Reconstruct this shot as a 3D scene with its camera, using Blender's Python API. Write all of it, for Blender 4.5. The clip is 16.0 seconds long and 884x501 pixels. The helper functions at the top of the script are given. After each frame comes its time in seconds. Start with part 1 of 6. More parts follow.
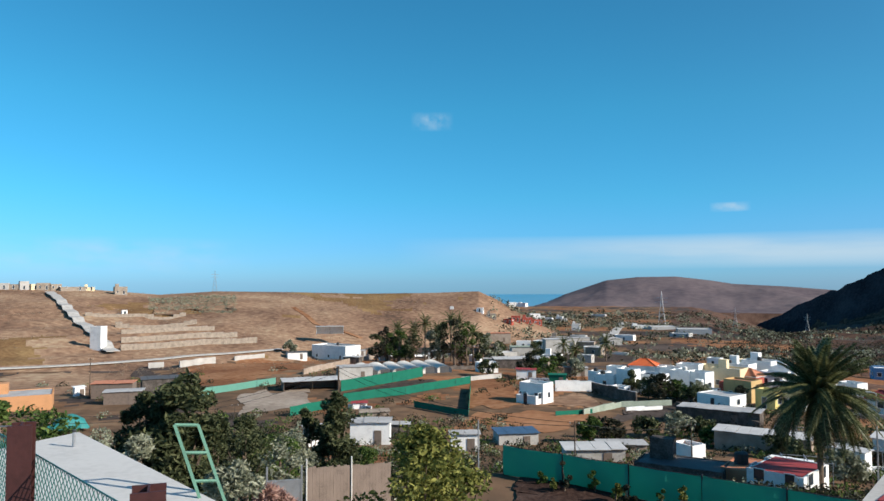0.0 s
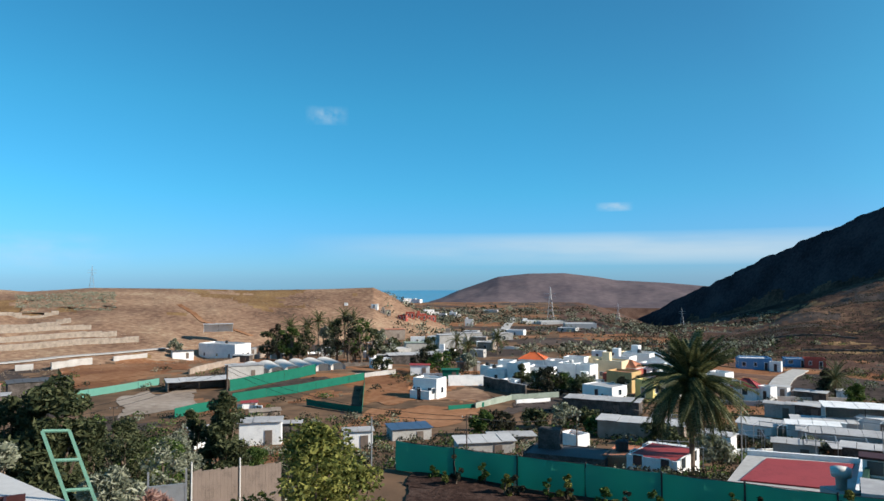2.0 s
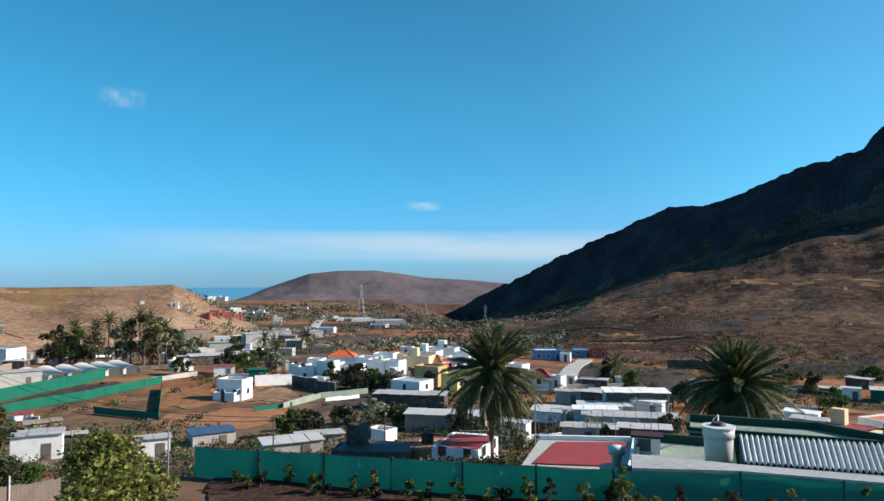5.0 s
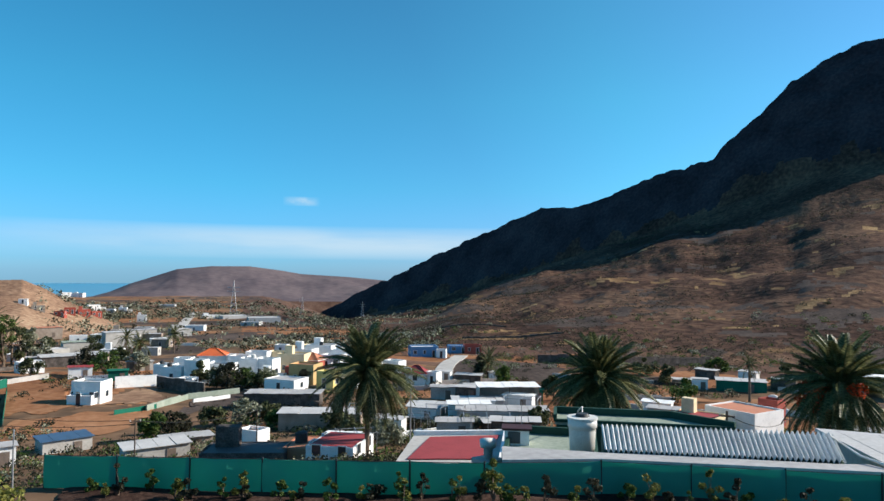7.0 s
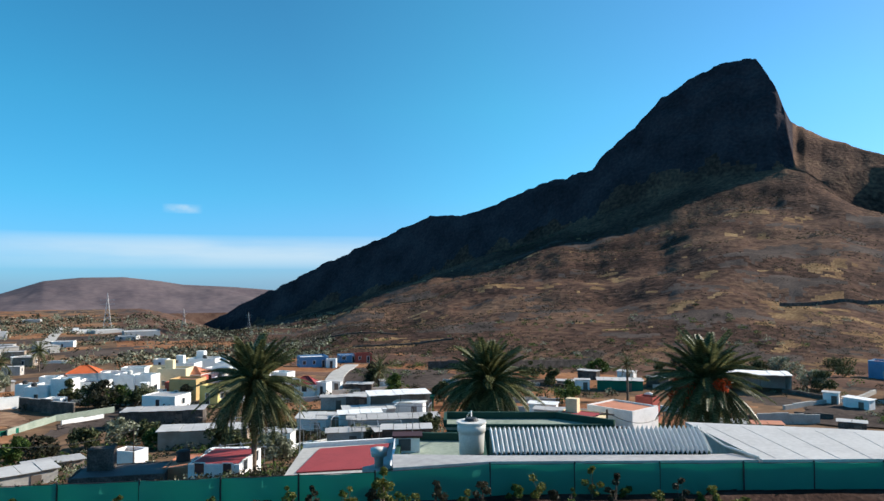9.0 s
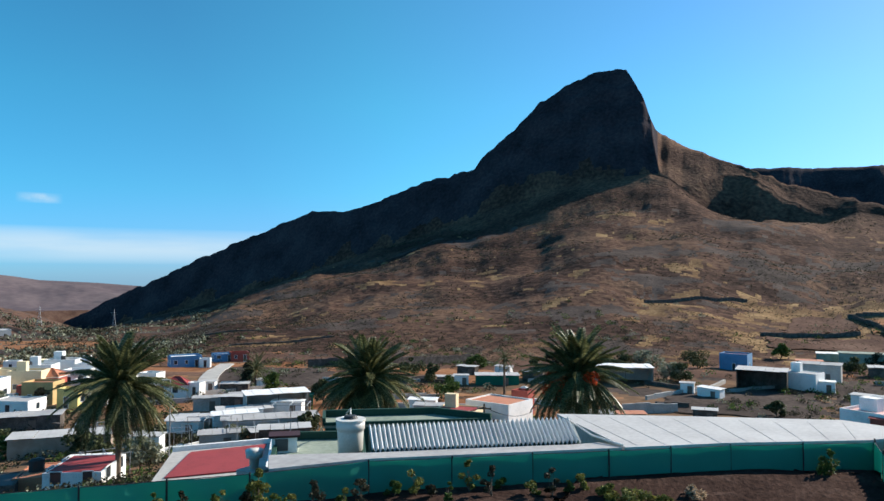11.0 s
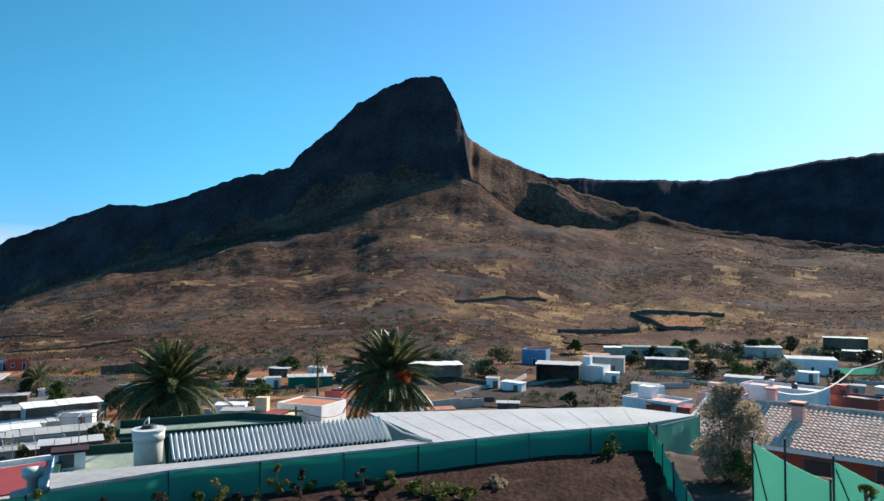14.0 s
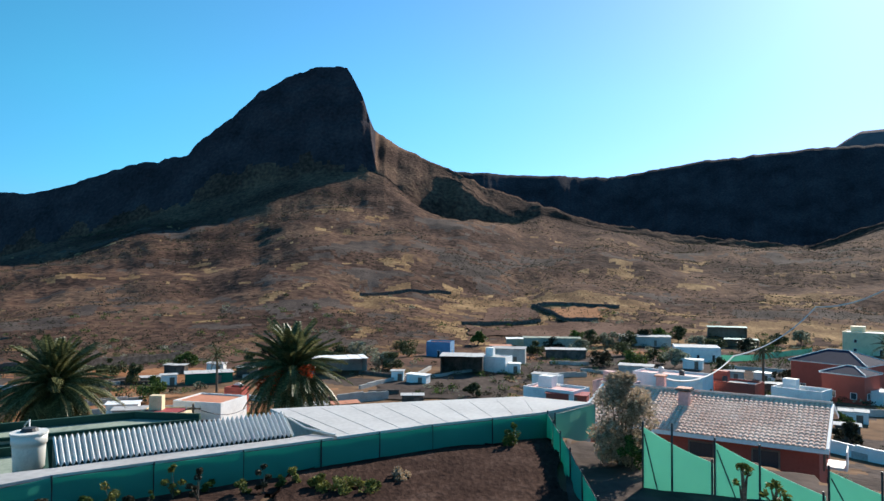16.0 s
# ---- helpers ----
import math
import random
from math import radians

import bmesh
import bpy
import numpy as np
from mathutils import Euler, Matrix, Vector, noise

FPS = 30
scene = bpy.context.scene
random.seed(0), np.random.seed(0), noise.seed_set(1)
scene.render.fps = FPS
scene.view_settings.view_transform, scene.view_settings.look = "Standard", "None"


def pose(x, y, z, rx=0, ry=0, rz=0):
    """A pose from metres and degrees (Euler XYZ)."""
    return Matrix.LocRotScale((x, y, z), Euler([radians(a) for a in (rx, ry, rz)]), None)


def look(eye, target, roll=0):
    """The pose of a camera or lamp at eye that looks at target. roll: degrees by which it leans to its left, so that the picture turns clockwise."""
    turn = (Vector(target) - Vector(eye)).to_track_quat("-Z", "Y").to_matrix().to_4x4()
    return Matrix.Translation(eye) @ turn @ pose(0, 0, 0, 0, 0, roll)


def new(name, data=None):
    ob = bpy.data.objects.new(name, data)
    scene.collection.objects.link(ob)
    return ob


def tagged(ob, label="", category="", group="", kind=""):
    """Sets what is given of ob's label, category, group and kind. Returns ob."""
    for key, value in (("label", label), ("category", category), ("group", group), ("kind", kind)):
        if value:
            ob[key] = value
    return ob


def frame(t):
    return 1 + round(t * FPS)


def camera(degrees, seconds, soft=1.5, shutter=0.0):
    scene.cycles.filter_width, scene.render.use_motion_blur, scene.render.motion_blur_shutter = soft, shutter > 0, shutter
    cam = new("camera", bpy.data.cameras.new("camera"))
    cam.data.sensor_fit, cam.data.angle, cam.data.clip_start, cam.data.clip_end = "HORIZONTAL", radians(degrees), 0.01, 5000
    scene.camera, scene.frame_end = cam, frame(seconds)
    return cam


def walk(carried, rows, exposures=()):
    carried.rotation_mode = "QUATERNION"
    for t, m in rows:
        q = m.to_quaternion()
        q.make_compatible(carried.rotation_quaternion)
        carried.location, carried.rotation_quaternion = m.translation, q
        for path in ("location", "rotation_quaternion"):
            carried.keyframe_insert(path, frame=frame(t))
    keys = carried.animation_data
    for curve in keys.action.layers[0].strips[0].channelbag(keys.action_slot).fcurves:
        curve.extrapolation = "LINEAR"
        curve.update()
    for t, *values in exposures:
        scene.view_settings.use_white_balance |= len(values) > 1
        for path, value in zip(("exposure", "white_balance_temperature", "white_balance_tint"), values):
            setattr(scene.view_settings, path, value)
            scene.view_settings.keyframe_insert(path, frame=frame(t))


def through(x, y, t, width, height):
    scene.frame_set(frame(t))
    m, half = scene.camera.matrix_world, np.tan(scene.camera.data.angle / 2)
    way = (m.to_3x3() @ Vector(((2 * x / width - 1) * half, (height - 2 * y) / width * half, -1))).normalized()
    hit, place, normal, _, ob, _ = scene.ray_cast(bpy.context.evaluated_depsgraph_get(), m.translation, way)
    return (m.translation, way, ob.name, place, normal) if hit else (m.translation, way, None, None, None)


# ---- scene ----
cam = camera(64.65, 16.0)
ARM = 0.2  # the phone turns at arm's length round the one who holds it
# seconds, heading (degrees to the right), pitch, lean to the left
ROWS = [
    (0.0, 0.00, 2.65, -0.17),
    (0.5, 1.37, 2.24, -0.67),
    (1.0, 3.75, 2.23, -0.29),
    (1.5, 6.04, 1.99, -0.08),
    (2.0, 8.60, 2.32, -0.13),
    (2.5, 10.66, 2.42, -0.22),
    (3.0, 13.01, 2.29, -0.06),
    (3.5, 15.38, 2.10, 0.26),
    (4.0, 18.26, 2.05, 0.26),
    (6.5, 31.94, 1.95, 0.48),
    (7.0, 33.93, 1.90, 0.55),
    (7.5, 34.58, 2.37, -0.21),
    (8.0, 37.16, 2.53, -0.10),
    (8.5, 39.46, 2.56, -0.21),
    (9.0, 42.93, 2.56, -0.24),
    (11.5, 55.10, 2.53, 0.31),
    (12.0, 58.31, 2.81, 0.54),
    (12.5, 61.47, 2.56, 0.50),
    (13.0, 63.20, 2.62, 0.43),
    (13.5, 65.20, 2.40, 0.26),
    (14.0, 67.58, 2.36, 0.30),
    (14.5, 70.08, 2.26, 0.35),
    (15.0, 72.14, 2.10, 0.41),
    (15.5, 74.06, 1.93, 0.29),
    (16.0, 75.33, 1.83, 0.29),
]


def held(yaw, pitch, lean):
    a, p = radians(yaw), radians(pitch)
    eye = Vector((ARM * math.sin(a), ARM * (math.cos(a) - 1), 0.0))
    ahead = Vector((math.sin(a) * math.cos(p), math.cos(a) * math.cos(p), math.sin(p)))
    return look(eye, eye + ahead, lean)


EXPOSURES = [(0.0, 0.0), (4.0, 0.05), (7.0, 0.16), (12.0, 0.22), (16.0, 0.3)]
walk(cam, [(t, held(yaw, pitch, lean)) for t, yaw, pitch, lean in ROWS], EXPOSURES)

# ---- daylight: the sun stands to the right of the mountain ----
SUN_AZ, SUN_EL = 111.0, 28.5
world = bpy.data.worlds.new("sky")
scene.world = world
world.use_nodes = True
wn = world.node_tree.nodes
sky = wn.new("ShaderNodeTexSky")
sky.sky_type, sky.sun_disc = "NISHITA", False
sky.sun_elevation, sky.sun_rotation = radians(SUN_EL), radians(SUN_AZ)
sky.altitude, sky.air_density, sky.dust_density, sky.ozone_density = 200.0, 0.85, 0.3, 6.0
SUN_DIR = Vector((math.sin(radians(SUN_AZ)) * math.cos(radians(SUN_EL)), math.cos(radians(SUN_AZ)) * math.cos(radians(SUN_EL)), math.sin(radians(SUN_EL))))
# the air is deep blue away from the sun, milky round it and hazy low down
wl = world.node_tree.links
where, split, toward = wn.new("ShaderNodeTexCoord"), wn.new("ShaderNodeSeparateXYZ"), wn.new("ShaderNodeVectorMath")
toward.operation, toward.inputs[1].default_value = "DOT_PRODUCT", SUN_DIR
wl.new(where.outputs["Generated"], split.inputs[0]), wl.new(where.outputs["Generated"], toward.inputs[0])
milky, hazy = wn.new("ShaderNodeValToRGB"), wn.new("ShaderNodeValToRGB")
for ramp_, stops_ in ((milky, ((0.0, (0.33, 1.07, 1.00)), (0.30, (0.37, 0.96, 0.90)), (0.50, (0.43, 1.07, 0.94)), (0.80, (0.60, 1.02, 1.00)), (0.97, (0.78, 0.94, 1.06)))), (hazy, ((0.0, (1.2, 0.66, 1.04)), (0.05, (1.15, 0.72, 1.02)), (0.12, (1.0, 0.87, 0.98)), (0.24, (1.0, 1.0, 1.0))))):
    e_ = ramp_.color_ramp.elements
    e_[0].position, e_[0].color, e_[1].position, e_[1].color = stops_[0][0], (*stops_[0][1], 1), stops_[-1][0], (*stops_[-1][1], 1)
    for p_, c_ in stops_[1:-1]:
        e_.new(p_).color = (*c_, 1)
wl.new(toward.outputs["Value"], milky.inputs[0]), wl.new(split.outputs["Z"], hazy.inputs[0])
tints = []
for ramp_ in (milky, hazy):
    tint = wn.new("ShaderNodeVectorMath")
    tint.operation = "MULTIPLY"
    wl.new(tints[-1].outputs[0] if tints else sky.outputs[0], tint.inputs[0]), wl.new(ramp_.outputs[0], tint.inputs[1])
    tints.append(tint)
wl.new(tints[-1].outputs[0], wn["Background"].inputs[0])
wn["Background"].inputs[1].default_value = 0.155
sun = new("sun", bpy.data.lights.new("sun", "SUN"))
sun.data.energy, sun.data.angle, sun.data.color = 7.0, radians(0.5), (1.0, 0.93, 0.82)
sun.matrix_world = look((0, 0, 0), -SUN_DIR)

# ---- the lie of the land: heights are metres above the eye, bearings are degrees to the right of the first view ----
LATTICE = np.random.RandomState(7).rand(256, 256)


def value_noise(x, y):
    x, y = np.asarray(x, float), np.asarray(y, float)
    xi, yi = np.floor(x).astype(int), np.floor(y).astype(int)
    u, v = x - xi, y - yi
    u, v = u * u * (3 - 2 * u), v * v * (3 - 2 * v)
    g = lambda a, b: LATTICE[a % 256, b % 256]
    return (g(xi, yi) * (1 - u) + g(xi + 1, yi) * u) * (1 - v) + (g(xi, yi + 1) * (1 - u) + g(xi + 1, yi + 1) * u) * v - 0.5


def fbm(x, y, octaves=4):
    return sum(value_noise(x * 2.03 ** k + 17.3 * k, y * 2.03 ** k - 9.1 * k) * 0.5 ** k for k in range(octaves))


def smooth(a, b, x):
    t = np.clip((x - a) / (b - a), 0, 1)
    return t * t * (3 - 2 * t)


def table(x, pairs):
    return np.interp(x, pairs[0::2], pairs[1::2])


def tan_of(degrees):
    return np.tan(np.radians(degrees))


# the table mountain by bearing: skyline, foot and head of the steep shaded flank (elevations), distance of that foot, its steepness
CREST = [18, -7, 24.9, -2.95, 27.3, -1.67, 29.6, -0.6, 33.5, 1.5, 36.7, 2.9, 38.8, 3.9, 42.0, 5.3, 44.3, 5.35, 46.5, 5.9, 51.2, 7.8, 55.2, 8.8, 56.3, 10.2, 58.4, 11.9, 60.5, 13.9, 63.3, 15.5, 64.9, 16.1, 66.1, 16.25,
         67.5, 16.15, 68.1, 15.3, 68.7, 14.2, 69.2, 12.7, 69.7, 11.5, 72.4, 9.85, 75.6, 8.5, 79.2, 6.8, 83.6, 5.4, 88, 4.0, 93.8, 2.95, 97.2, 2.6, 103.2, 1.95, 105.4, 2.8, 107.7, 3.6, 112, 4.6, 125, 5, 160, -2]
SCARP = [18, -7.5, 22.4, -4.4, 26.5, -3.95, 32.8, -2.3, 39.7, -0.2, 48.4, 2.6, 54, 4.6, 58.5, 6.2, 62, 7.3, 65, 7.9, 69.1, 8.1, 70.6, 7.8, 71.6, 7.0, 73, 5.6, 74.7, 3.7, 75.8, 2.9, 79.2, 3.2, 82.1, 4.3, 83.4, 4.8, 88, 3.6, 93.8, 2.5, 97.2, 2.2, 103.2, 1.6, 105.4, 2.4, 107.7, 3.2, 125, 4, 160, -3]
SHADE_HEAD = [18, 0, 69.3, 0, 70.0, 1.0, 71.6, 1.0, 73.2, 0.5, 74.6, 0.2, 75.8, 0.13, 77.1, 0.12, 79.6, 0.38, 82.1, 0.95, 84, 1, 160, 1]
SCARP_R = [18, 1780, 22, 1600, 30, 1330, 45, 1040, 55, 930, 62, 880, 69, 868, 72, 850, 77, 830, 84, 870, 95, 930, 110, 900, 160, 880]
STEEP = [18, 1.0, 50, 1.1, 58, 1.35, 70, 1.5, 73, 1.0, 160, 0.9]
BACK = [66, 2, 72, 7.2, 75.6, 8.35, 80.7, 7.95, 84, 7.85, 88.8, 7.6, 92, 8.1, 96, 8.65, 100, 8.9, 104.7, 9.1, 107.8, 9.0, 125, 9.5, 150, 3]
BACK_R = 1650.0
FOOT_R = [18, 900, 22, 520, 26, 330, 34, 250, 42, 215, 60, 210, 75, 215, 90, 240, 105, 260, 160, 200]
MESA = [-100, 0.5, -60, 0.2, -32, -0.25, -27, -0.36, -22, -0.82, -18, -0.6, -13, -0.67, -6.6, -0.84, -1.6, -0.8, 3, -0.68, 4.4, -1.33, 5.8, -2.15, 6.7, -2.7, 9, -4]
MESA_FOOT_R = [-100, 160, -32, 215, -20, 225, -12, 250, -4, 285, 6, 330, 12, 350]
FAR_HILL = [4, -3, 6.5, -2.25, 8, -1.8, 9.9, -0.97, 13.2, 0.16, 15.6, 0.41, 18.5, 0.44, 21, 0.13, 22.6, -0.14, 26.4, -0.35, 29.6, -0.63, 36, -2.2]
FENCE_R = [-60, 16, -12, 20, 4.9, 24.1, 21, 21.9, 38, 20.8, 47, 21.5, 66, 23.4, 75, 25.4, 84, 28, 100, 26, 130, 20]
VALLEY = [0, -7.4, 20, -7.8, 28, -8.9, 40, -12.0, 55, -15.5, 70, -18.2, 90, -20.6, 110, -21.8, 140, -22.6, 180, -23.2, 250, -26, 400, -31.5, 700, -39.5, 1000, -43.5, 1400, -47.0, 1500, -62, 2000, -105, 5000, -125]


def flank(az):
    """Distances and heights along a bearing: foot of the steep flank, its head, the skyline."""
    ec = table(az, CREST) + 0.1 + fbm(az * 1.9, az * 0 + 3.3, 5) * 0.24
    es = np.minimum(table(az, SCARP) + fbm(az * 0.35, az * 0 + 8.1, 2) * 0.2, ec - 0.25)
    et = ec - (ec - es - 0.05) * table(az, SHADE_HEAD)
    # the rock tower ends in a narrow buttress that turns to the sun
    rs = table(az, SCARP_R) + 11 * smooth(68.6, 69.3, az) * (1 - smooth(69.6, 71.5, az))
    m = table(az, STEEP)
    rt = rs * (m - tan_of(es)) / (m - tan_of(et))
    rc = rt * (0.5 - tan_of(et)) / (0.5 - tan_of(ec))
    return rs, rt, rc, rs * tan_of(es), rt * tan_of(et), rc * tan_of(ec)


def surfaces(az, r):
    """Heights of the valley, the left hillside, the mountain and the far hill at a bearing and distance."""
    x, y = r * np.sin(np.radians(az)), r * np.cos(np.radians(az))
    valley = table(r, VALLEY) + fbm(x / 40, y / 40) * np.clip((r - 30) / 200, 0, 1) * 2.0
    # beyond the toe of the mountain the valley floor falls away towards the sea
    fall_ = smooth(19, 29, az) * smooth(380, 470, r)
    valley = valley + (np.minimum(valley, r * tan_of(-4.45)) - valley) * fall_
    fr = table(az, FENCE_R)
    valley = valley + (-6.45 + fbm(x / 3, y / 3) * 0.15 - valley) * (1 - smooth(fr + 0.4, fr + 1.6, r)) * smooth(-9, 0, az)
    # terraced hillside below the mesa
    rf, rc = table(az, MESA_FOOT_R), 420.0 + 0 * az
    zf, zc = table(rf, VALLEY), rc * tan_of(table(az, MESA))
    u = (r - rf) / np.clip(rc - rf, 5, None)
    mesa = np.where(u < 0, zf - 0.2 * (rf - r), np.where(u <= 1, zf + (zc - zf) * np.clip(u, 0, 1) ** 0.85, zc - (r - rc) * 0.06))
    mesa = mesa + fbm(x / 25, y / 25) * 1.6 * smooth(0, 0.25, u) * (1 - smooth(0.75, 0.97, u) * 0.9)
    step = 2.0
    terr = np.floor(mesa / step) * step + step * smooth(0.75, 1.0, mesa / step - np.floor(mesa / step))
    mesa = mesa + (terr - mesa) * 0.8 * smooth(-16, -22, az) * smooth(0.05, 0.12, u) * (1 - smooth(0.6, 0.8, u))
    mesa = np.where((az < 9) & (az > -110), mesa, -400.0)
    # mountain: a gentle apron below, a steep flank turned from the sun, a lit shoulder over it
    rf, zf = table(az, FOOT_R), table(table(az, FOOT_R), VALLEY)
    rs, rt, rc, zs, zt, zc = flank(az)
    u, v = (r - rf) / (table(az, SCARP_R) - rf), np.clip((r - rs) / np.clip(rt - rs, 0.5, None), 0, 1)
    rills = fbm(az * 0.25, r / 500 + 2.0, 3) * 12 * np.clip(u, 0, 1)
    spur = (fbm(az * 0.12, r / 700 + 5.0, 2) * 16 + fbm(x / 110, y / 110, 5) * 9 + fbm(x / 22, y / 22, 3) * 3 + rills) * smooth(0, 0.3, u) * (1 - smooth(0.88, 1.0, u))
    eased = sum(table(az + d, SCARP) for d in (-9, -6, -3, 0, 3, 6, 9)) / 7
    zm = rs * tan_of(eased)
    apron = zf + (zm - zf) * np.clip(u, 0, 1) ** 1.35 + (zs - zm) * np.clip(u, 0, 1) ** 9 + spur
    crag = (fbm(az * 0.5, r / 400, 4) * 8 + fbm(x / 34, y / 34, 4) * 6) * smooth(0, 0.2, v) * (1 - smooth(0.8, 1, v)) * np.clip((rt - rs) / 60, 0, 1)
    steps = zs + (zt - zs) * v
    ledge = 6 * np.sin(steps / 5.5 + 3 * fbm(az * 0.3, az * 0 + 1.0, 2)) * smooth(58, 62, az) * (1 - smooth(69, 70, az)) * smooth(0.25, 0.4, v) * (1 - smooth(0.85, 1, v))
    scarp = steps + crag + 0.5 * ledge
    w = np.clip((r - rt) / np.clip(rc - rt, 0.5, None), 0, 1)
    brow = zt + (zc - zt) * w + fbm(x / 40, y / 40, 4) * 5 * smooth(0, 0.3, w) * (1 - smooth(0.7, 1, w))
    mount = np.where(u < 0, zf - 0.2 * (rf - r), np.where(r <= rs, apron, np.where(r <= rt, scarp, np.where(r <= rc, brow, zc - np.clip(r - rc - 25, 0, None) * 0.5))))
    mount = np.where((az > 18) & (az < 160), mount, -400.0)
    # the ridge behind, all in shade
    ridge = BACK_R * tan_of(table(az, BACK) + 0.05 + fbm(az * 1.5, az * 0 + 6.6, 4) * 0.16)
    behind = ridge - np.where(r < BACK_R, (BACK_R - r) * 0.8, np.clip(r - BACK_R - 40, 0, None) * 0.5) + (fbm(az * 0.8, r / 500, 4) * 22) * smooth(0, 60, np.abs(r - BACK_R))
    mount = np.maximum(mount, np.where((az > 66) & (az < 150) & (r > rc + 20), behind, -400.0))
    # far hill and far ridge
    ef = table(az, FAR_HILL)
    u = (r - 2000) / 600
    far = np.where(u <= 1, -84 + (2600 * tan_of(ef) + 84) * np.clip(u, 0, 1) ** 1.2 + fbm(x / 150, y / 150) * 17 * smooth(0, .3, u) * (1 - smooth(.7, .95, u)), 2600 * tan_of(ef) - (r - 2600) * 0.3)
    far = np.where((az > 4) & (az < 36) & (u > 0), far, -400.0)
    back = np.where((az > 98) & (az < 140), 2600 * tan_of(table(az, [98, 4, 103, 7.6, 104.7, 9.0, 105.6, 9.6, 106.4, 10.05, 112, 10.1, 125, 6, 140, 2])) - np.abs(r - 2600) * 0.7, -400.0)
    return valley, mesa, mount, np.maximum(far, back)


def land(az, r):
    s = np.stack(surfaces(np.asarray(az, float), np.asarray(r, float)))
    return s.max(0), s.argmax(0)


def ground_at(x, y):
    return float(land(np.array([math.degrees(math.atan2(x, y))]), np.array([math.hypot(x, y)]))[0][0])


def spot(az, r, up=0.0):
    """The place on the ground at a bearing and distance."""
    x, y = r * math.sin(radians(az)), r * math.cos(radians(az))
    return Vector((x, y, ground_at(x, y) + up))


# ---- materials ----
def material(name, rough=0.85, metal=0.0):
    m = bpy.data.materials.new(name)
    m.use_nodes = True
    b = m.node_tree.nodes["Principled BSDF"]
    b.inputs["Roughness"].default_value, b.inputs["Metallic"].default_value = rough, metal
    return m, m.node_tree.nodes, m.node_tree.links, b


def noisy(name, stops, scale=1.0, rough=0.85, metal=0.0, bump=0.3, detail=6.0, fine=8.0, spec=0.3, bump_m=0.02):
    """A surface mottled at two scales between the colours of stops: (position, colour)."""
    m, n, l, b = material(name, rough, metal)
    b.inputs["Specular IOR Level"].default_value = spec
    g = n.new("ShaderNodeNewGeometry")
    t1, t2, mix, ramp = n.new("ShaderNodeTexNoise"), n.new("ShaderNodeTexNoise"), n.new("ShaderNodeMix"), n.new("ShaderNodeValToRGB")
    t1.inputs["Scale"].default_value, t2.inputs["Scale"].default_value = scale, scale * fine
    t1.inputs["Detail"].default_value = t2.inputs["Detail"].default_value = detail
    mix.inputs[0].default_value = 0.45
    for t in (t1, t2):
        l.new(g.outputs["Position"], t.inputs["Vector"])
    l.new(t1.outputs[0], mix.inputs[2]), l.new(t2.outputs[0], mix.inputs[3])
    ramp.color_ramp.elements[0].position, ramp.color_ramp.elements[0].color = stops[0][0], (*stops[0][1], 1)
    ramp.color_ramp.elements[1].position, ramp.color_ramp.elements[1].color = stops[-1][0], (*stops[-1][1], 1)
    for p, c in stops[1:-1]:
        ramp.color_ramp.elements.new(p).color = (*c, 1)
    l.new(mix.outputs[0], ramp.inputs[0]), l.new(ramp.outputs[0], b.inputs["Base Color"])
    if bump:
        bp = n.new("ShaderNodeBump")
        bp.inputs["Strength"].default_value, bp.inputs["Distance"].default_value = bump, bump_m
        l.new(t2.outputs[0], bp.inputs["Height"]), l.new(bp.outputs[0], b.inputs["Normal"])
    return m


def paint(name, c, rough=0.7, metal=0.0, wear=0.25, scale=0.8, spec=0.3):
    """Paint, plaster or cloth of one colour, unevenly weathered."""
    d = tuple(v * (1 - wear) for v in c)
    h = tuple(min(1.0, v * (1 + wear * 0.35)) for v in c)
    return noisy(name, [(0.3, d), (0.5, c), (0.72, h)], scale, rough, metal, 0.15, 6, 9, spec, 0.01)


SOIL = noisy("valley_soil", [(0.3, (0.055, 0.04, 0.028)), (0.45, (0.125, 0.08, 0.052)), (0.55, (0.19, 0.115, 0.07)), (0.7, (0.28, 0.195, 0.125))], 0.02, fine=14, bump=0.5, bump_m=0.4, spec=0.02, rough=1.0)
HILLSIDE = noisy("dry_hillside", [(0.32, (0.09, 0.058, 0.042)), (0.45, (0.205, 0.122, 0.08)), (0.55, (0.30, 0.19, 0.122)), (0.68, (0.42, 0.31, 0.20))], 0.03, fine=16, bump=0.5, bump_m=0.5, spec=0.02, rough=1.0)
ROCK = noisy("mountain_scree", [(0.33, (0.022, 0.0145, 0.012)), (0.46, (0.064, 0.038, 0.029)), (0.54, (0.108, 0.063, 0.044)), (0.66, (0.18, 0.11, 0.07))], 0.012, fine=18, bump=0.8, bump_m=2.0, spec=0.02, rough=1.0)
# far slopes: the haze of distance is put into the purple grey colour
FAR = noisy("hazed_far_slope", [(0.35, (0.10, 0.08, 0.088)), (0.65, (0.165, 0.13, 0.13))], 0.006, fine=9, bump=0.4, bump_m=2, spec=0.02, rough=1.0)
SEA = noisy("sea_water", [(0.4, (0.06, 0.20, 0.30)), (0.6, (0.08, 0.24, 0.34))], 0.01, rough=0.3, bump=0.1)
# cliff rock, darkened so that its colour carries the flank's shade
SHADED_ROCK = noisy("shaded_cliff_rock", [(0.35, (0.022, 0.018, 0.021)), (0.5, (0.042, 0.034, 0.039)), (0.66, (0.07, 0.056, 0.06))], 0.02, fine=12, bump=0.8, bump_m=2.0, spec=0.02, rough=1.0)
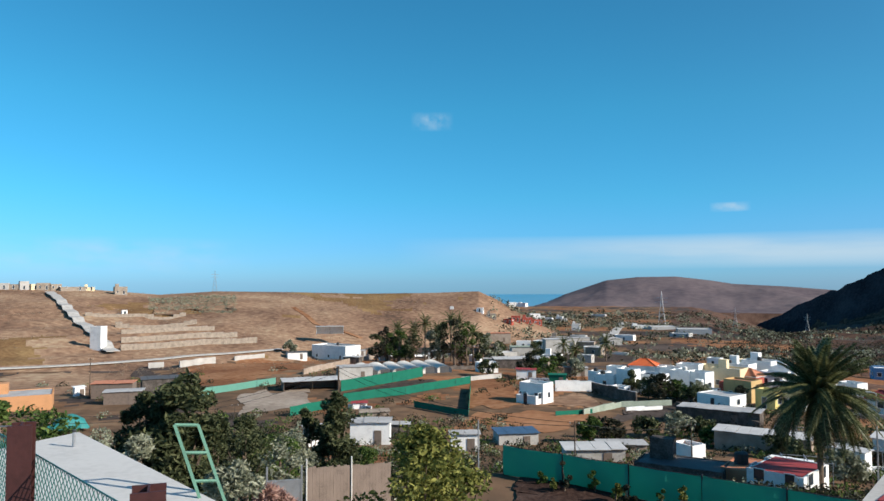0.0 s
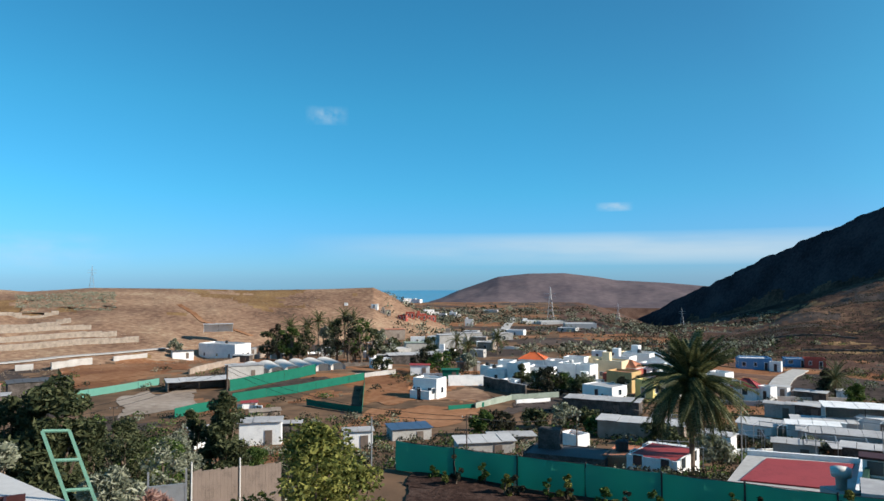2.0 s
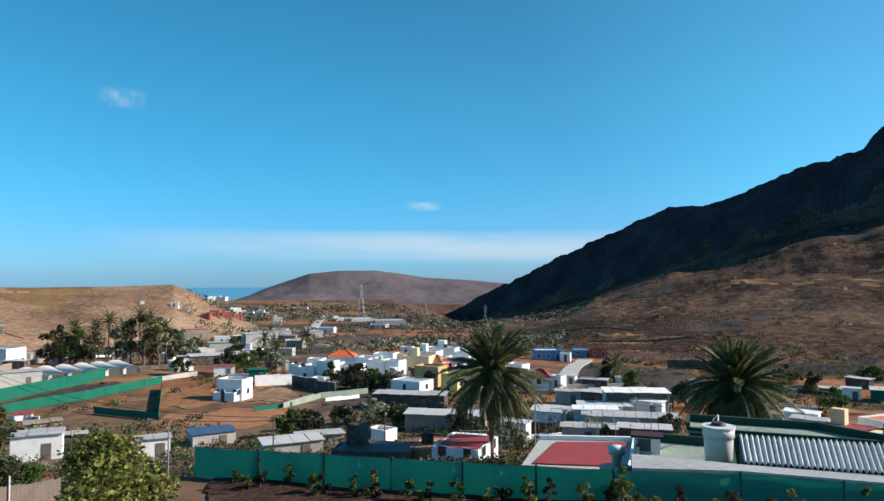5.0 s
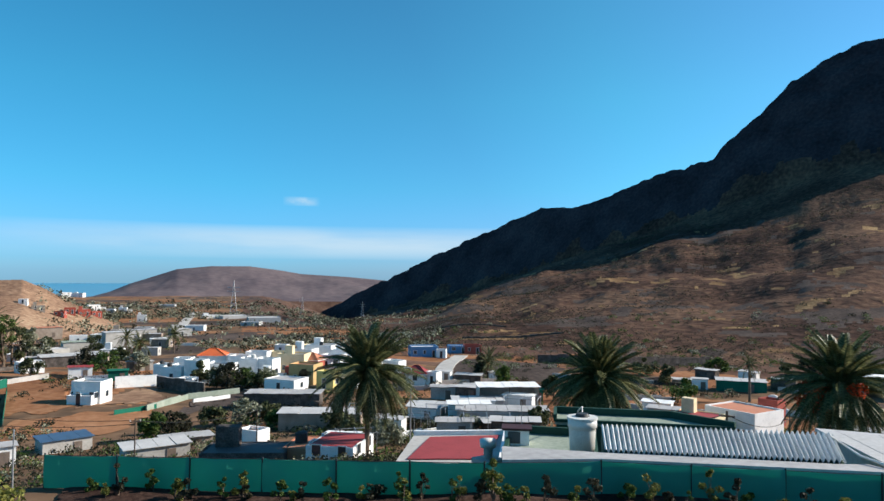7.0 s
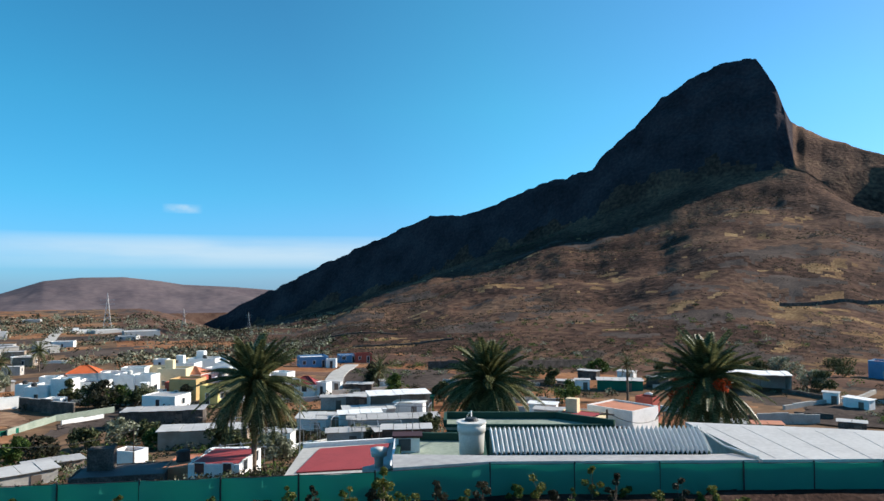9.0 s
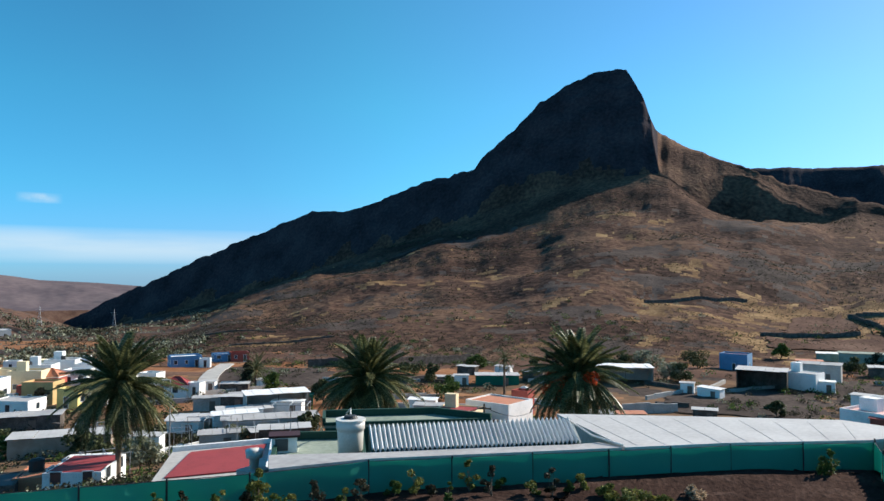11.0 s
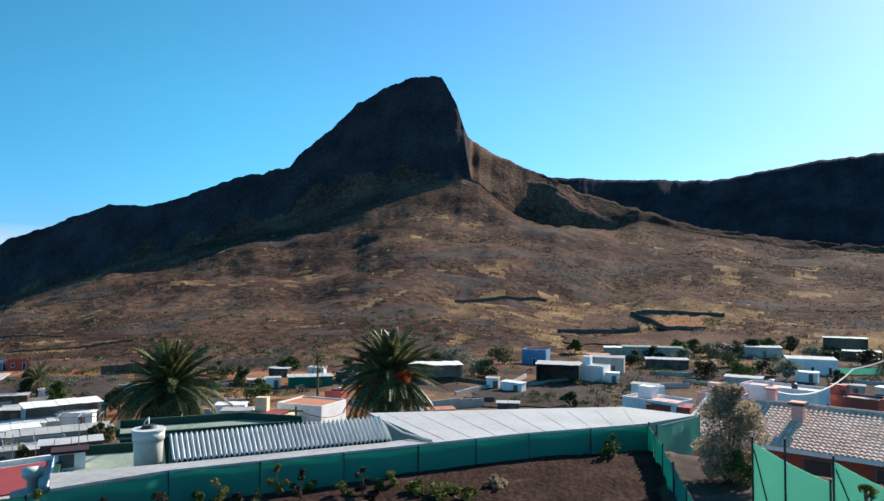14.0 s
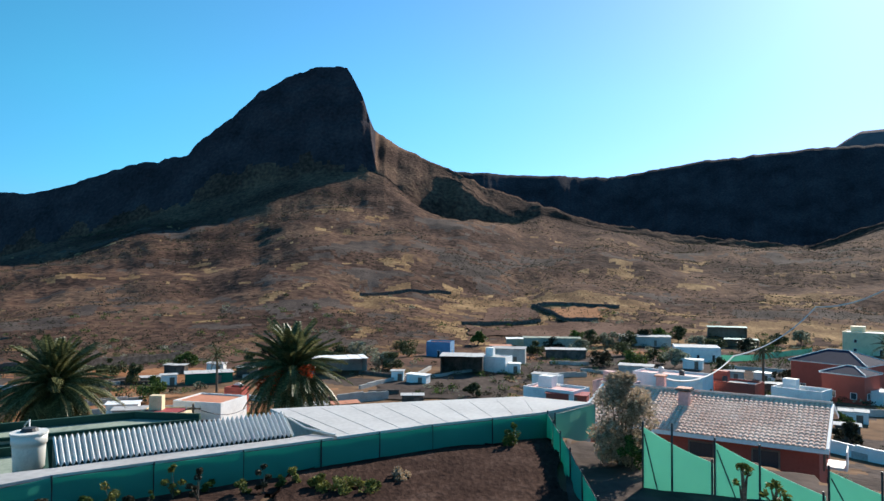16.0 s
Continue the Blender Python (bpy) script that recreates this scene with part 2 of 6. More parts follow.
SLOPE_GRASS = noisy("dry_slope_grass", [(0.32, (0.085, 0.05, 0.03)), (0.5, (0.19, 0.115, 0.06)), (0.68, (0.42, 0.28, 0.14))], 0.06, fine=14, bump=0.6, bump_m=0.5, spec=0.02, rough=1.0)
BROWN_EARTH = noisy("brown_earth", [(0.32, (0.055, 0.033, 0.025)), (0.5, (0.115, 0.066, 0.048)), (0.68, (0.20, 0.125, 0.09))], 0.05, fine=14, bump=0.5, bump_m=0.3, spec=0.02, rough=1.0)
DRY_GRASS = noisy("dry_grass", [(0.32, (0.12, 0.065, 0.034)), (0.5, (0.21, 0.125, 0.06)), (0.68, (0.33, 0.215, 0.10))], 0.06, fine=14, bump=0.6, bump_m=0.5, spec=0.02, rough=1.0)
DARK_GRAVEL = noisy("dark_lava_gravel", [(0.32, (0.035, 0.028, 0.025)), (0.5, (0.075, 0.058, 0.05)), (0.68, (0.13, 0.10, 0.085))], 0.05, fine=18, bump=0.6, bump_m=0.3, spec=0.02, rough=1.0)
RED_EARTH = noisy("red_earth", [(0.32, (0.13, 0.055, 0.03)), (0.5, (0.25, 0.115, 0.058)), (0.68, (0.36, 0.20, 0.11))], 0.05, fine=14, bump=0.5, bump_m=0.3, spec=0.02, rough=1.0)
ORANGE_EARTH = noisy("orange_earth", [(0.32, (0.19, 0.085, 0.045)), (0.5, (0.29, 0.14, 0.072)), (0.68, (0.38, 0.20, 0.11))], 0.06, fine=14, bump=0.5, bump_m=0.2, spec=0.02, rough=1.0)
GARDEN_EARTH = noisy("garden_earth", [(0.3, (0.022, 0.013, 0.011)), (0.5, (0.05, 0.030, 0.024)), (0.7, (0.10, 0.065, 0.052))], 0.6, fine=9, bump=0.8, bump_m=0.08, spec=0.02, rough=1.0)
PALE_EARTH = noisy("pale_earth", [(0.3, (0.18, 0.14, 0.11)), (0.5, (0.30, 0.24, 0.19)), (0.7, (0.42, 0.36, 0.30))], 0.08, fine=12, bump=0.4, bump_m=0.1, spec=0.02, rough=1.0)
CONCRETE = noisy("concrete", [(0.3, (0.30, 0.28, 0.25)), (0.5, (0.42, 0.40, 0.37)), (0.7, (0.52, 0.50, 0.47))], 0.5, fine=9, bump=0.3, spec=0.02, rough=1.0)
STONE = noisy("dry_stone", [(0.3, (0.16, 0.13, 0.10)), (0.5, (0.30, 0.25, 0.20)), (0.7, (0.42, 0.36, 0.29))], 0.9, fine=7, bump=0.9, bump_m=0.1, spec=0.02, rough=1.0)
DARK_STONE = noisy("dark_lava_stone", [(0.3, (0.04, 0.035, 0.03)), (0.5, (0.10, 0.085, 0.075)), (0.7, (0.20, 0.17, 0.15))], 0.9, fine=7, bump=0.9, bump_m=0.1, spec=0.02, rough=1.0)
WHITE = paint("white_plaster", (0.80, 0.79, 0.76))
NEAR_WHITE = paint("whitewashed_roof", (0.52, 0.50, 0.47), 0.9, wear=0.16, scale=1.3)
CREAM = paint("cream_plaster", (0.72, 0.58, 0.36))
OCHRE = paint("ochre_plaster", (0.50, 0.34, 0.15))
YELLOW = paint("yellow_plaster", (0.74, 0.60, 0.22))
ORANGE = paint("orange_plaster", (0.52, 0.26, 0.12))
BLUE = paint("blue_plaster", (0.11, 0.25, 0.42))
NAVY = paint("navy_roof", (0.02, 0.028, 0.055), 0.9, spec=0.08)
BRICK_RED = paint("red_plaster", (0.36, 0.075, 0.05), wear=0.2)
ROOF_RED = paint("red_roof_paint", (0.30, 0.045, 0.045), wear=0.3, scale=1.4)
TERRACOTTA = paint("terracotta", (0.50, 0.20, 0.11), wear=0.3)
VIVID_TILE = paint("orange_tile", (0.62, 0.13, 0.04), wear=0.25)
PINK = paint("pink_plaster", (0.62, 0.36, 0.33))
GREY_ROOF = noisy("grey_roof", [(0.3, (0.27, 0.265, 0.26)), (0.5, (0.38, 0.37, 0.36)), (0.7, (0.48, 0.47, 0.46))], 0.35, fine=11, bump=0.2, spec=0.08)
PALE_ROOF = noisy("pale_sheet_roof", [(0.3, (0.38, 0.37, 0.36)), (0.5, (0.47, 0.46, 0.445)), (0.7, (0.55, 0.54, 0.52))], 0.5, rough=0.8, fine=11, bump=0.2, spec=0.08)
CORRUGATED = noisy("corrugated_cement_sheet", [(0.3, (0.48, 0.48, 0.47)), (0.5, (0.61, 0.61, 0.59)), (0.7, (0.70, 0.70, 0.68))], 0.7, rough=0.7, fine=9, bump=0.2, spec=0.08)
ROOF_GREEN = noisy("green_grey_roof", [(0.3, (0.16, 0.20, 0.16)), (0.5, (0.27, 0.31, 0.25)), (0.7, (0.36, 0.39, 0.33))], 0.6, fine=9, bump=0.2, spec=0.08)
DARK_GREEN = paint("dark_green_paint", (0.015, 0.055, 0.035))
DARK_ROOF = paint("dark_felt_roof", (0.09, 0.088, 0.088))
BLUE_ROOF = paint("blue_metal_roof", (0.05, 0.10, 0.17), 0.6)
TEAL = paint("teal_tarpaulin", (0.03, 0.20, 0.19), 0.6, scale=1.5)
FIELD_NET = paint("field_windbreak_net", (0.012, 0.13, 0.085), 0.8, spec=0.1)
LADDER_GREEN = paint("pale_green_paint", (0.12, 0.25, 0.18), 0.7, wear=0.35, scale=5)
RUST = paint("brown_primer", (0.055, 0.018, 0.016), 0.6, wear=0.35, scale=4)
STEEL = paint("galvanised_steel", (0.40, 0.41, 0.42), 0.45, 0.6, scale=4)
DARK_STEEL = paint("dark_steel", (0.05, 0.05, 0.05), 0.6, 0.3, scale=4)
WOOD = paint("weathered_pole_wood", (0.10, 0.07, 0.05), 0.9, wear=0.4, scale=3)
PLANK = paint("grey_brown_boards", (0.17, 0.13, 0.105), 0.9, wear=0.4, scale=2.5)
PLASTIC = paint("off_white_plastic", (0.62, 0.60, 0.55), 0.5, wear=0.2, scale=2)
PLASTIC_FILM = paint("greenhouse_film", (0.52, 0.50, 0.46), 0.6, wear=0.3, scale=0.3)
GLASS = paint("dark_window_glass", (0.03, 0.04, 0.05), 0.1, spec=0.6)
TILE = noisy("roof_tile", [(0.3, (0.52, 0.31, 0.23)), (0.5, (0.72, 0.50, 0.40)), (0.7, (0.82, 0.64, 0.53))], 0.9, fine=9, bump=0.2, spec=0.08)
CABLE = paint("black_cable", (0.02, 0.02, 0.02), 0.7)
MESH_WIRE = paint("green_coated_wire", (0.05, 0.17, 0.14), 0.5, scale=8)


def foliage(name, dark, mid, light, rough=0.6, through=0.25):
    """Leaves: each one of its own shade, a little light passing through."""
    m, n, l, b = material(name, rough)
    g, ramp, t = n.new("ShaderNodeNewGeometry"), n.new("ShaderNodeValToRGB"), n.new("ShaderNodeTexNoise")
    t.inputs["Scale"].default_value = 1.3
    mix = n.new("ShaderNodeMix")
    mix.inputs[0].default_value = 0.4
    l.new(g.outputs["Position"], t.inputs["Vector"])
    l.new(g.outputs["Random Per Island"], mix.inputs[2]), l.new(t.outputs[0], mix.inputs[3])
    e = ramp.color_ramp.elements
    e[0].position, e[0].color, e[1].position, e[1].color = 0.15, (*dark, 1), 0.85, (*light, 1)
    e.new(0.5).color = (*mid, 1)
    l.new(mix.outputs[0], ramp.inputs[0]), l.new(ramp.outputs[0], b.inputs["Base Color"])
    b.inputs["Specular IOR Level"].default_value = 0.1
    tr, add = n.new("ShaderNodeBsdfTranslucent"), n.new("ShaderNodeMixShader")
    add.inputs[0].default_value = through
    l.new(ramp.outputs[0], tr.inputs[0])
    l.new(b.outputs[0], add.inputs[1]), l.new(tr.outputs[0], add.inputs[2])
    l.new(add.outputs[0], n["Material Output"].inputs["Surface"])
    return m


PALM_LEAF = foliage("palm_frond", (0.025, 0.03, 0.012), (0.09, 0.10, 0.04), (0.27, 0.26, 0.12), 0.4)
PALM_DEAD = foliage("dry_palm_frond", (0.10, 0.06, 0.03), (0.22, 0.14, 0.07), (0.34, 0.24, 0.13))
PINE = foliage("pine_needles", (0.018, 0.026, 0.012), (0.06, 0.072, 0.032), (0.15, 0.155, 0.075))
OLIVE = foliage("grey_green_leaf", (0.09, 0.10, 0.062), (0.22, 0.23, 0.155), (0.42, 0.42, 0.31))
CITRUS = foliage("yellow_green_leaf", (0.035, 0.05, 0.012), (0.13, 0.14, 0.035), (0.32, 0.30, 0.08))
GREEN_LEAF = foliage("green_leaf", (0.02, 0.04, 0.010), (0.06, 0.10, 0.025), (0.15, 0.20, 0.05))
NET = foliage("green_shade_net", (0.06, 0.36, 0.275), (0.07, 0.42, 0.32), (0.085, 0.47, 0.36), 0.8, 0.5)
NET_PALE = foliage("pale_green_net", (0.22, 0.50, 0.40), (0.26, 0.56, 0.45), (0.30, 0.62, 0.50), 0.8, 0.6)
SCRUB = foliage("dark_scrub", (0.014, 0.016, 0.010), (0.035, 0.036, 0.022), (0.085, 0.08, 0.05))
PINK_REED = foliage("dry_pink_reed", (0.20, 0.11, 0.09), (0.36, 0.21, 0.17), (0.50, 0.34, 0.28))
TAMARISK = foliage("dry_brown_shrub", (0.18, 0.13, 0.085), (0.36, 0.27, 0.18), (0.55, 0.43, 0.31), 0.6, 0.45)
BLOSSOM = foliage("red_blossom", (0.35, 0.04, 0.02), (0.6, 0.09, 0.03), (0.75, 0.16, 0.06))
BARK = noisy("bark", [(0.3, (0.06, 0.045, 0.03)), (0.5, (0.14, 0.10, 0.07)), (0.7, (0.24, 0.18, 0.13))], 2.0, fine=7, bump=0.9, bump_m=0.05)

# ---- helpers for meshes ----
def mesh_ob(name, verts, faces, mats, parent=None, smooth_faces=False):
    me = bpy.data.meshes.new(name)
    me.from_pydata([tuple(v) for v in verts], [], [tuple(f) for f in faces])
    for m in (mats if isinstance(mats, (list, tuple)) else [mats]):
        me.materials.append(m)
    if smooth_faces:
        me.polygons.foreach_set("use_smooth", [True] * len(me.polygons))
    me.update()
    ob = new(name, me)
    ob.parent = parent
    return ob


# ---- ground: one sheet from underfoot to the horizon ----
azs = np.concatenate([np.arange(-180, -60, 4.0), np.arange(-60, -36, 1.0), np.arange(-36, 112, 0.13), np.arange(112, 180.1, 4.0)])
# rows run out to the foot of the steep flank, up it, over the skyline, to the ridge behind and on to the horizon
foot_r, head_r, top_r = (q[:, None] for q in flank(azs)[:3])
head_r, top_r = np.maximum(head_r, foot_r + 1), np.maximum(top_r, head_r + 2)
out_r = 10 * (foot_r / 10) ** (np.linspace(0, 1, 290)[None] ** 0.94)
flank_rows = foot_r + (head_r - foot_r) * np.linspace(0, 1, 31)[None, 1:]
brow_rows = head_r + (top_r - head_r) * np.linspace(0, 1, 11)[None, 1:]
ridge_rows = np.maximum(top_r, 1100) + 10 + (BACK_R + 200 - np.maximum(top_r, 1100)) * np.linspace(0, 1, 45)[None, 1:]
over_r = 1900 + np.concatenate([np.linspace(0, 800, 33), np.geomspace(860, 3000, 10)])[None] + 0 * foot_r
Rr = np.concatenate([np.repeat([[0.01, 2, 4, 7]], len(azs), 0), out_r, flank_rows, brow_rows, ridge_rows, over_r], 1)
A = np.repeat(azs[:, None], Rr.shape[1], 1)
Z, WHICH = land(A, Rr)
verts = np.stack([Rr * np.sin(np.radians(A)), Rr * np.cos(np.radians(A)), Z], -1).reshape(-1, 3)
na, nr = A.shape
i, j = np.meshgrid(np.arange(na - 1), np.arange(nr - 1), indexing="ij")
quads = np.stack([i * nr + j, i * nr + j + 1, (i + 1) * nr + j + 1, (i + 1) * nr + j], -1).reshape(-1, 4)
# dry grass in drifts on the lower slopes and the hillside
X0, Y0 = verts[:, 0].reshape(A.shape), verts[:, 1].reshape(A.shape)
drift = fbm(X0 / 45, Y0 / 45, 5) + 0.5 * fbm(X0 / 9, Y0 / 9, 3)
lower = smooth(205, 235, Rr) * (1 - smooth(330, 520, Rr)) * smooth(48, 62, A)
slope_ok = Rr < 0.85 * table(A, SCARP_R)
WHICH = np.where((WHICH == 2) & slope_ok & (drift > 0.46 - 0.42 * lower), 8, WHICH)
WHICH = np.where((WHICH == 2) & slope_ok & (drift < -0.30), 5, WHICH)
WHICH = np.where((WHICH == 1) & (drift > 0.30), 4, WHICH)
WHICH = np.where((WHICH == 0) & (drift > 0.22) & (Rr > 60), 6, np.where((WHICH == 0) & (drift < -0.22) & (Rr > 35), 5, WHICH))
WHICH = np.where((WHICH == 0) & (A > 18) & (Rr > 170), np.where((A < 30) & (Rr < 430), 6, 9), WHICH)
WHICH = np.where((WHICH == 6) & (A > 18) & (Rr > 430), 9, WHICH)
# the cliffs above the scree: their shade is put into a darker rock colour
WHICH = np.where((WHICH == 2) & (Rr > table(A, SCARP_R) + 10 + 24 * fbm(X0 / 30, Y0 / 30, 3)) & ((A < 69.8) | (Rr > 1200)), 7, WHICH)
me = bpy.data.meshes.new("ground")
me.vertices.add(len(verts)), me.vertices.foreach_set("co", verts.ravel())
me.loops.add(len(quads) * 4), me.loops.foreach_set("vertex_index", quads.ravel().astype(np.int32))
me.polygons.add(len(quads)), me.polygons.foreach_set("loop_start", np.arange(0, len(quads) * 4, 4).astype(np.int32))
for m in (SOIL, HILLSIDE, ROCK, FAR, DRY_GRASS, DARK_GRAVEL, RED_EARTH, SHADED_ROCK, SLOPE_GRASS, BROWN_EARTH):
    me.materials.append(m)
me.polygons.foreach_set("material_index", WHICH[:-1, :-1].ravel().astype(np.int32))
me.polygons.foreach_set("use_smooth", np.ones(len(quads), bool))
me.update(calc_edges=True)
ground = tagged(new("ground", me), "dry brown volcanic valley with bare hills and a table mountain", "ground", kind="structure")

sa = np.radians(np.arange(-90, 21, 5.0))
ring = [(q * math.sin(a), q * math.cos(a), -82.0) for q in (1380, 4950) for a in sa]
ns = len(sa)
sea = tagged(mesh_ob("water", ring, [(k + 1, k, ns + k, ns + k + 1) for k in range(ns - 1)], SEA), "calm blue sea at the end of the valley", "sea", kind="structure")


# ---- kit: meshes, parts, things ----
class Shape:
    """Vertices and faces gathered piece by piece."""

    def __init__(self):
        self.v, self.f = [], []

    def add(self, vs, fs):
        n = len(self.v)
        self.v += [tuple(p) for p in vs]
        self.f += [tuple(n + k for k in f) for f in fs]
        return self

    def box(self, x, y, z, sx, sy, sz, rz=0.0, rx=0.0):
        """A block centred at x, y with its underside at z."""
        m = pose(x, y, z, rx, 0, rz)
        c = [m @ Vector((a * sx / 2, b * sy / 2, h)) for h in (0, sz) for a, b in ((-1, -1), (1, -1), (1, 1), (-1, 1))]
        return self.add(c, [(3, 2, 1, 0), (4, 5, 6, 7), (0, 1, 5, 4), (1, 2, 6, 5), (2, 3, 7, 6), (3, 0, 4, 7)])

    def tube(self, points, radii, n=6, cap=True):
        rings = []
        for k, p in enumerate(points):
            p = Vector(p)
            d = (Vector(points[min(k + 1, len(points) - 1)]) - Vector(points[max(k - 1, 0)])).normalized()
            s = d.cross(Vector((0, 0, 1)) if abs(d.z) < 0.9 else Vector((1, 0, 0))).normalized()
            u = s.cross(d)
            r = radii[k] if isinstance(radii, (list, tuple)) else radii
            rings.append([p + (s * math.cos(2 * math.pi * i / n) + u * math.sin(2 * math.pi * i / n)) * r for i in range(n)])
        vs = [q for ring_ in rings for q in ring_]
        fs = [(k * n + i, k * n + (i + 1) % n, (k + 1) * n + (i + 1) % n, (k + 1) * n + i) for k in range(len(rings) - 1) for i in range(n)]
        if cap:
            fs += [tuple(range(n - 1, -1, -1)), tuple((len(rings) - 1) * n + i for i in range(n))]
        return self.add(vs, fs)

    def slab(self, corners, thick):
        """A sheet over the corners, in order round it, with its thickness below."""
        n = len(corners)
        c = [Vector(p) for p in corners]
        vs = c + [p - Vector((0, 0, thick)) for p in c]
        return self.add(vs, [tuple(range(n)), tuple(range(2 * n - 1, n - 1, -1))] + [((i + 1) % n, i, n + i, n + (i + 1) % n) for i in range(n)])


def part(name, shape, mat, parent=None, label="", smooth_faces=False):
    ob = mesh_ob(name, shape.v, shape.f, mat, parent, smooth_faces)
    return tagged(ob, label) if label else ob


def thing(name, label, category, where=None, group="", kind=""):
    """An Empty at the base of a thing, which parents its parts."""
    ob = new(name)
    ob.empty_display_size = 0.3
    if where is not None:
        ob.matrix_world = where
    return tagged(ob, label, category, group, kind)


def stand(az, r, turn=0.0, up=0.0):
    """A pose on the ground at a bearing and distance, its front (-y) turned to the eye and then by turn degrees."""
    p = spot(az, r, up)
    return pose(p.x, p.y, p.z, 0, 0, -az + turn)


def aim(m, size):
    """The pose m at a size."""
    return m @ Matrix.Diagonal((size, size, size, 1))


def patch(name, label, corners, mat, up=0.08, n=14, furrow=0.0):
    """A field laid over the land between four corners (bearing, distance), its edge a little ragged."""
    (a0, r0), (a1, r1), (a2, r2), (a3, r3) = corners
    u, v = np.meshgrid(np.linspace(0, 1, n + 1), np.linspace(0, 1, n + 1), indexing="ij")
    edge = np.minimum(np.minimum(u, 1 - u), np.minimum(v, 1 - v))
    az = (a0 * (1 - u) + a1 * u) * (1 - v) + (a3 * (1 - u) + a2 * u) * v
    r = (r0 * (1 - u) + r1 * u) * (1 - v) + (r3 * (1 - u) + r2 * u) * v
    az, r = az + fbm(u * 5 + a0, v * 5 + r0) * 0.9 * (edge < 0.01), r * (1 + fbm(u * 6 + r0, v * 6 + a0) * 0.05 * (edge < 0.01))
    z = land(az, r)[0] + up
    if furrow:
        z = z + furrow * np.abs(((v * n / 2) % 1) - 0.5) * 2
    vs = np.stack([r * np.sin(np.radians(az)), r * np.cos(np.radians(az)), z], -1).reshape(-1, 3)
    k = lambda i, j: i * (n + 1) + j
    ob = mesh_ob(name, vs, [(k(i, j), k(i, j + 1), k(i + 1, j + 1), k(i + 1, j)) for i in range(n) for j in range(n)], mat, None, True)
    return tagged(ob, label, "field", kind="structure")


def along(points, step=3.0):
    """Places on the ground along a line of (bearing, distance) points."""
    xy = [Vector((r * math.sin(radians(a)), r * math.cos(radians(a)))) for a, r in points]
    out = []
    for p, q in zip(xy, xy[1:]):
        n = max(1, int((q - p).length / step))
        out += [p.lerp(q, k / n) for k in range(n)]
    return [Vector((p.x, p.y, ground_at(p.x, p.y))) for p in out + [xy[-1]]]


def strip(name, label, category, points, width, mat, up=0.12, thick=0.25, kind="structure"):
    """A road or path laid over the land."""
    c = along(points, 4.0)
    s = Shape()
    for p, q in zip(c, c[1:]):
        side = Vector((-(q - p).y, (q - p).x, 0)).normalized() * width / 2
        h = Vector((0, 0, up))
        s.slab([p - side + h, q - side + h, q + side + h, p + side + h], thick)
    return tagged(part(name, s, mat), label, category, kind=kind)


def low_wall(label, points, height, thick, mat, name="garden_wall", cap=None, jitter=0.08, group=""):
    """A wall that follows the land, its top uneven, with an optional coping."""
    c = along(points, 2.5)
    w = thing(name, label, "wall", Matrix.Translation(c[0]), group)
    s, s2 = Shape(), Shape()
    for k, (p, q) in enumerate(zip(c, c[1:])):
        d = q - p
        h = height * (1 + random.uniform(-jitter, jitter))
        m = (p + q) / 2 - c[0]
        base = min(p.z, q.z) - c[0].z - 0.4
        top = max(p.z, q.z) - c[0].z + h
        s.box(m.x, m.y, base, d.xy.length, thick, top - base, math.degrees(math.atan2(d.y, d.x)))
        s2.box(m.x, m.y, top, d.xy.length, thick + 0.08, 0.07, math.degrees(math.atan2(d.y, d.x)))
    part("masonry", s, mat, w)
    if cap:
        part("coping", s2, cap, w)
    return w


def net_fence(label, points, height, mat, post_mat=None, gap=2.4, lift=0.05, sag=0.05, group="", post_extra=0.0):
    """Posts with netting panels between them; each panel is slightly slack."""
    post_mat = post_mat or DARK_STEEL
    c = along(points, gap)
    f = thing("net_fence", label, "fence", Matrix.Translation(c[0]), group)
    for k, p in enumerate(c):
        q = p - c[0]
        part("post", Shape().tube([q + Vector((0, 0, -0.3)), q + Vector((0, 0, height + 0.06 + post_extra))], 0.03, 6), post_mat, f)
    for p, q in zip(c, c[1:]):
        net_panel(p - c[0], q - c[0], lift, height, mat, f, sag)
    return f


def net_panel(p, q, lift, height, mat, parent, sag=0.05):
    nx, nz = 6, 3
    side = Vector(((q - p).y, -(q - p).x, 0)).normalized()
    ph = random.uniform(0, 6)
    vs = []
    for j in range(nz + 1):
        for i in range(nx + 1):
            u, v = i / nx, j / nz
            b = p.lerp(q, u)
            dip = -sag * math.sin(math.pi * u) * v
            vs.append(b + Vector((0, 0, lift + (height - lift) * v + dip)) + side * (0.05 * math.sin(u * 7 + ph) * math.sin(v * 2.6 + 0.3)))
    k = lambda i, j: j * (nx + 1) + i
    fs = [(k(i, j), k(i + 1, j), k(i + 1, j + 1), k(i, j + 1)) for j in range(nz) for i in range(nx)]
    back = [tuple(Vector(v) + side * 0.008) for v in vs]
    s = Shape().add(vs, fs).add(back, [tuple(reversed(f)) for f in fs])
    return part("net_panel", s, mat, parent, "", True)


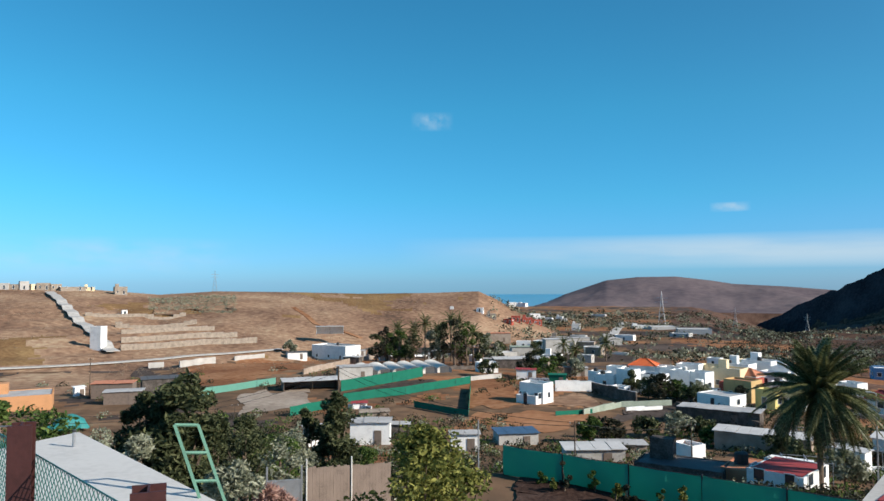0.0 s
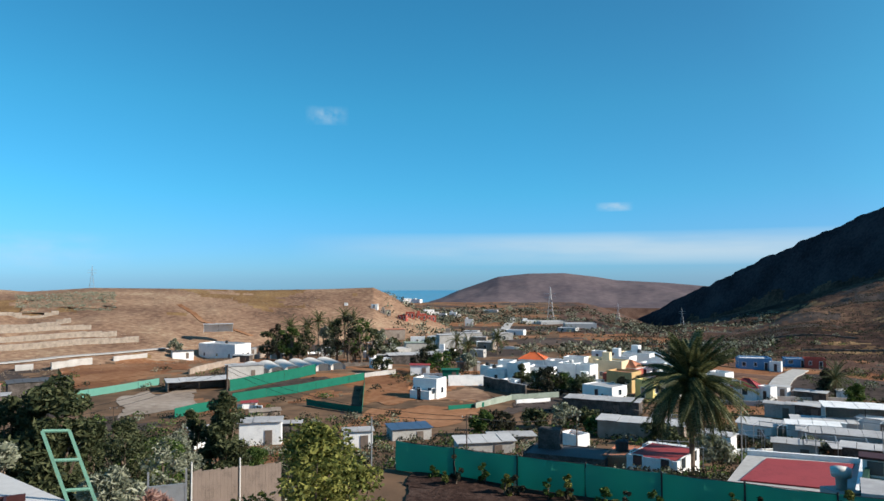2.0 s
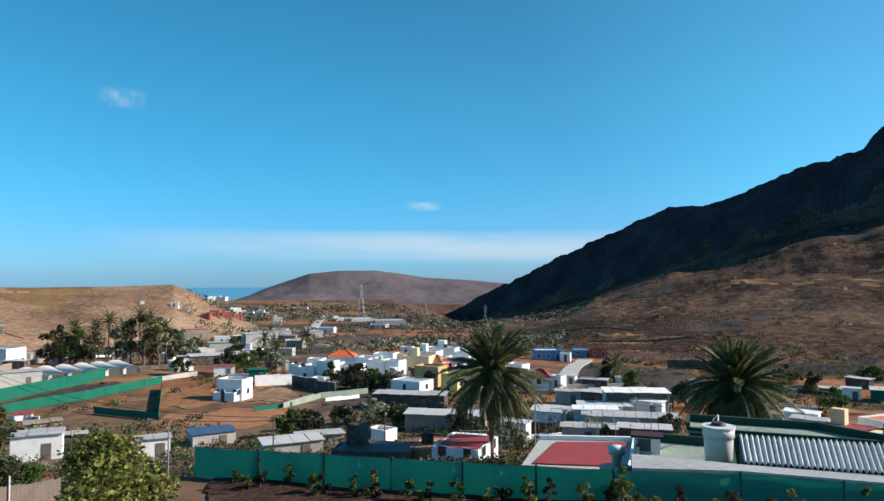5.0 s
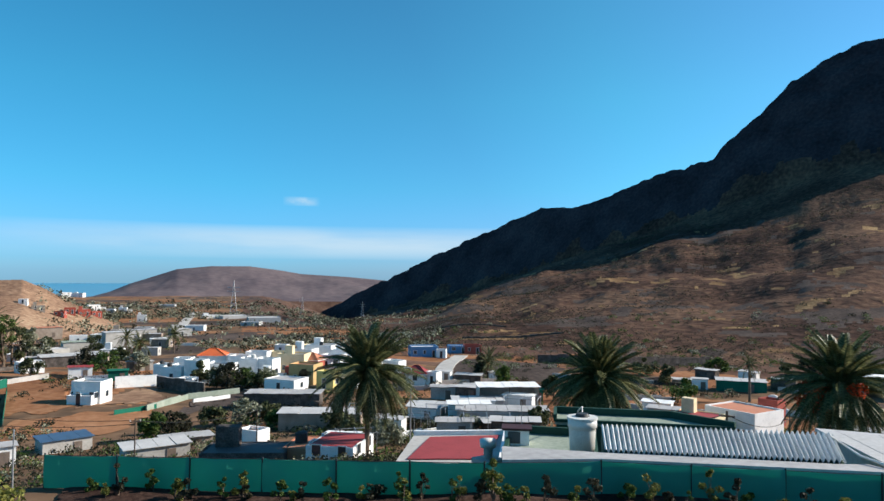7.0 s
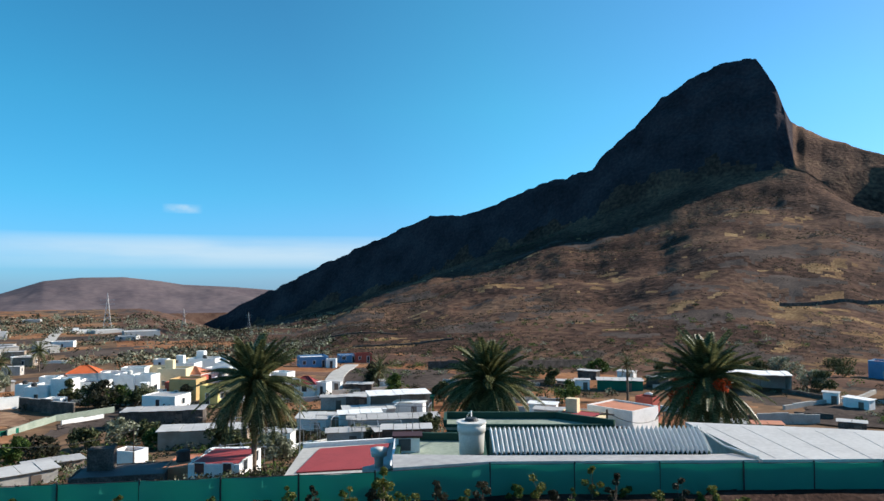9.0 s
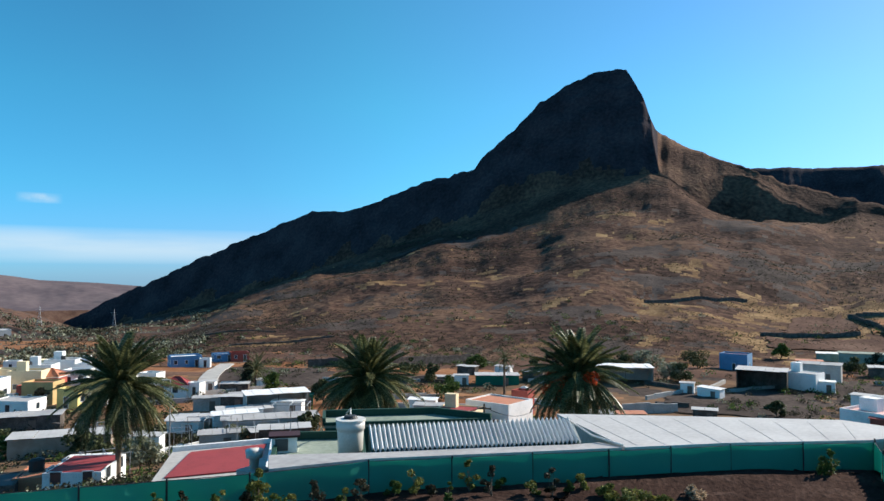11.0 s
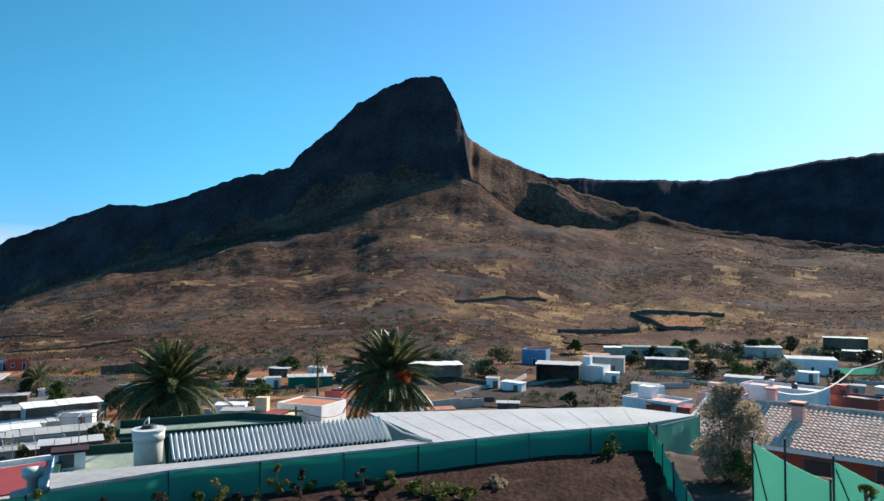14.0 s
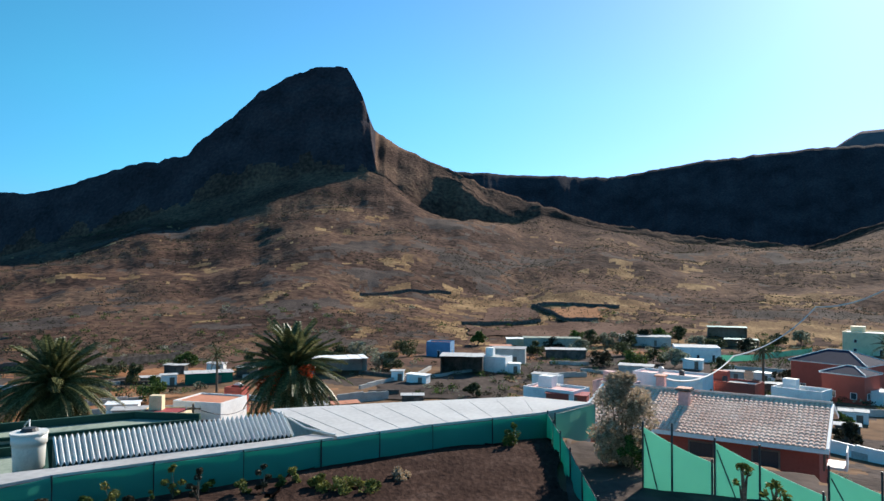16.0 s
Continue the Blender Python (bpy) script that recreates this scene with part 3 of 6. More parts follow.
def window(house, face, u, z, w, h, size):
    """A framed window on a face (0 front, 1 right, 2 back, 3 left) at u along it."""
    sx, sy = size
    a = (0, 90, 180, 270)[face]
    half = sy / 2 if face in (0, 2) else sx / 2
    m = pose(0, 0, 0, 0, 0, a)
    fr, pn = Shape(), Shape()
    t = 0.07
    for bx, bz, bw, bh in ((u, z, w, t), (u, z + h - t, w, t), (u - w / 2 + t / 2, z + t, t, h - 2 * t), (u + w / 2 - t / 2, z + t, t, h - 2 * t)):
        fr.box(bx, -half - 0.02, bz, bw, 0.10, bh)
    pn.box(u, -half - 0.004, z + t, w - 2 * t, 0.05, h - 2 * t)
    for s in (fr, pn):
        s.v = [tuple(m @ Vector(v)) for v in s.v]
    f = part("window", fr, WHITE if house.get("trim", 0) == 0 else PLANK, house)
    part("pane", pn, GLASS, f)


def flat_house(az, r, w, h, turn=0.0, wall=None, d=None, label="", roof=None, windows=2, tank=0, up=0.0, parapet=0.45, base=1.0, name="house", category="house"):
    """A flat-roofed house: walls, parapet, roof deck, windows, a door and roof clutter."""
    wall = wall or WHITE
    d = d or w * 0.75
    ho = thing(name, label or "white plastered flat roofed house in the village", category, stand(az, r, turn, up), "houses of the valley" if category == "house" else "")
    part("wall", Shape().box(0, 0, -base, w, d, h + base - parapet), wall, ho)
    part("roof", Shape().box(0, 0, h - parapet + 0.004, w - 0.36, d - 0.36, 0.06), roof or GREY_ROOF, ho)
    pr = Shape()
    for bx, by, bw, bd in ((0, -d / 2 + 0.09, w, 0.18), (0, d / 2 - 0.09, w, 0.18), (-w / 2 + 0.09, 0, 0.18, d - 0.36), (w / 2 - 0.09, 0, 0.18, d - 0.36)):
        pr.box(bx, by, h - parapet, bw, bd, parapet)
    part("parapet", pr, wall, ho)
    for storey in range(max(1, int(h / 2.8))):
        for face, length in ((0, w), (1, d), (3, d)):
            n = min(windows, int(length / 2.2))
            for k in range(n):
                u = (k + 0.5) / n * length - length / 2 + random.uniform(-0.2, 0.2)
                door = storey == 0 and k == n - 1 and face == 0
                window(ho, face, u, (0.0 if door else 0.95) + storey * 2.9, 0.9 if door else random.choice((0.8, 1.0, 1.3)), 2.05 if door else 1.1, (w, d))
    for k in range(tank):
        x, y = random.uniform(-w / 3, w / 3), random.uniform(-d / 4, d / 4)
        part("roof_tank", Shape().tube([(x, y, h - parapet), (x, y, h - parapet + 1.0), (x, y, h - parapet + 1.15)], [0.5, 0.5, 0.2], 12), random.choice((PLASTIC, DARK_STEEL)), ho)
    if w > 5 and random.random() < 0.5:
        part("stair_head", Shape().box(-w / 4, d / 5, h - parapet + 0.06, w * 0.28, d * 0.3, 1.9), wall, ho)
    return ho


def hip_house(az, r, w, h, turn=0.0, wall=None, tile=None, d=None, label="", rise=1.4, windows=2, up=0.0):
    """A house under a hipped tile roof with eaves."""
    wall, tile, d = wall or WHITE, tile or VIVID_TILE, d or w * 0.75
    ho = thing("house", label, "house", stand(az, r, turn, up), "houses of the valley")
    part("wall", Shape().box(0, 0, -1, w, d, h + 1), wall, ho)
    e, k = 0.4, max(0.1, (w - d) / 2)
    a, b = w / 2 + e, d / 2 + e
    vs = [(-a, -b, h), (a, -b, h), (a, b, h), (-a, b, h), (-k, 0, h + rise), (k, 0, h + rise)]
    part("roof", Shape().add(vs, [(0, 1, 5, 4), (1, 2, 5), (2, 3, 4, 5), (3, 0, 4), (3, 2, 1, 0)]), tile, ho)
    part("soffit", Shape().box(0, 0, h - 0.18, w + 0.7, d + 0.7, 0.16), WHITE, ho)
    for p, q in ((0, 4), (3, 4), (1, 5), (2, 5), (4, 5)):
        part("hip_ridge", Shape().tube([Vector(vs[p]) + Vector((0, 0, 0.04)), Vector(vs[q]) + Vector((0, 0, 0.04))], 0.1, 6), WHITE if tile is NAVY else tile, ho)
    for face, length in ((0, w), (1, d), (3, d)):
        n = min(windows, int(length / 2.2))
        for i in range(n):
            window(ho, face, (i + 0.5) / n * length - length / 2, 0.95, 1.1, 1.2, (w, d))
    return ho


def shed(az, r, w, h, turn=0.0, wall=None, roof=None, d=None, label="", pitch=0.4, up=0.0, open_front=False, group="", name="shed"):
    """A low shed under a single sloping sheet roof on posts and walls."""
    wall, roof, d, pitch = wall or PALE_EARTH, roof or GREY_ROOF, (d or w * 0.6) * 0.7, pitch * 0.25
    so = thing(name, label, "shed", stand(az, r, turn, up), group)
    s = Shape()
    for bx, by, bw, bd, bh in ((0, d / 2 - 0.08, w, 0.16, h), (-w / 2 + 0.08, 0, 0.16, d - 0.32, h - pitch), (w / 2 - 0.08, 0, 0.16, d - 0.32, h - pitch)) + (() if open_front else ((0, -d / 2 + 0.08, w, 0.16, h - pitch),)):
        s.box(bx, by, -0.8, bw, bd, bh + 0.8 - 0.02)
    part("wall", s, wall, so)
    e = 0.25
    n = max(2, int(w / 1.3))
    for k in range(n):
        x0, x1 = -w / 2 - e + (w + 2 * e) * k / n, -w / 2 - e + (w + 2 * e) * (k + 0.97) / n
        j = random.uniform(-0.03, 0.05)
        rf = Shape().slab([(x0, -d / 2 - e, h - pitch + j), (x1, -d / 2 - e, h - pitch + j), (x1, d / 2 + e, h + 0.06 + j), (x0, d / 2 + e, h + 0.06 + j)], 0.05)
        part("roof_sheet", rf, roof, so)
    if open_front:
        for x in (-w / 2 + 0.1, 0, w / 2 - 0.1):
            part("post", Shape().tube([(x, -d / 2, -0.8), (x, -d / 2, h - pitch - 0.04)], 0.05, 6), WOOD, so)
    else:
        part("door", Shape().box(w * 0.2, -d / 2 - 0.03, 0, 0.9, 0.08, 1.9 if h > 2.3 else h * 0.7), PLANK, so)
    return so


# ---- plants ----
def leaf_cloud(centres, count, size, long=1.6, rnd=None, droop=0.0):
    """Small leaves about clump centres (x, y, z, radius): each a folded blade."""
    rnd = rnd or random
    s = Shape()
    for k in range(count):
        cx, cy, cz, cr = centres[k % len(centres)]
        d = Vector((rnd.gauss(0, 1), rnd.gauss(0, 1), rnd.gauss(0, 1))).normalized() * cr * (0.45 + 0.6 * rnd.random() ** 0.6)
        p = Vector((cx, cy, cz)) + Vector((d.x, d.y, d.z * 0.85))
        a = Vector((rnd.gauss(0, 1), rnd.gauss(0, 1), rnd.gauss(0, 0.7) - droop)).normalized()
        b = a.cross(Vector((rnd.gauss(0, 1), rnd.gauss(0, 1), rnd.gauss(0, 1)))).normalized()
        z = size * rnd.uniform(0.6, 1.4)
        s.add([p - a * z * long / 2, p + b * z * 0.4 , p + a * z * long / 2, p - b * z * 0.4], [(0, 1, 2, 3)])
    return s


def broad_tree(az, r, height, radius, leaf, label, clumps=16, count=1500, size=0.16, trunk=0.35, category="tree", name="tree", up=0.0, seed=0, tall=1.0, droop=0.0, long=1.6):
    """A tapered trunk with limbs and a crown of leaves in uneven clumps with gaps."""
    rnd = random.Random(seed * 7919 + int(az * 100) + int(r * 10))
    t = thing(name, label, category, stand(az, r, rnd.uniform(0, 360), up), "trees of the valley" if category == "tree" else "")
    cz = height * trunk
    cs = []
    for k in range(clumps):
        h = rnd.random()
        a = rnd.uniform(0, 2 * math.pi)
        prof = math.sin(math.pi * min(1, 0.18 + 0.8 * h)) ** 0.7
        q = radius * prof * math.sqrt(rnd.random()) * 0.85
        cs.append((q * math.cos(a), q * math.sin(a), cz + (height - cz) * (0.08 + 0.86 * h), radius * rnd.uniform(0.22, 0.40) * (0.6 + 0.4 * prof)))
    w = Shape()
    top = cz + (height - cz) * 0.55
    w.tube([(0, 0, -0.3), (0.04 * radius, 0, cz * 0.6), (-0.05 * radius, 0.05 * radius, top)], [height * 0.035, height * 0.026, height * 0.008], 7)
    part("trunk", w, BARK, t)
    lb = Shape()
    for c in cs[:10]:
        lb.tube([(0, 0, cz * 0.7), (c[0] * 0.5, c[1] * 0.5, (cz + c[2]) * 0.5), c[:3]], [height * 0.014, height * 0.009, height * 0.003], 4, False)
    part("branchwork", lb, BARK, t)
    part("crown", leaf_cloud(cs, count, size, long, rnd, droop), leaf, t)
    return t


def palm_frond(length, leaflets, droop, width=0.42, seed=0):
    """One feathered frond along +x, arching down."""
    rnd = random.Random(seed)
    s = Shape()
    pts = []
    for k in range(9):
        u = k / 8
        pts.append(Vector((length * (u - 0.12 * droop * u * u), 0, -length * droop * (u ** 2.2) * 0.62)))
    s.tube(pts, [0.035 * (1 - 0.85 * k / 8) for k in range(9)], 4, False)
    for k in range(leaflets):
        u = 0.14 + 0.86 * (k + 0.5) / leaflets
        i = min(7, int(u * 8))
        p = pts[i].lerp(pts[i + 1], u * 8 - i)
        d = (pts[i + 1] - pts[i]).normalized()
        ll = length * width * 0.5 * (math.sin(math.pi * (0.12 + 0.8 * u)) ** 0.6) * rnd.uniform(0.8, 1.1)
        for side in (-1, 1):
            out = (Vector((0, side, 0)) * 0.85 + d * 0.55 + Vector((0, 0, 0.18 - 0.35 * droop))).normalized()
            tip = p + out * ll + Vector((0, 0, -0.25 * ll * droop))
            wv = d * 0.0065
            mid = p + out * ll * 0.5 + Vector((0, 0, 0.03))
            s.add([p - wv, mid - wv, tip, mid + wv, p + wv], [(0, 1, 2, 3, 4)])
    return s


FROND = {}
for kind_, (droop, seed_) in {"young": (0.5, 1), "mid": (0.95, 2), "old": (1.2, 3), "dead": (1.3, 4)}.items():
    for size_, n_ in (("near", 70), ("far", 22)):
        sh = palm_frond(1.0, n_, droop, 0.30 if kind_ != "dead" else 0.2, seed_)
        me_ = bpy.data.meshes.new("frond")
        me_.from_pydata(sh.v, [], sh.f)
        me_.materials.append(PALM_DEAD if kind_ == "dead" else PALM_LEAF)
        FROND[kind_, size_] = me_


def palm_tree(az, r, trunk_h, crown, label, fronds=78, size="near", seed=0, up=0.0, lean=0.0, dead=10, blossom=0):
    """A feather palm: ringed trunk, a boss of old stalks and arching fronds, each a part of its own."""
    rnd = random.Random(seed)
    t = thing("palm_tree", label, "palm", stand(az, r, rnd.uniform(0, 360), up), "palms of the valley")
    pts, rad = [(0, 0, -0.5)], [trunk_h * 0.03 + 0.1]
    for k in range(1, 25):
        u = k / 24
        pts.append((lean * u * u * trunk_h, 0, trunk_h * u))
        rad.append((0.215 + 0.025 * (k % 2)) * (1 - 0.12 * u) * (trunk_h / 6) ** 0.3)
    part("trunk", Shape().tube(pts, rad, 9), BARK, t, "", True)
    top = Vector((lean * trunk_h, 0, trunk_h))
    boss = Shape().tube([top + Vector((0, 0, -0.5)), top + Vector((0, 0, -0.1)), top + Vector((0, 0, 0.25)), top + Vector((0, 0, 0.6))], [0.28, 0.5, 0.45, 0.08], 9)
    part("boss", boss, PALM_DEAD, t)
    for k in range(fronds + dead):
        u = (k + 0.5) / fronds
        kind_ = "dead" if k >= fronds else ("young" if u < 0.33 else ("mid" if u < 0.7 else "old"))
        tilt = 86 - 112 * min(u, 1.0) ** 0.95 + rnd.uniform(-9, 9) if k < fronds else rnd.uniform(-70, -40)
        ob = new("frond", FROND[kind_, size])
        ob.parent = t
        z = crown * rnd.uniform(0.86, 1.12) * (0.75 if k >= fronds else 1.0)
        ob.matrix_basis = Matrix.Translation(top + Vector((0, 0, rnd.uniform(-0.1, 0.25)))) @ pose(0, 0, 0, rnd.uniform(-25, 25), -tilt, k * 137.5 + rnd.uniform(-12, 12)) @ Matrix.Diagonal((z, z * 1.15, z, 1))
    if blossom:
        cs = [(rnd.uniform(-2.3, 2.3), rnd.uniform(-2.3, 2.3), trunk_h + rnd.uniform(-1.0, 0.7), 0.6) for _ in range(blossom)]
        part("blossom_vine", leaf_cloud(cs, 150 * blossom, 0.16, 1.2, rnd), BLOSSOM, t, "red flowering creeper among the fronds")
    return t


def scatter(name, label, spots, leaf, category="scrub"):
    """Uncounted bushes: (bearing, distance, radius, leaves) each a tuft of small blades."""
    rnd = random.Random(len(spots))
    az = np.array([s[0] for s in spots])
    r = np.array([s[1] for s in spots])
    z = land(az, r)[0]
    vs, fs = [], []
    for (a, q, size, n), h in zip(spots, z):
        x, y = q * math.sin(radians(a)), q * math.cos(radians(a))
        for _ in range(n):
            th, u = rnd.uniform(0, 6.283), rnd.random() ** 0.5
            px, py, pz = x + size * u * math.cos(th), y + size * u * math.sin(th), h + size * 0.15 + size * 1.0 * rnd.random() * (1.15 - u * 0.7)
            e = size * rnd.uniform(0.10, 0.24) * (18 / max(n, 6)) ** 0.3
            t1, t2 = rnd.uniform(0, 6.283), rnd.uniform(-1, 1)
            ax, ay, az_ = e * math.cos(t1), e * math.sin(t1), e * t2 * 0.6
            bx, by, bz = -e * math.sin(t1) * t2 * 0.7, e * math.cos(t1) * t2 * 0.7, e * 0.9
            k = len(vs)
            vs += [(px - ax, py - ay, pz - az_), (px + bx, py + by, pz + bz), (px + ax, py + ay, pz + az_), (px - bx * 0.6, py - by * 0.6, pz - bz * 0.6)]
            fs.append((k, k + 1, k + 2, k + 3))
    return tagged(mesh_ob(name, vs, fs, leaf), label, category, kind="stuff")


# ---- roads, fields and walls of the valley ----
strip("road", "pale concrete road along the foot of the hillside", "road", [(-34.1, 222), (-32.2, 224), (-27.0, 227), (-21.2, 235), (-17.1, 245), (-12.9, 259)], 3.2, CONCRETE, 0.35)
strip("hill_path", "steep straight concrete ramp up the dry hillside", "path", [(-25.1, 243), (-26.6, 280), (-27.8, 320), (-29.3, 395)], 4.0, CONCRETE, 1.0)
strip("track", "earth track winding up the hillside", "path", [(-6.6, 294), (-10.2, 313), (-12.0, 354)], 2.5, RED_EARTH, 0.2)
strip("far_road", "grey road running down the valley", "road", [(13.6, 432), (14.2, 597), (14.5, 711)], 6, CONCRETE, 0.3)
strip("village_lane", "grey lane climbing past the blue houses", "road", [(33.8, 152), (34.5, 173), (35.6, 209)], 4, CONCRETE, 0.3)
patch("field", "bare reddish brown field below the road", [(-21.6, 165), (-11.1, 192), (-12.4, 250), (-20.0, 225)], RED_EARTH)
patch("field", "dry ochre field with sparse grass", [(-32.1, 161), (-25.1, 174), (-23.2, 224), (-32.2, 212)], HILLSIDE)
patch("field", "brown stubble field by the white hut", [(2.1, 123), (6.6, 125), (6.0, 167), (2.8, 166)], RED_EARTH)
patch("field", "brown field under the village wall", [(6.6, 125), (12.8, 132), (11.6, 146), (8.0, 137)], HILLSIDE)
patch("field", "freshly tilled orange field", [(0.2, 100), (10.2, 104), (12.0, 121), (2.5, 118)], ORANGE_EARTH)
patch("field", "dark ploughed strip between low walls", [(13.3, 116), (21.6, 122), (20.8, 132), (14.6, 127)], DARK_GRAVEL)
patch("yard", "pale trodden yard with grey sheets", [(-15.8, 125), (-10.2, 135), (-11.1, 155), (-15.8, 148)], PALE_EARTH)
patch("field", "dark lava gravel terrace below the mountain", [(33.4, 152), (43.6, 148), (43.6, 182), (34.5, 199)], DARK_GRAVEL)
patch("field", "dark ploughed lava field", [(68.8, 125), (81.2, 123), (80.9, 168), (71.1, 144)], DARK_GRAVEL, furrow=0.15)
patch("field", "red tilled plot at the foot of the mountain", [(84.5, 298), (87.9, 310), (89.0, 337), (84.1, 332)], ORANGE_EARTH, 0.4)
patch("field", "bare brown plot at the foot of the mountain", [(78.4, 291), (83.9, 301), (82.1, 354), (79.3, 343)], BROWN_EARTH, 0.4)
patch("field", "long brown strip field", [(77.5, 253), (93.9, 281), (93.9, 311), (77.5, 275)], BROWN_EARTH, 0.4)
patch("field", "grey green cactus plantation on the hillside", [(-22.7, 337), (-16.3, 342), (-17.2, 362), (-22.1, 373)], HILLSIDE, 0.3)

for k, (p, q) in enumerate([((-24.6, 252), (-14.8, 268)), ((-24.6, 261), (-16.3, 276)), ((-24.6, 275), (-18.0, 287)), ((-25.0, 298), (-19.3, 303)), ((-27.0, 320), (-20.1, 328))]):
    low_wall("pale dry stone terrace wall across the hillside", [p, q], 1.9 - 0.15 * k, 0.6, STONE, "terrace_wall", group="terrace walls")
low_wall("broken grey wall piece below the road", [(-20.5, 223), (-17.9, 232)], 2.0, 0.4, CONCRETE)
low_wall("broken grey wall piece below the road", [(-22.7, 223), (-21.6, 224)], 1.6, 0.4, CONCRETE)
low_wall("broken grey wall piece below the road", [(-16.5, 238), (-14.2, 246)], 1.3, 0.4, CONCRETE)
low_wall("long cream field wall", [(-11.2, 180), (-7.5, 207), (-5.2, 262)], 1.4, 0.3, PALE_EARTH)
low_wall("white plastered boundary wall with a coping", [(9.1, 146), (12.0, 148)], 2.0, 0.3, WHITE, cap=WHITE)
low_wall("grey block wall round the village edge", [(12.0, 146), (15.4, 136)], 2.2, 0.3, DARK_STONE, cap=CONCRETE)
low_wall("low white kerb wall of a garden", [(14.6, 127), (17.3, 131)], 0.6, 0.3, WHITE)
low_wall("pale green netted wall along a curving lane", [(11.3, 120), (14.2, 131), (18.0, 136)], 1.0, 0.2, ROOF_GREEN)
low_wall("dark stone terrace wall", [(18.4, 132), (21.6, 121), (24.3, 114)], 1.2, 0.5, DARK_STONE)
low_wall("pale capped wall beside grey roofs", [(21.0, 108), (26.1, 104)], 0.8, 0.5, CONCRETE)
low_wall("white rubble edged field wall", [(68.8, 138), (73.4, 155), (74.5, 166)], 0.8, 0.5, CONCRETE)
low_wall("white rubble edged field wall", [(74.7, 155), (78.9, 166), (80.7, 171)], 0.6, 0.5, CONCRETE)
low_wall("grey concrete block wall behind the roofs", [(67.0, 120), (71.1, 125)], 1.6, 0.3, CONCRETE)
low_wall("long dark retaining wall at the foot of the mountain", [(41.8, 189), (48.2, 190), (54.9, 210)], 2.2, 0.6, DARK_STONE)
low_wall("dark lava wall round the red plot", [(82.7, 348), (85.2, 300), (87.9, 305)], 1.6, 0.8, DARK_STONE)
low_wall("dark lava wall round the red plot", [(82.7, 342), (89.6, 343)], 1.4, 0.8, DARK_STONE)
low_wall("dark lava wall across the slope", [(68.7, 333), (76.1, 372)], 1.4, 0.8, DARK_STONE)
low_wall("dark lava wall across the slope", [(77.0, 284), (83.4, 295)], 1.4, 0.8, DARK_STONE)
low_wall("low dark stone terrace on the mountain foot", [(35.7, 276), (43.9, 277)], 0.5, 0.8, DARK_STONE)
low_wall("low dark stone terrace on the mountain foot", [(32.9, 327), (39.3, 325)], 0.5, 0.8, DARK_STONE)
low_wall("white yard wall of the red villa", [(104.2, 96), (105.9, 94), (108.5, 91)], 1.3, 0.25, WHITE, cap=WHITE)
low_wall("long grey yard wall by the villa lane", [(103.1, 128), (108.6, 132)], 1.2, 0.3, CONCRETE)

# ---- the hillside: water tower, hilltop houses, white house ----
flat_house(-26.1, 253, 4.0, 7.8, -38, WHITE, label="tall white water tank building on the bare hillside", windows=0, parapet=0.15, name="water_tower", category="tower")
flat_house(-24.4, 330, 2.2, 2.4, 10, WHITE, label="tiny white hut on the terraced hillside", windows=1, parapet=0.15)
flat_house(-24.7, 404, 6.1, 4.1, 10, STONE, label="grey stone house on the hilltop", windows=2)
for x0, x1, yt, yb, mat in ((0, 14, 498, 512, 0), (16, 30, 501, 513, 1), (32, 46, 494, 513, 0), (50, 62, 502, 515, 2), (62, 82, 500, 516, 1), (82, 100, 505, 519, 1), (100, 140, 508, 516, 1), (142, 160, 511, 519, 2)):
    a, w = -32.3 + x0 * 0.0365, (x1 - x0) * 0.33
    flat_house(a + (x1 - x0) * 0.018, 412, w * 0.9, (yb - yt) * 0.22, random.uniform(-20, 20), (CONCRETE, STONE, CREAM)[mat], label="small weathered house of the hilltop hamlet")
flat_house(-8.6, 254, 15.9, 5.2, -42, WHITE, d=8, label="white two storey farmhouse with a roof canopy", windows=3, tank=1)
shed(-9.1, 276, 10.4, 2.2, 0, WHITE, GREY_ROOF, label="flat canopy above the white farmhouse roof", up=5.0, pitch=0.1, open_front=True, name="roof_canopy")
shed(-11.7, 250, 6.7, 2.5, 10, WHITE, DARK_ROOF, label="small dark shed beside the white farmhouse")

# greenhouse tunnels
gh = thing("greenhouse", "row of pale plastic film greenhouse tunnels", "greenhouse", stand(-3.2, 178, 12))
for k in range(6):
    s = Shape()
    ring_ = [(-1.9 * math.cos(math.pi * i / 8), 0, 0.9 + 1.0 * math.sin(math.pi * i / 8)) for i in range(9)]
    ring_ = [(-1.9, 0, 0)] + ring_ + [(1.9, 0, 0)]
    front = [(x + (k - 2.5) * 3.85, -7.0 + 0.5 * k, z) for x, _, z in ring_]
    back = [(x, y + 15, z) for x, y, z in front]
    n = len(front)
    s.add(front + back, [(i, i + 1, n + i + 1, n + i) for i in range(n - 1)] + [tuple(range(n)), tuple(range(2 * n - 1, n - 1, -1))])
    t = part("tunnel", s, PLASTIC_FILM, gh, "", True)
    # a dark sheet stands in for the shade inside the tunnel
    part("dark_doorway_sheet", Shape().box((k - 2.5) * 3.85, -7.03 + 0.5 * k, 0, 2.2, 0.05, 1.7), DARK_ROOF, t)

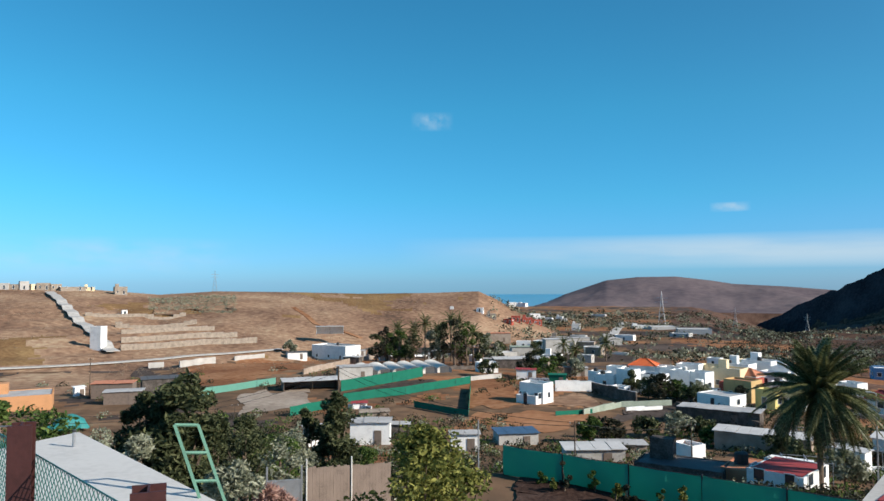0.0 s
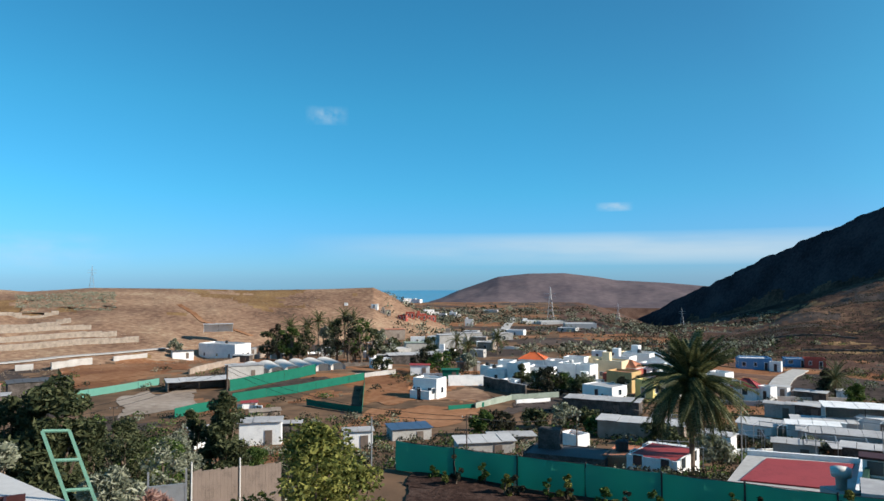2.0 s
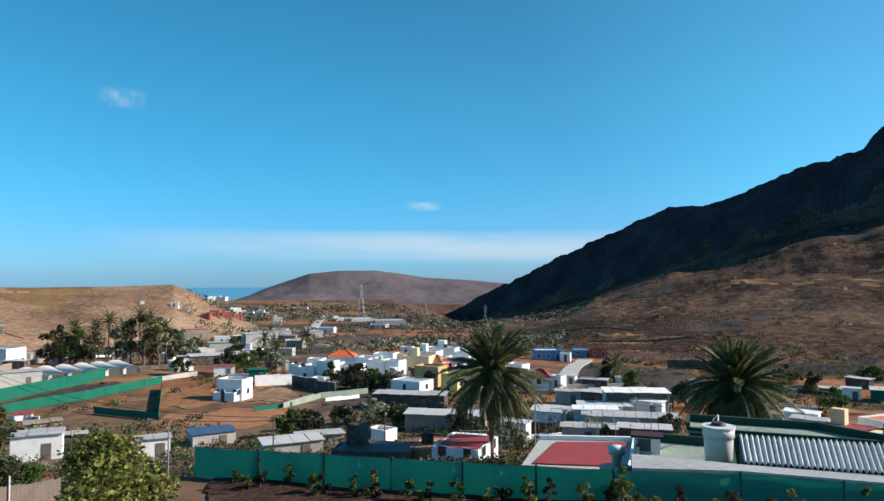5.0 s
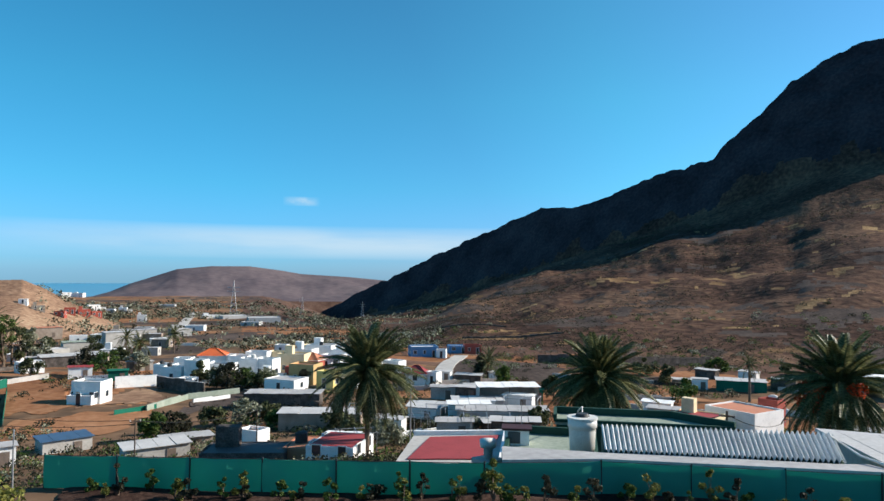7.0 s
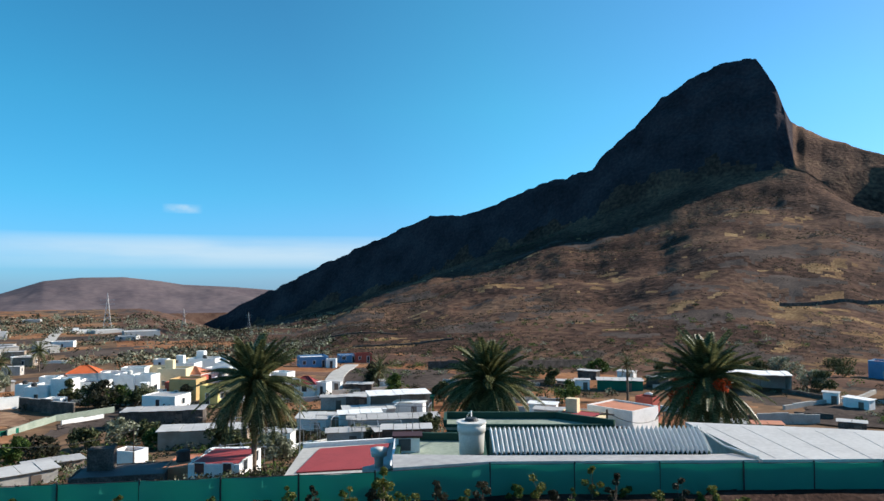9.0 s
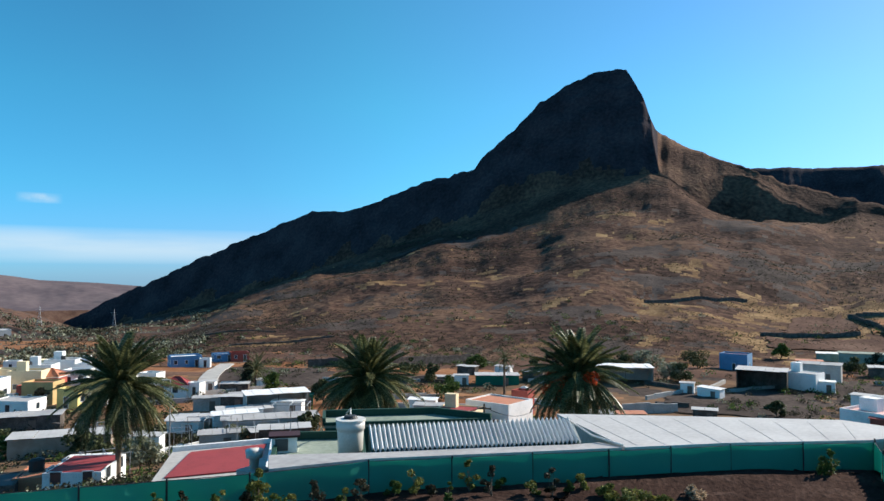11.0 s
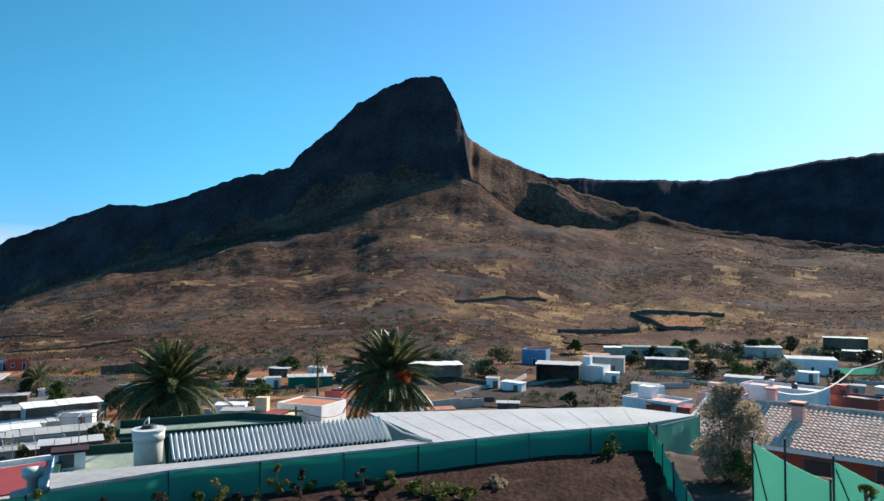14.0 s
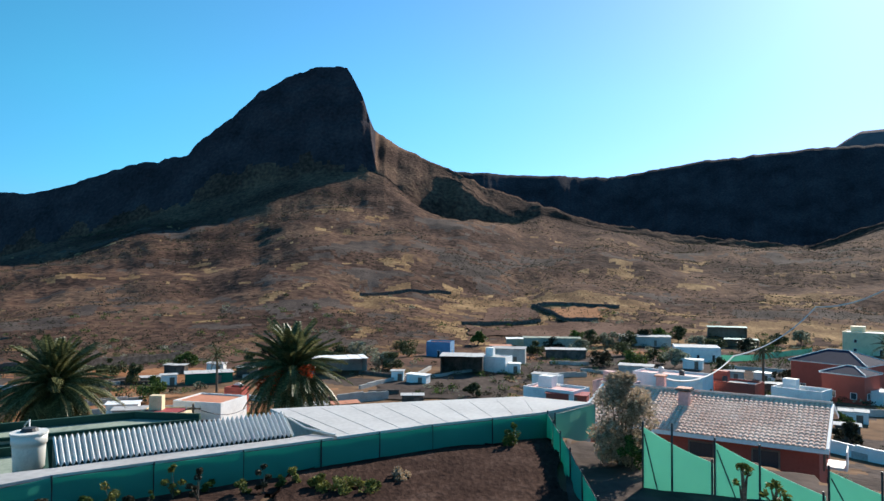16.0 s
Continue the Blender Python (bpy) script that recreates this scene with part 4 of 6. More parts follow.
# windbreak nets of the plots
net_fence("bright green windbreak net round a vegetable plot", [(-8.2, 149), (-1.6, 168)], 2.4, FIELD_NET, gap=5, group="windbreak nets")
net_fence("bright green windbreak net round a vegetable plot", [(-8.0, 133), (-3.0, 141), (2.3, 156)], 1.7, FIELD_NET, gap=5, group="windbreak nets")
net_fence("bright green windbreak net round a vegetable plot", [(-12.2, 119), (-8.0, 130)], 1.6, FIELD_NET, gap=4, group="windbreak nets")
net_fence("bright green windbreak net round a vegetable plot", [(-2.3, 125), (2.1, 115), (2.3, 148)], 1.2, FIELD_NET, gap=4, group="windbreak nets")
net_fence("pale green net along a field edge", [(-20.0, 147), (-16.3, 155), (-13.3, 162)], 1.5, NET_PALE, gap=5, group="windbreak nets")
net_fence("dark green net below the brown field", [(9.1, 117), (12.0, 122)], 0.8, FIELD_NET, gap=4, group="windbreak nets")
patch("plot", "dark vegetable plot inside the green nets", [(-7.5, 139), (2.1, 154), (-1.6, 166), (-8.0, 147)], DARK_GRAVEL)
net_fence("pale green netted enclosure across the valley", [(96.7, 218), (99.4, 223), (103.2, 265)], 1.8, NET_PALE, gap=5, group="windbreak nets")

# sheds and yards on the left
shed(-27.3, 165, 2.1, 2.0, 25, WHITE, WHITE, label="white board lean-to among the yards")
shed(-25.0, 158, 7.8, 3.1, -15, PLANK, TERRACOTTA, label="long shed with a rusty red roof")
shed(-24.3, 147, 6.8, 2.6, -8, PLANK, GREY_ROOF, label="grey sheet roofed animal shed")
shed(-21.2, 164, 11.2, 2.8, 6, DARK_STONE, DARK_ROOF, label="dark stone shed with a flat roof")
shed(-10.6, 155, 12.0, 2.2, 8, PLANK, PALE_ROOF, label="long open shed under pale roof sheets", open_front=True)
shed(-7.1, 169, 8.0, 3.2, 12, CONCRETE, GREY_ROOF, label="grey block shed in front of the greenhouses")
flat_house(-31.2, 151, 12.0, 2.8, -4, ORANGE, label="long orange plastered outbuilding", windows=0, parapet=0.2, roof=GREY_ROOF)
shed(-5.8, 92, 5.1, 3.1, -6, WHITE, GREY_ROOF, label="white hut with a broad grey sheet roof", pitch=0.7)
shed(-3.5, 96, 2.7, 2.0, -4, DARK_STONE, GREY_ROOF, label="grey sheet roofed lean-to")
shed(-10.1, 92, 3.2, 2.5, 15, WHITE, GREY_ROOF, label="white walled hut behind the trees")
shed(-6.7, 125, 2.5, 1.2, 5, WHITE, ROOF_RED, label="small hut with a red roof beside a plot")
shed(-5.5, 116, 4.6, 1.1, 5, PALE_EARTH, PALE_EARTH, label="low sand coloured shelter")
# tarpaulins bulging over heaps
tarp = thing("tarpaulin_shelter", "bulging teal tarpaulin stretched over a frame", "tarpaulin", stand(-27.9, 121, 10))
s = Shape()
N1 = 10
for i in range(N1 + 1):
    for j in range(N1 + 1):
        u, v = i / N1 * 2 - 1, j / N1 * 2 - 1
        s.v.append((u * 2.6, v * 2.2, 0.5 + 2.0 * max(0.0, 1 - u * u) ** 0.6 * max(0.0, 1 - v * v) ** 0.5 + 0.08 * math.sin(9 * u + 3 * v)))
s.f = [(i * (N1 + 1) + j, (i + 1) * (N1 + 1) + j, (i + 1) * (N1 + 1) + j + 1, i * (N1 + 1) + j + 1) for i in range(N1) for j in range(N1)]
part("cover", s, TEAL, tarp, "", True)
part("side_sheet", Shape().slab([(-3.6, -2.8, 0.9), (1.2, -3.0, 0.7), (1.4, -1.2, 1.4), (-3.0, -1.0, 1.3)], 0.04), TEAL, tarp)
for x in (-2.5, 2.5):
    for y in (-2.1, 2.1):
        part("post", Shape().tube([(x, y, -0.5), (x, y, 0.7)], 0.05, 6), WOOD, tarp)

# ---- the village ----
flat_house(7.6, 132, 5.0, 3.7, -30, WHITE, label="white cube house with a low terrace in a brown field", windows=2, roof=GREY_ROOF)
flat_house(7.1, 130, 4.1, 1.6, -30, WHITE, label="low white annex in the brown field", windows=1, parapet=0.2)
flat_house(13.2, 152, 4.2, 3.3, -25, WHITE, tank=1)
flat_house(14.8, 150, 3.9, 4.7, -35, WHITE)
hip_house(16.0, 169, 5.6, 3.3, -10, WHITE, VIVID_TILE, label="white house under a bright orange tile roof")
flat_house(16.6, 154, 5.5, 3.5, -30, WHITE, label="white house with a navy blue painted front", roof=NAVY)
flat_house(18.1, 163, 4.5, 3.7, -28, WHITE, roof=TERRACOTTA, label="white house with a terracotta roof terrace")
flat_house(18.8, 156, 4.0, 4.1, -20, WHITE, tank=1)
flat_house(20.1, 155, 4.4, 4.1, -32, WHITE, label="white two storey house with a blue roof room", windows=3)
flat_house(22.2, 160, 6.2, 4.5, -22, CREAM, label="large cream yellow plastered house", windows=3)
flat_house(24.4, 181, 6.9, 4.5, -26, WHITE, label="long white house at the back of the village", windows=3, tank=1)
flat_house(21.2, 208, 3.5, 2.8, -20, WHITE)
flat_house(23.1, 146, 5.5, 4.2, -28, OCHRE, roof=TERRACOTTA, label="ochre house with a terracotta roof terrace", windows=2)
hip_house(23.5, 161, 4.9, 3.0, -28, BRICK_RED, TERRACOTTA, label="red painted roof room with a terracotta roof")
flat_house(24.9, 138, 3.7, 3.4, -30, YELLOW, label="bright yellow plastered house with arches", windows=2)
flat_house(21.6, 135, 6.5, 2.6, -34, WHITE, label="low white house with a flat roof", windows=1, parapet=0.2)
flat_house(20.4, 148, 5.2, 1.9, -20, WHITE, label="small white house behind the trees")
flat_house(26.1, 173, 5.6, 3.7, -25, WHITE)
flat_house(26.6, 140, 4.9, 3.5, -25, WHITE)
flat_house(16.6, 148, 3.8, 2.7, -30, WHITE)
shed(21.5, 118, 11.9, 2.6, -12, DARK_STONE, GREY_ROOF, d=5, label="broad grey sheet roof over a stone store", pitch=0.2)
shed(24.4, 95, 10.7, 2.4, -8, PALE_EARTH, PALE_ROOF, d=5, label="long pale roof over low stores", pitch=0.2)
flat_house(19.2, 80, 2.7, 2.2, -40, WHITE, label="white cube house with a terracotta roof terrace", roof=TERRACOTTA, windows=0)
flat_house(18.7, 69, 7.7, 1.5, -12, DARK_STONE, d=4.5, label="low building under a dark felt roof", roof=DARK_ROOF, windows=0, parapet=0.12)
flat_house(23.0, 70, 2.6, 1.7, -15, TERRACOTTA, d=5, label="low terracotta coloured building with tanks", roof=TERRACOTTA, windows=0, parapet=0.12, tank=2)
flat_house(26.0, 68, 4.6, 1.9, -20, WHITE, d=6, label="long white house with a red roof terrace", roof=ROOF_RED, windows=2, parapet=0.1)
shed(12.0, 79, 6.3, 1.5, 12, CONCRETE, PALE_ROOF, d=4.5, label="pale flat roofed store beside the net fence", pitch=0.2)
shed(14.2, 88, 5.6, 1.1, 14, PALE_EARTH, GREY_ROOF, d=3, label="narrow shed under pale roof sheets", pitch=0.2)
shed(5.9, 92, 5.2, 1.7, 16, CONCRETE, BLUE_ROOF, d=4.4, label="workshop with a blue metal roof", pitch=0.4)
shed(1.8, 83, 3.3, 2.3, 5, WHITE, GREY_ROOF, label="whitewashed hut behind the bushes")
for a, q, w, h, wall_, word in ((12.6, 158, 4.0, 3.0, WHITE, ""), (13.9, 163, 3.6, 3.6, WHITE, ""), (15.3, 160, 3.8, 3.0, WHITE, ""), (17.3, 168, 4.6, 3.4, WHITE, ""), (19.4, 170, 5.0, 3.8, WHITE, ""), (20.9, 172, 4.6, 3.6, CREAM, "cream plastered house in the middle of the village"),
                                (22.9, 174, 6.0, 4.0, WHITE, ""), (23.6, 186, 5.0, 4.2, CREAM, "cream plastered house at the back of the village"), (25.3, 166, 5.0, 3.4, WHITE, ""), (25.8, 152, 4.2, 3.2, WHITE, ""), (27.2, 158, 4.6, 3.4, CREAM, "cream plastered house beside the palm"), (28.3, 170, 5.0, 3.2, WHITE, ""),
                                (17.7, 146, 3.2, 2.6, WHITE, ""), (19.0, 144, 3.0, 2.4, CONCRETE, "bare grey block house in the village"), (14.2, 142, 3.0, 2.4, WHITE, ""), (30.2, 160, 4.2, 3.0, WHITE, ""), (22.3, 150, 3.6, 3.2, BRICK_RED, "dark red plastered house in the village")):
    flat_house(a, q, w, h, random.uniform(-36, -16), wall_, label=word, tank=random.choice((0, 0, 1)))
for k, (a, q, w, h) in enumerate(((3.6, 182, 5, 2.6), (5.0, 232, 7, 3.0), (7.7, 215, 8, 2.8), (8.9, 228, 6, 3.0), (9.9, 280, 8, 3.4), (11.6, 300, 7, 3.2), (8.2, 295, 7, 3.2), (11.5, 235, 5, 2.6), (12.3, 262, 6, 3.0), (6.6, 300, 6, 3.0), (13.5, 350, 9, 3.2), (9.4, 340, 8, 3.4), (14.6, 395, 10, 3.0), (11.0, 380, 8, 3.0))):
    flat_house(a, q, w, h, random.uniform(-30, 30), (WHITE, CONCRETE, PALE_EARTH)[k % 3], roof=(GREY_ROOF, PALE_ROOF)[k % 2], windows=1, parapet=0.2, label=("white plastered farmhouse down the valley", "grey concrete farm store down the valley", "sand coloured farm store down the valley")[k % 3])
# middle distance towards the sea
shed(6.1, 200, 13.5, 2.9, 10, DARK_STONE, PALE_ROOF, label="long farm store with a pale roof")
shed(6.7, 250, 9.9, 4.0, 10, CONCRETE, ROOF_GREEN, label="store with a faded green roof")
shed(6.8, 165, 4.5, 2.6, 0, WHITE, ROOF_RED, label="white hut with a red roof")
shed(9.2, 262, 9.2, 5.7, 20, CONCRETE, PALE_ROOF, label="grey concrete farm building")
shed(10.8, 320, 11.1, 4.3, 20, CONCRETE, GREY_ROOF, label="grey concrete farm building")
shed(4.6, 328, 10.5, 4.1, 10, PALE_EARTH, TERRACOTTA, label="small sand coloured farmhouse")
shed(10.1, 173, 1.6, 2.4, 0, PALE_EARTH, PALE_ROOF, label="small hut of pale concrete blocks")
shed(9.3, 158, 3.7, 2.2, 0, FIELD_NET, FIELD_NET, label="hut clad in green netting")
strip("cut_bank", "pale orange cut bank beside the valley road", "bank", [(10.9, 347), (13.1, 321)], 7, PALE_EARTH, 0.6)
flat_house(6.0, 385, 5.0, 3.0, 0, BRICK_RED, label="red and white house of the far hamlet", windows=2, roof=GREY_ROOF)
flat_house(6.9, 392, 5.6, 3.2, 7, BRICK_RED, label="red and white house of the far hamlet", windows=2, roof=GREY_ROOF)
flat_house(7.7, 410, 5.0, 2.8, 14, BRICK_RED, label="red and white house of the far hamlet", windows=2, roof=GREY_ROOF)
flat_house(5.4, 371, 4.6, 2.6, -19, BRICK_RED, label="red and white house of the far hamlet", windows=2, roof=GREY_ROOF)
flat_house(3.1, 373, 3.6, 2.3, -12, WHITE, label="white house of the far hamlet", windows=2, roof=GREY_ROOF)
flat_house(0.8, 370, 1.8, 1.3, -5, WHITE, label="white house of the far hamlet", windows=2, roof=GREY_ROOF)
flat_house(4.0, 369, 5.3, 2.3, 2, STONE, label="brown house of the far hamlet", windows=2, roof=GREY_ROOF)
flat_house(6.9, 396, 3.7, 2.4, 9, WHITE, label="white house of the far hamlet", windows=2, roof=GREY_ROOF)
flat_house(7.5, 785, 11.1, 6.1, 16, WHITE, label="white house of the far hamlet", windows=2, roof=GREY_ROOF)
flat_house(8.7, 716, 6.7, 3.9, -17, WHITE, label="white house of the far hamlet", windows=2, roof=GREY_ROOF)
flat_house(9.5, 727, 7.4, 4.5, -10, WHITE, label="white house of the far hamlet", windows=2, roof=GREY_ROOF)
flat_house(10.8, 496, 5.8, 4.7, -3, WHITE, label="white house of the far hamlet", windows=2, roof=GREY_ROOF)
flat_house(10.0, 720, 3.4, 2.8, 4, WHITE, label="white house of the far hamlet", windows=2, roof=GREY_ROOF)
flat_house(15.7, 591, 13.2, 2.2, 11, WHITE, label="white house of the far hamlet", windows=2, roof=GREY_ROOF)
flat_house(17.4, 586, 21.4, 2.5, 18, PALE_ROOF, label="pale plastic covered plantation far down the valley", windows=0, roof=PALE_ROOF)
flat_house(18.8, 453, 11.4, 2.3, -15, PALE_ROOF, label="pale plastic covered plantation far down the valley", windows=0, roof=PALE_ROOF)
flat_house(12.6, 857, 16.4, 3.3, -8, PALE_ROOF, label="pale plastic covered plantation far down the valley", windows=0, roof=PALE_ROOF)
flat_house(8.1, 789, 6.7, 3.6, -1, WHITE, label="white house of the far hamlet", windows=2, roof=GREY_ROOF)
flat_house(19.7, 493, 21.1, 2.9, 6, PALE_ROOF, label="pale plastic covered plantation far down the valley", windows=0, roof=PALE_ROOF)
flat_house(5.7, 1382, 16.6, 8.5, 13, WHITE, label="white house of the far hamlet", windows=2, roof=GREY_ROOF)
flat_house(6.5, 1382, 19.8, 7.5, -20, WHITE, label="white house of the far hamlet", windows=2, roof=GREY_ROOF)
# blue and red row at the foot of the mountain
flat_house(32.5, 203, 7.9, 3.1, 10, BLUE, label="bright blue house at the foot of the mountain", roof=WHITE, windows=3)
flat_house(34.0, 200, 2.8, 2.5, -10, WHITE, label="white gabled annex beside the blue house", windows=1)
flat_house(35.3, 219, 6.0, 2.4, 10, BLUE, roof=WHITE, label="small blue house at the foot of the mountain")
flat_house(36.5, 218, 5.2, 2.8, 8, BRICK_RED, roof=ROOF_RED, label="red house at the foot of the mountain")
hip_house(32.0, 143, 4.1, 2.4, -12, WHITE, ROOF_RED, label="white cottage with a red tile roof")
flat_house(33.4, 142, 2.6, 2.8, -35, WHITE, label="white house with a tall chimney wall", windows=1)
shed(39.4, 114, 9.6, 3.7, 10, CONCRETE, WHITE, d=6, label="open shelter under a bright white roof", open_front=True, pitch=0.3)
shed(41.7, 123, 2.4, 2.1, 0, FIELD_NET, FIELD_NET, label="hut clad in green netting")
shed(33.2, 105, 6.5, 1.9, -8, PALE_EARTH, PALE_ROOF, d=5, label="low stores under pale roof sheets", pitch=0.15)
shed(37.0, 110, 7.8, 2.0, 6, CONCRETE, PALE_ROOF, d=5, label="low stores under pale roof sheets", pitch=0.15)
shed(39.0, 99, 12.6, 2.1, 4, CONCRETE, GREY_ROOF, d=5, label="long grey roof of a goat shed", pitch=0.15)
shed(35.6, 93, 5.1, 1.5, 4, PALE_EARTH, GREY_ROOF, d=3, label="low grey store among shrubs", pitch=0.15)
shed(26.2, 81, 3.6, 1.1, -10, WHITE, WHITE, d=2.5, label="white open sided shelter", open_front=True, pitch=0.1)
part_ch = thing("chimney_stack", "white chimney stack above the grey roofs", "chimney", stand(38.3, 106))
part("shaft", Shape().box(0, 0, -0.3, 0.5, 0.5, 2.4), WHITE, part_ch)
part("cap", Shape().box(0, 0, 2.1, 0.7, 0.7, 0.15), WHITE, part_ch)
# cottages with terracotta roofs and the arch
flat_house(57.3, 105, 7.6, 3.4, -34, WHITE, d=6.5, roof=TERRACOTTA, label="white cottage with a terracotta roof terrace", windows=0, parapet=0.25)
flat_house(54.1, 100, 6.0, 2.6, -20, CREAM, d=4, roof=ROOF_RED, label="cream cottage with a dull red roof", windows=0, parapet=0.2)
flat_house(59.2, 115, 3.0, 3.8, -30, BRICK_RED, label="red plastered cottage behind the palms", roof=ROOF_RED, windows=1)
arch = thing("arch", "white arched bell gable behind the cottages", "arch", stand(59.3, 129, -20))
s = Shape()
for k in range(10):
    a0, a1 = math.pi * k / 10, math.pi * (k + 1) / 10
    s.add([(1.2 * math.cos(a0), -0.2, 1.4 + 1.2 * math.sin(a0)), (1.2 * math.cos(a1), -0.2, 1.4 + 1.2 * math.sin(a1)), (0.65 * math.cos(a1), -0.2, 1.4 + 0.65 * math.sin(a1)), (0.65 * math.cos(a0), -0.2, 1.4 + 0.65 * math.sin(a0)),
           (1.2 * math.cos(a0), 0.2, 1.4 + 1.2 * math.sin(a0)), (1.2 * math.cos(a1), 0.2, 1.4 + 1.2 * math.sin(a1)), (0.65 * math.cos(a1), 0.2, 1.4 + 0.65 * math.sin(a1)), (0.65 * math.cos(a0), 0.2, 1.4 + 0.65 * math.sin(a0))],
          [(0, 1, 2, 3), (7, 6, 5, 4), (0, 4, 5, 1), (3, 2, 6, 7)])
part("ring", s, WHITE, arch)
for x in (-0.92, 0.92):
    part("pier", Shape().box(x, 0, -1, 0.55, 0.4, 2.4), WHITE, arch)
shed(67.1, 160, 11.8, 3.5, 8, CONCRETE, WHITE, d=9, label="wide shelter under a white sheet roof", open_front=True, pitch=0.2)
shed(57.1, 150, 9.0, 2.1, 4, FIELD_NET, PALE_ROOF, label="low stores with faded green fronts", pitch=0.2)
shed(53.1, 154, 4.8, 1.2, 0, PALE_EARTH, PALE_ROOF, label="small pale roofed hut", pitch=0.2)
# across the valley on the far right
flat_house(75.3, 205, 7.1, 4.5, -14, BLUE, label="sky blue cottage with a white gable", windows=1, roof=TERRACOTTA)
shed(77.1, 160, 9.4, 4.3, -4, DARK_STONE, PALE_ROOF, d=9, label="large open dark barn with a pale roof edge", open_front=True, pitch=0.1)
flat_house(79.8, 165, 6.6, 3.6, -20, WHITE, label="white walled yard beside the barn", windows=0, parapet=0.2)
shed(80.2, 214, 6.4, 2.8, 4, CONCRETE, TERRACOTTA, label="hut with a rusty red roof")
shed(80.9, 181, 8.4, 4.1, -6, CONCRETE, GREY_ROOF, label="grey block hut with a pitched roof", pitch=0.8)
shed(84.3, 234, 18.4, 4.1, 4, ROOF_GREEN, ROOF_GREEN, d=6, label="pale green plastic covered sheds", pitch=0.3)
shed(85.4, 201, 10.9, 2.5, 4, DARK_STONE, PALE_ROOF, label="dark shed with a pale roof edge", pitch=0.2)
shed(81.8, 242, 9.6, 2.3, 4, ROOF_GREEN, WHITE, label="pale green plastic covered shed")
shed(91.5, 259, 17.3, 3.2, 4, CONCRETE, PALE_ROOF, label="long grey store across the valley", pitch=0.2)
flat_house(95.3, 218, 12.4, 4.1, 6, WHITE, label="long whitewashed house across the valley", windows=3, roof=PALE_ROOF, parapet=0.1)
shed(97.5, 288, 13.7, 4.3, 4, PALE_EARTH, TEAL, label="shelter with a bright teal roof", open_front=True, pitch=0.2)
shed(98.5, 268, 10.9, 2.8, 4, PALE_EARTH, TEAL, label="shelter with a bright teal roof", open_front=True, pitch=0.2)
flat_house(106.8, 271, 14.6, 7.3, -6, CREAM, label="beige house with a white roof edge", windows=2, roof=WHITE)
flat_house(84.7, 122, 9.5, 3.0, -28, WHITE, d=6, roof=PINK, label="low white house with a pink roof terrace", windows=0)
flat_house(84.4, 133, 3.3, 3.8, -28, WHITE, label="white roof room of the low house", windows=0, parapet=0.15)
shed(85.6, 119, 6.7, 2.4, -10, BRICK_RED, ROOF_RED, label="red lean-to beside the low white house", pitch=0.3)
flat_house(89.4, 132, 7.0, 3.1, -24, PINK, d=5, roof=GREY_ROOF, label="pink plastered house with a flat roof", windows=1)
flat_house(93.6, 138, 13.0, 4.6, -20, WHITE, d=6, roof=PINK, label="white house with a pink roof terrace and tanks", windows=2, tank=2)
flat_house(97.9, 142, 9.7, 3.3, -20, BRICK_RED, d=5, roof=PALE_ROOF, label="dark red walled roof terrace with tanks", windows=0, tank=1)
shed(90.9, 174, 7.8, 2.3, -6, CONCRETE, PALE_ROOF, label="grey store with a pale roof")
# the red villa with navy roofs
hip_house(104.9, 159, 13.9, 6.6, -24, BRICK_RED, NAVY, d=10, label="red villa under dark navy hipped roofs", rise=2.2, windows=3)
hip_house(105.6, 148, 7.3, 5.3, -24, BRICK_RED, NAVY, d=6, label="front wing of the red villa under a navy roof", rise=1.2, windows=2)
flat_house(102.5, 140, 8.4, 2.8, -20, WHITE, d=5, roof=GREY_ROOF, label="white balustraded terrace of the red villa", windows=0, parapet=0.7)
flat_house(106.9, 148, 6.9, 2.6, -20, WHITE, d=4, roof=WHITE, label="white carport beside the red villa", windows=0, parapet=0.15)

# ---- the garden fence and the buildings right behind it ----
LINE = [(2.06, 23.97), (12.7, 16.32), (15.75, 14.63), (21.4, 9.43), (24.5, 6.54), (27.95, 2.8)]
TOP, GARDEN = -5.5, -6.5


def along_line(points, gap):
    out = []
    for (x0, y0), (x1, y1) in zip(points, points[1:]):
        n = max(1, round(math.hypot(x1 - x0, y1 - y0) / gap))
        out += [Vector((x0 + (x1 - x0) * k / n, y0 + (y1 - y0) * k / n, 0)) for k in range(n)]
    return out + [Vector((*points[-1], 0))]


def garden_net(label, posts, tops, low, mat, rise=0.1, group=""):
    f = thing("net_fence", label, "fence", pose(posts[0].x, posts[0].y, low), group)
    o = Vector((posts[0].x, posts[0].y, low))
    for p, t in zip(posts, tops):
        b = Vector((p.x, p.y, low)) - o
        part("post", Shape().tube([b + Vector((0, 0, -0.5)), b + Vector((random.uniform(-0.03, 0.03), 0, t - low + rise))], 0.028, 6), DARK_STEEL, f)
    for (p, t), (q, u) in zip(zip(posts, tops), list(zip(posts, tops))[1:]):
        net_panel(Vector((p.x, p.y, low)) - o, Vector((q.x, q.y, low)) - o, 0.02, min(t, u) - low, mat, f, 0.04)
        part("top_wire", Shape().tube([Vector((p.x, p.y, t - 0.02)) - o, Vector((q.x, q.y, u - 0.02)) - o], 0.012, 4), DARK_STEEL, f)
    return f


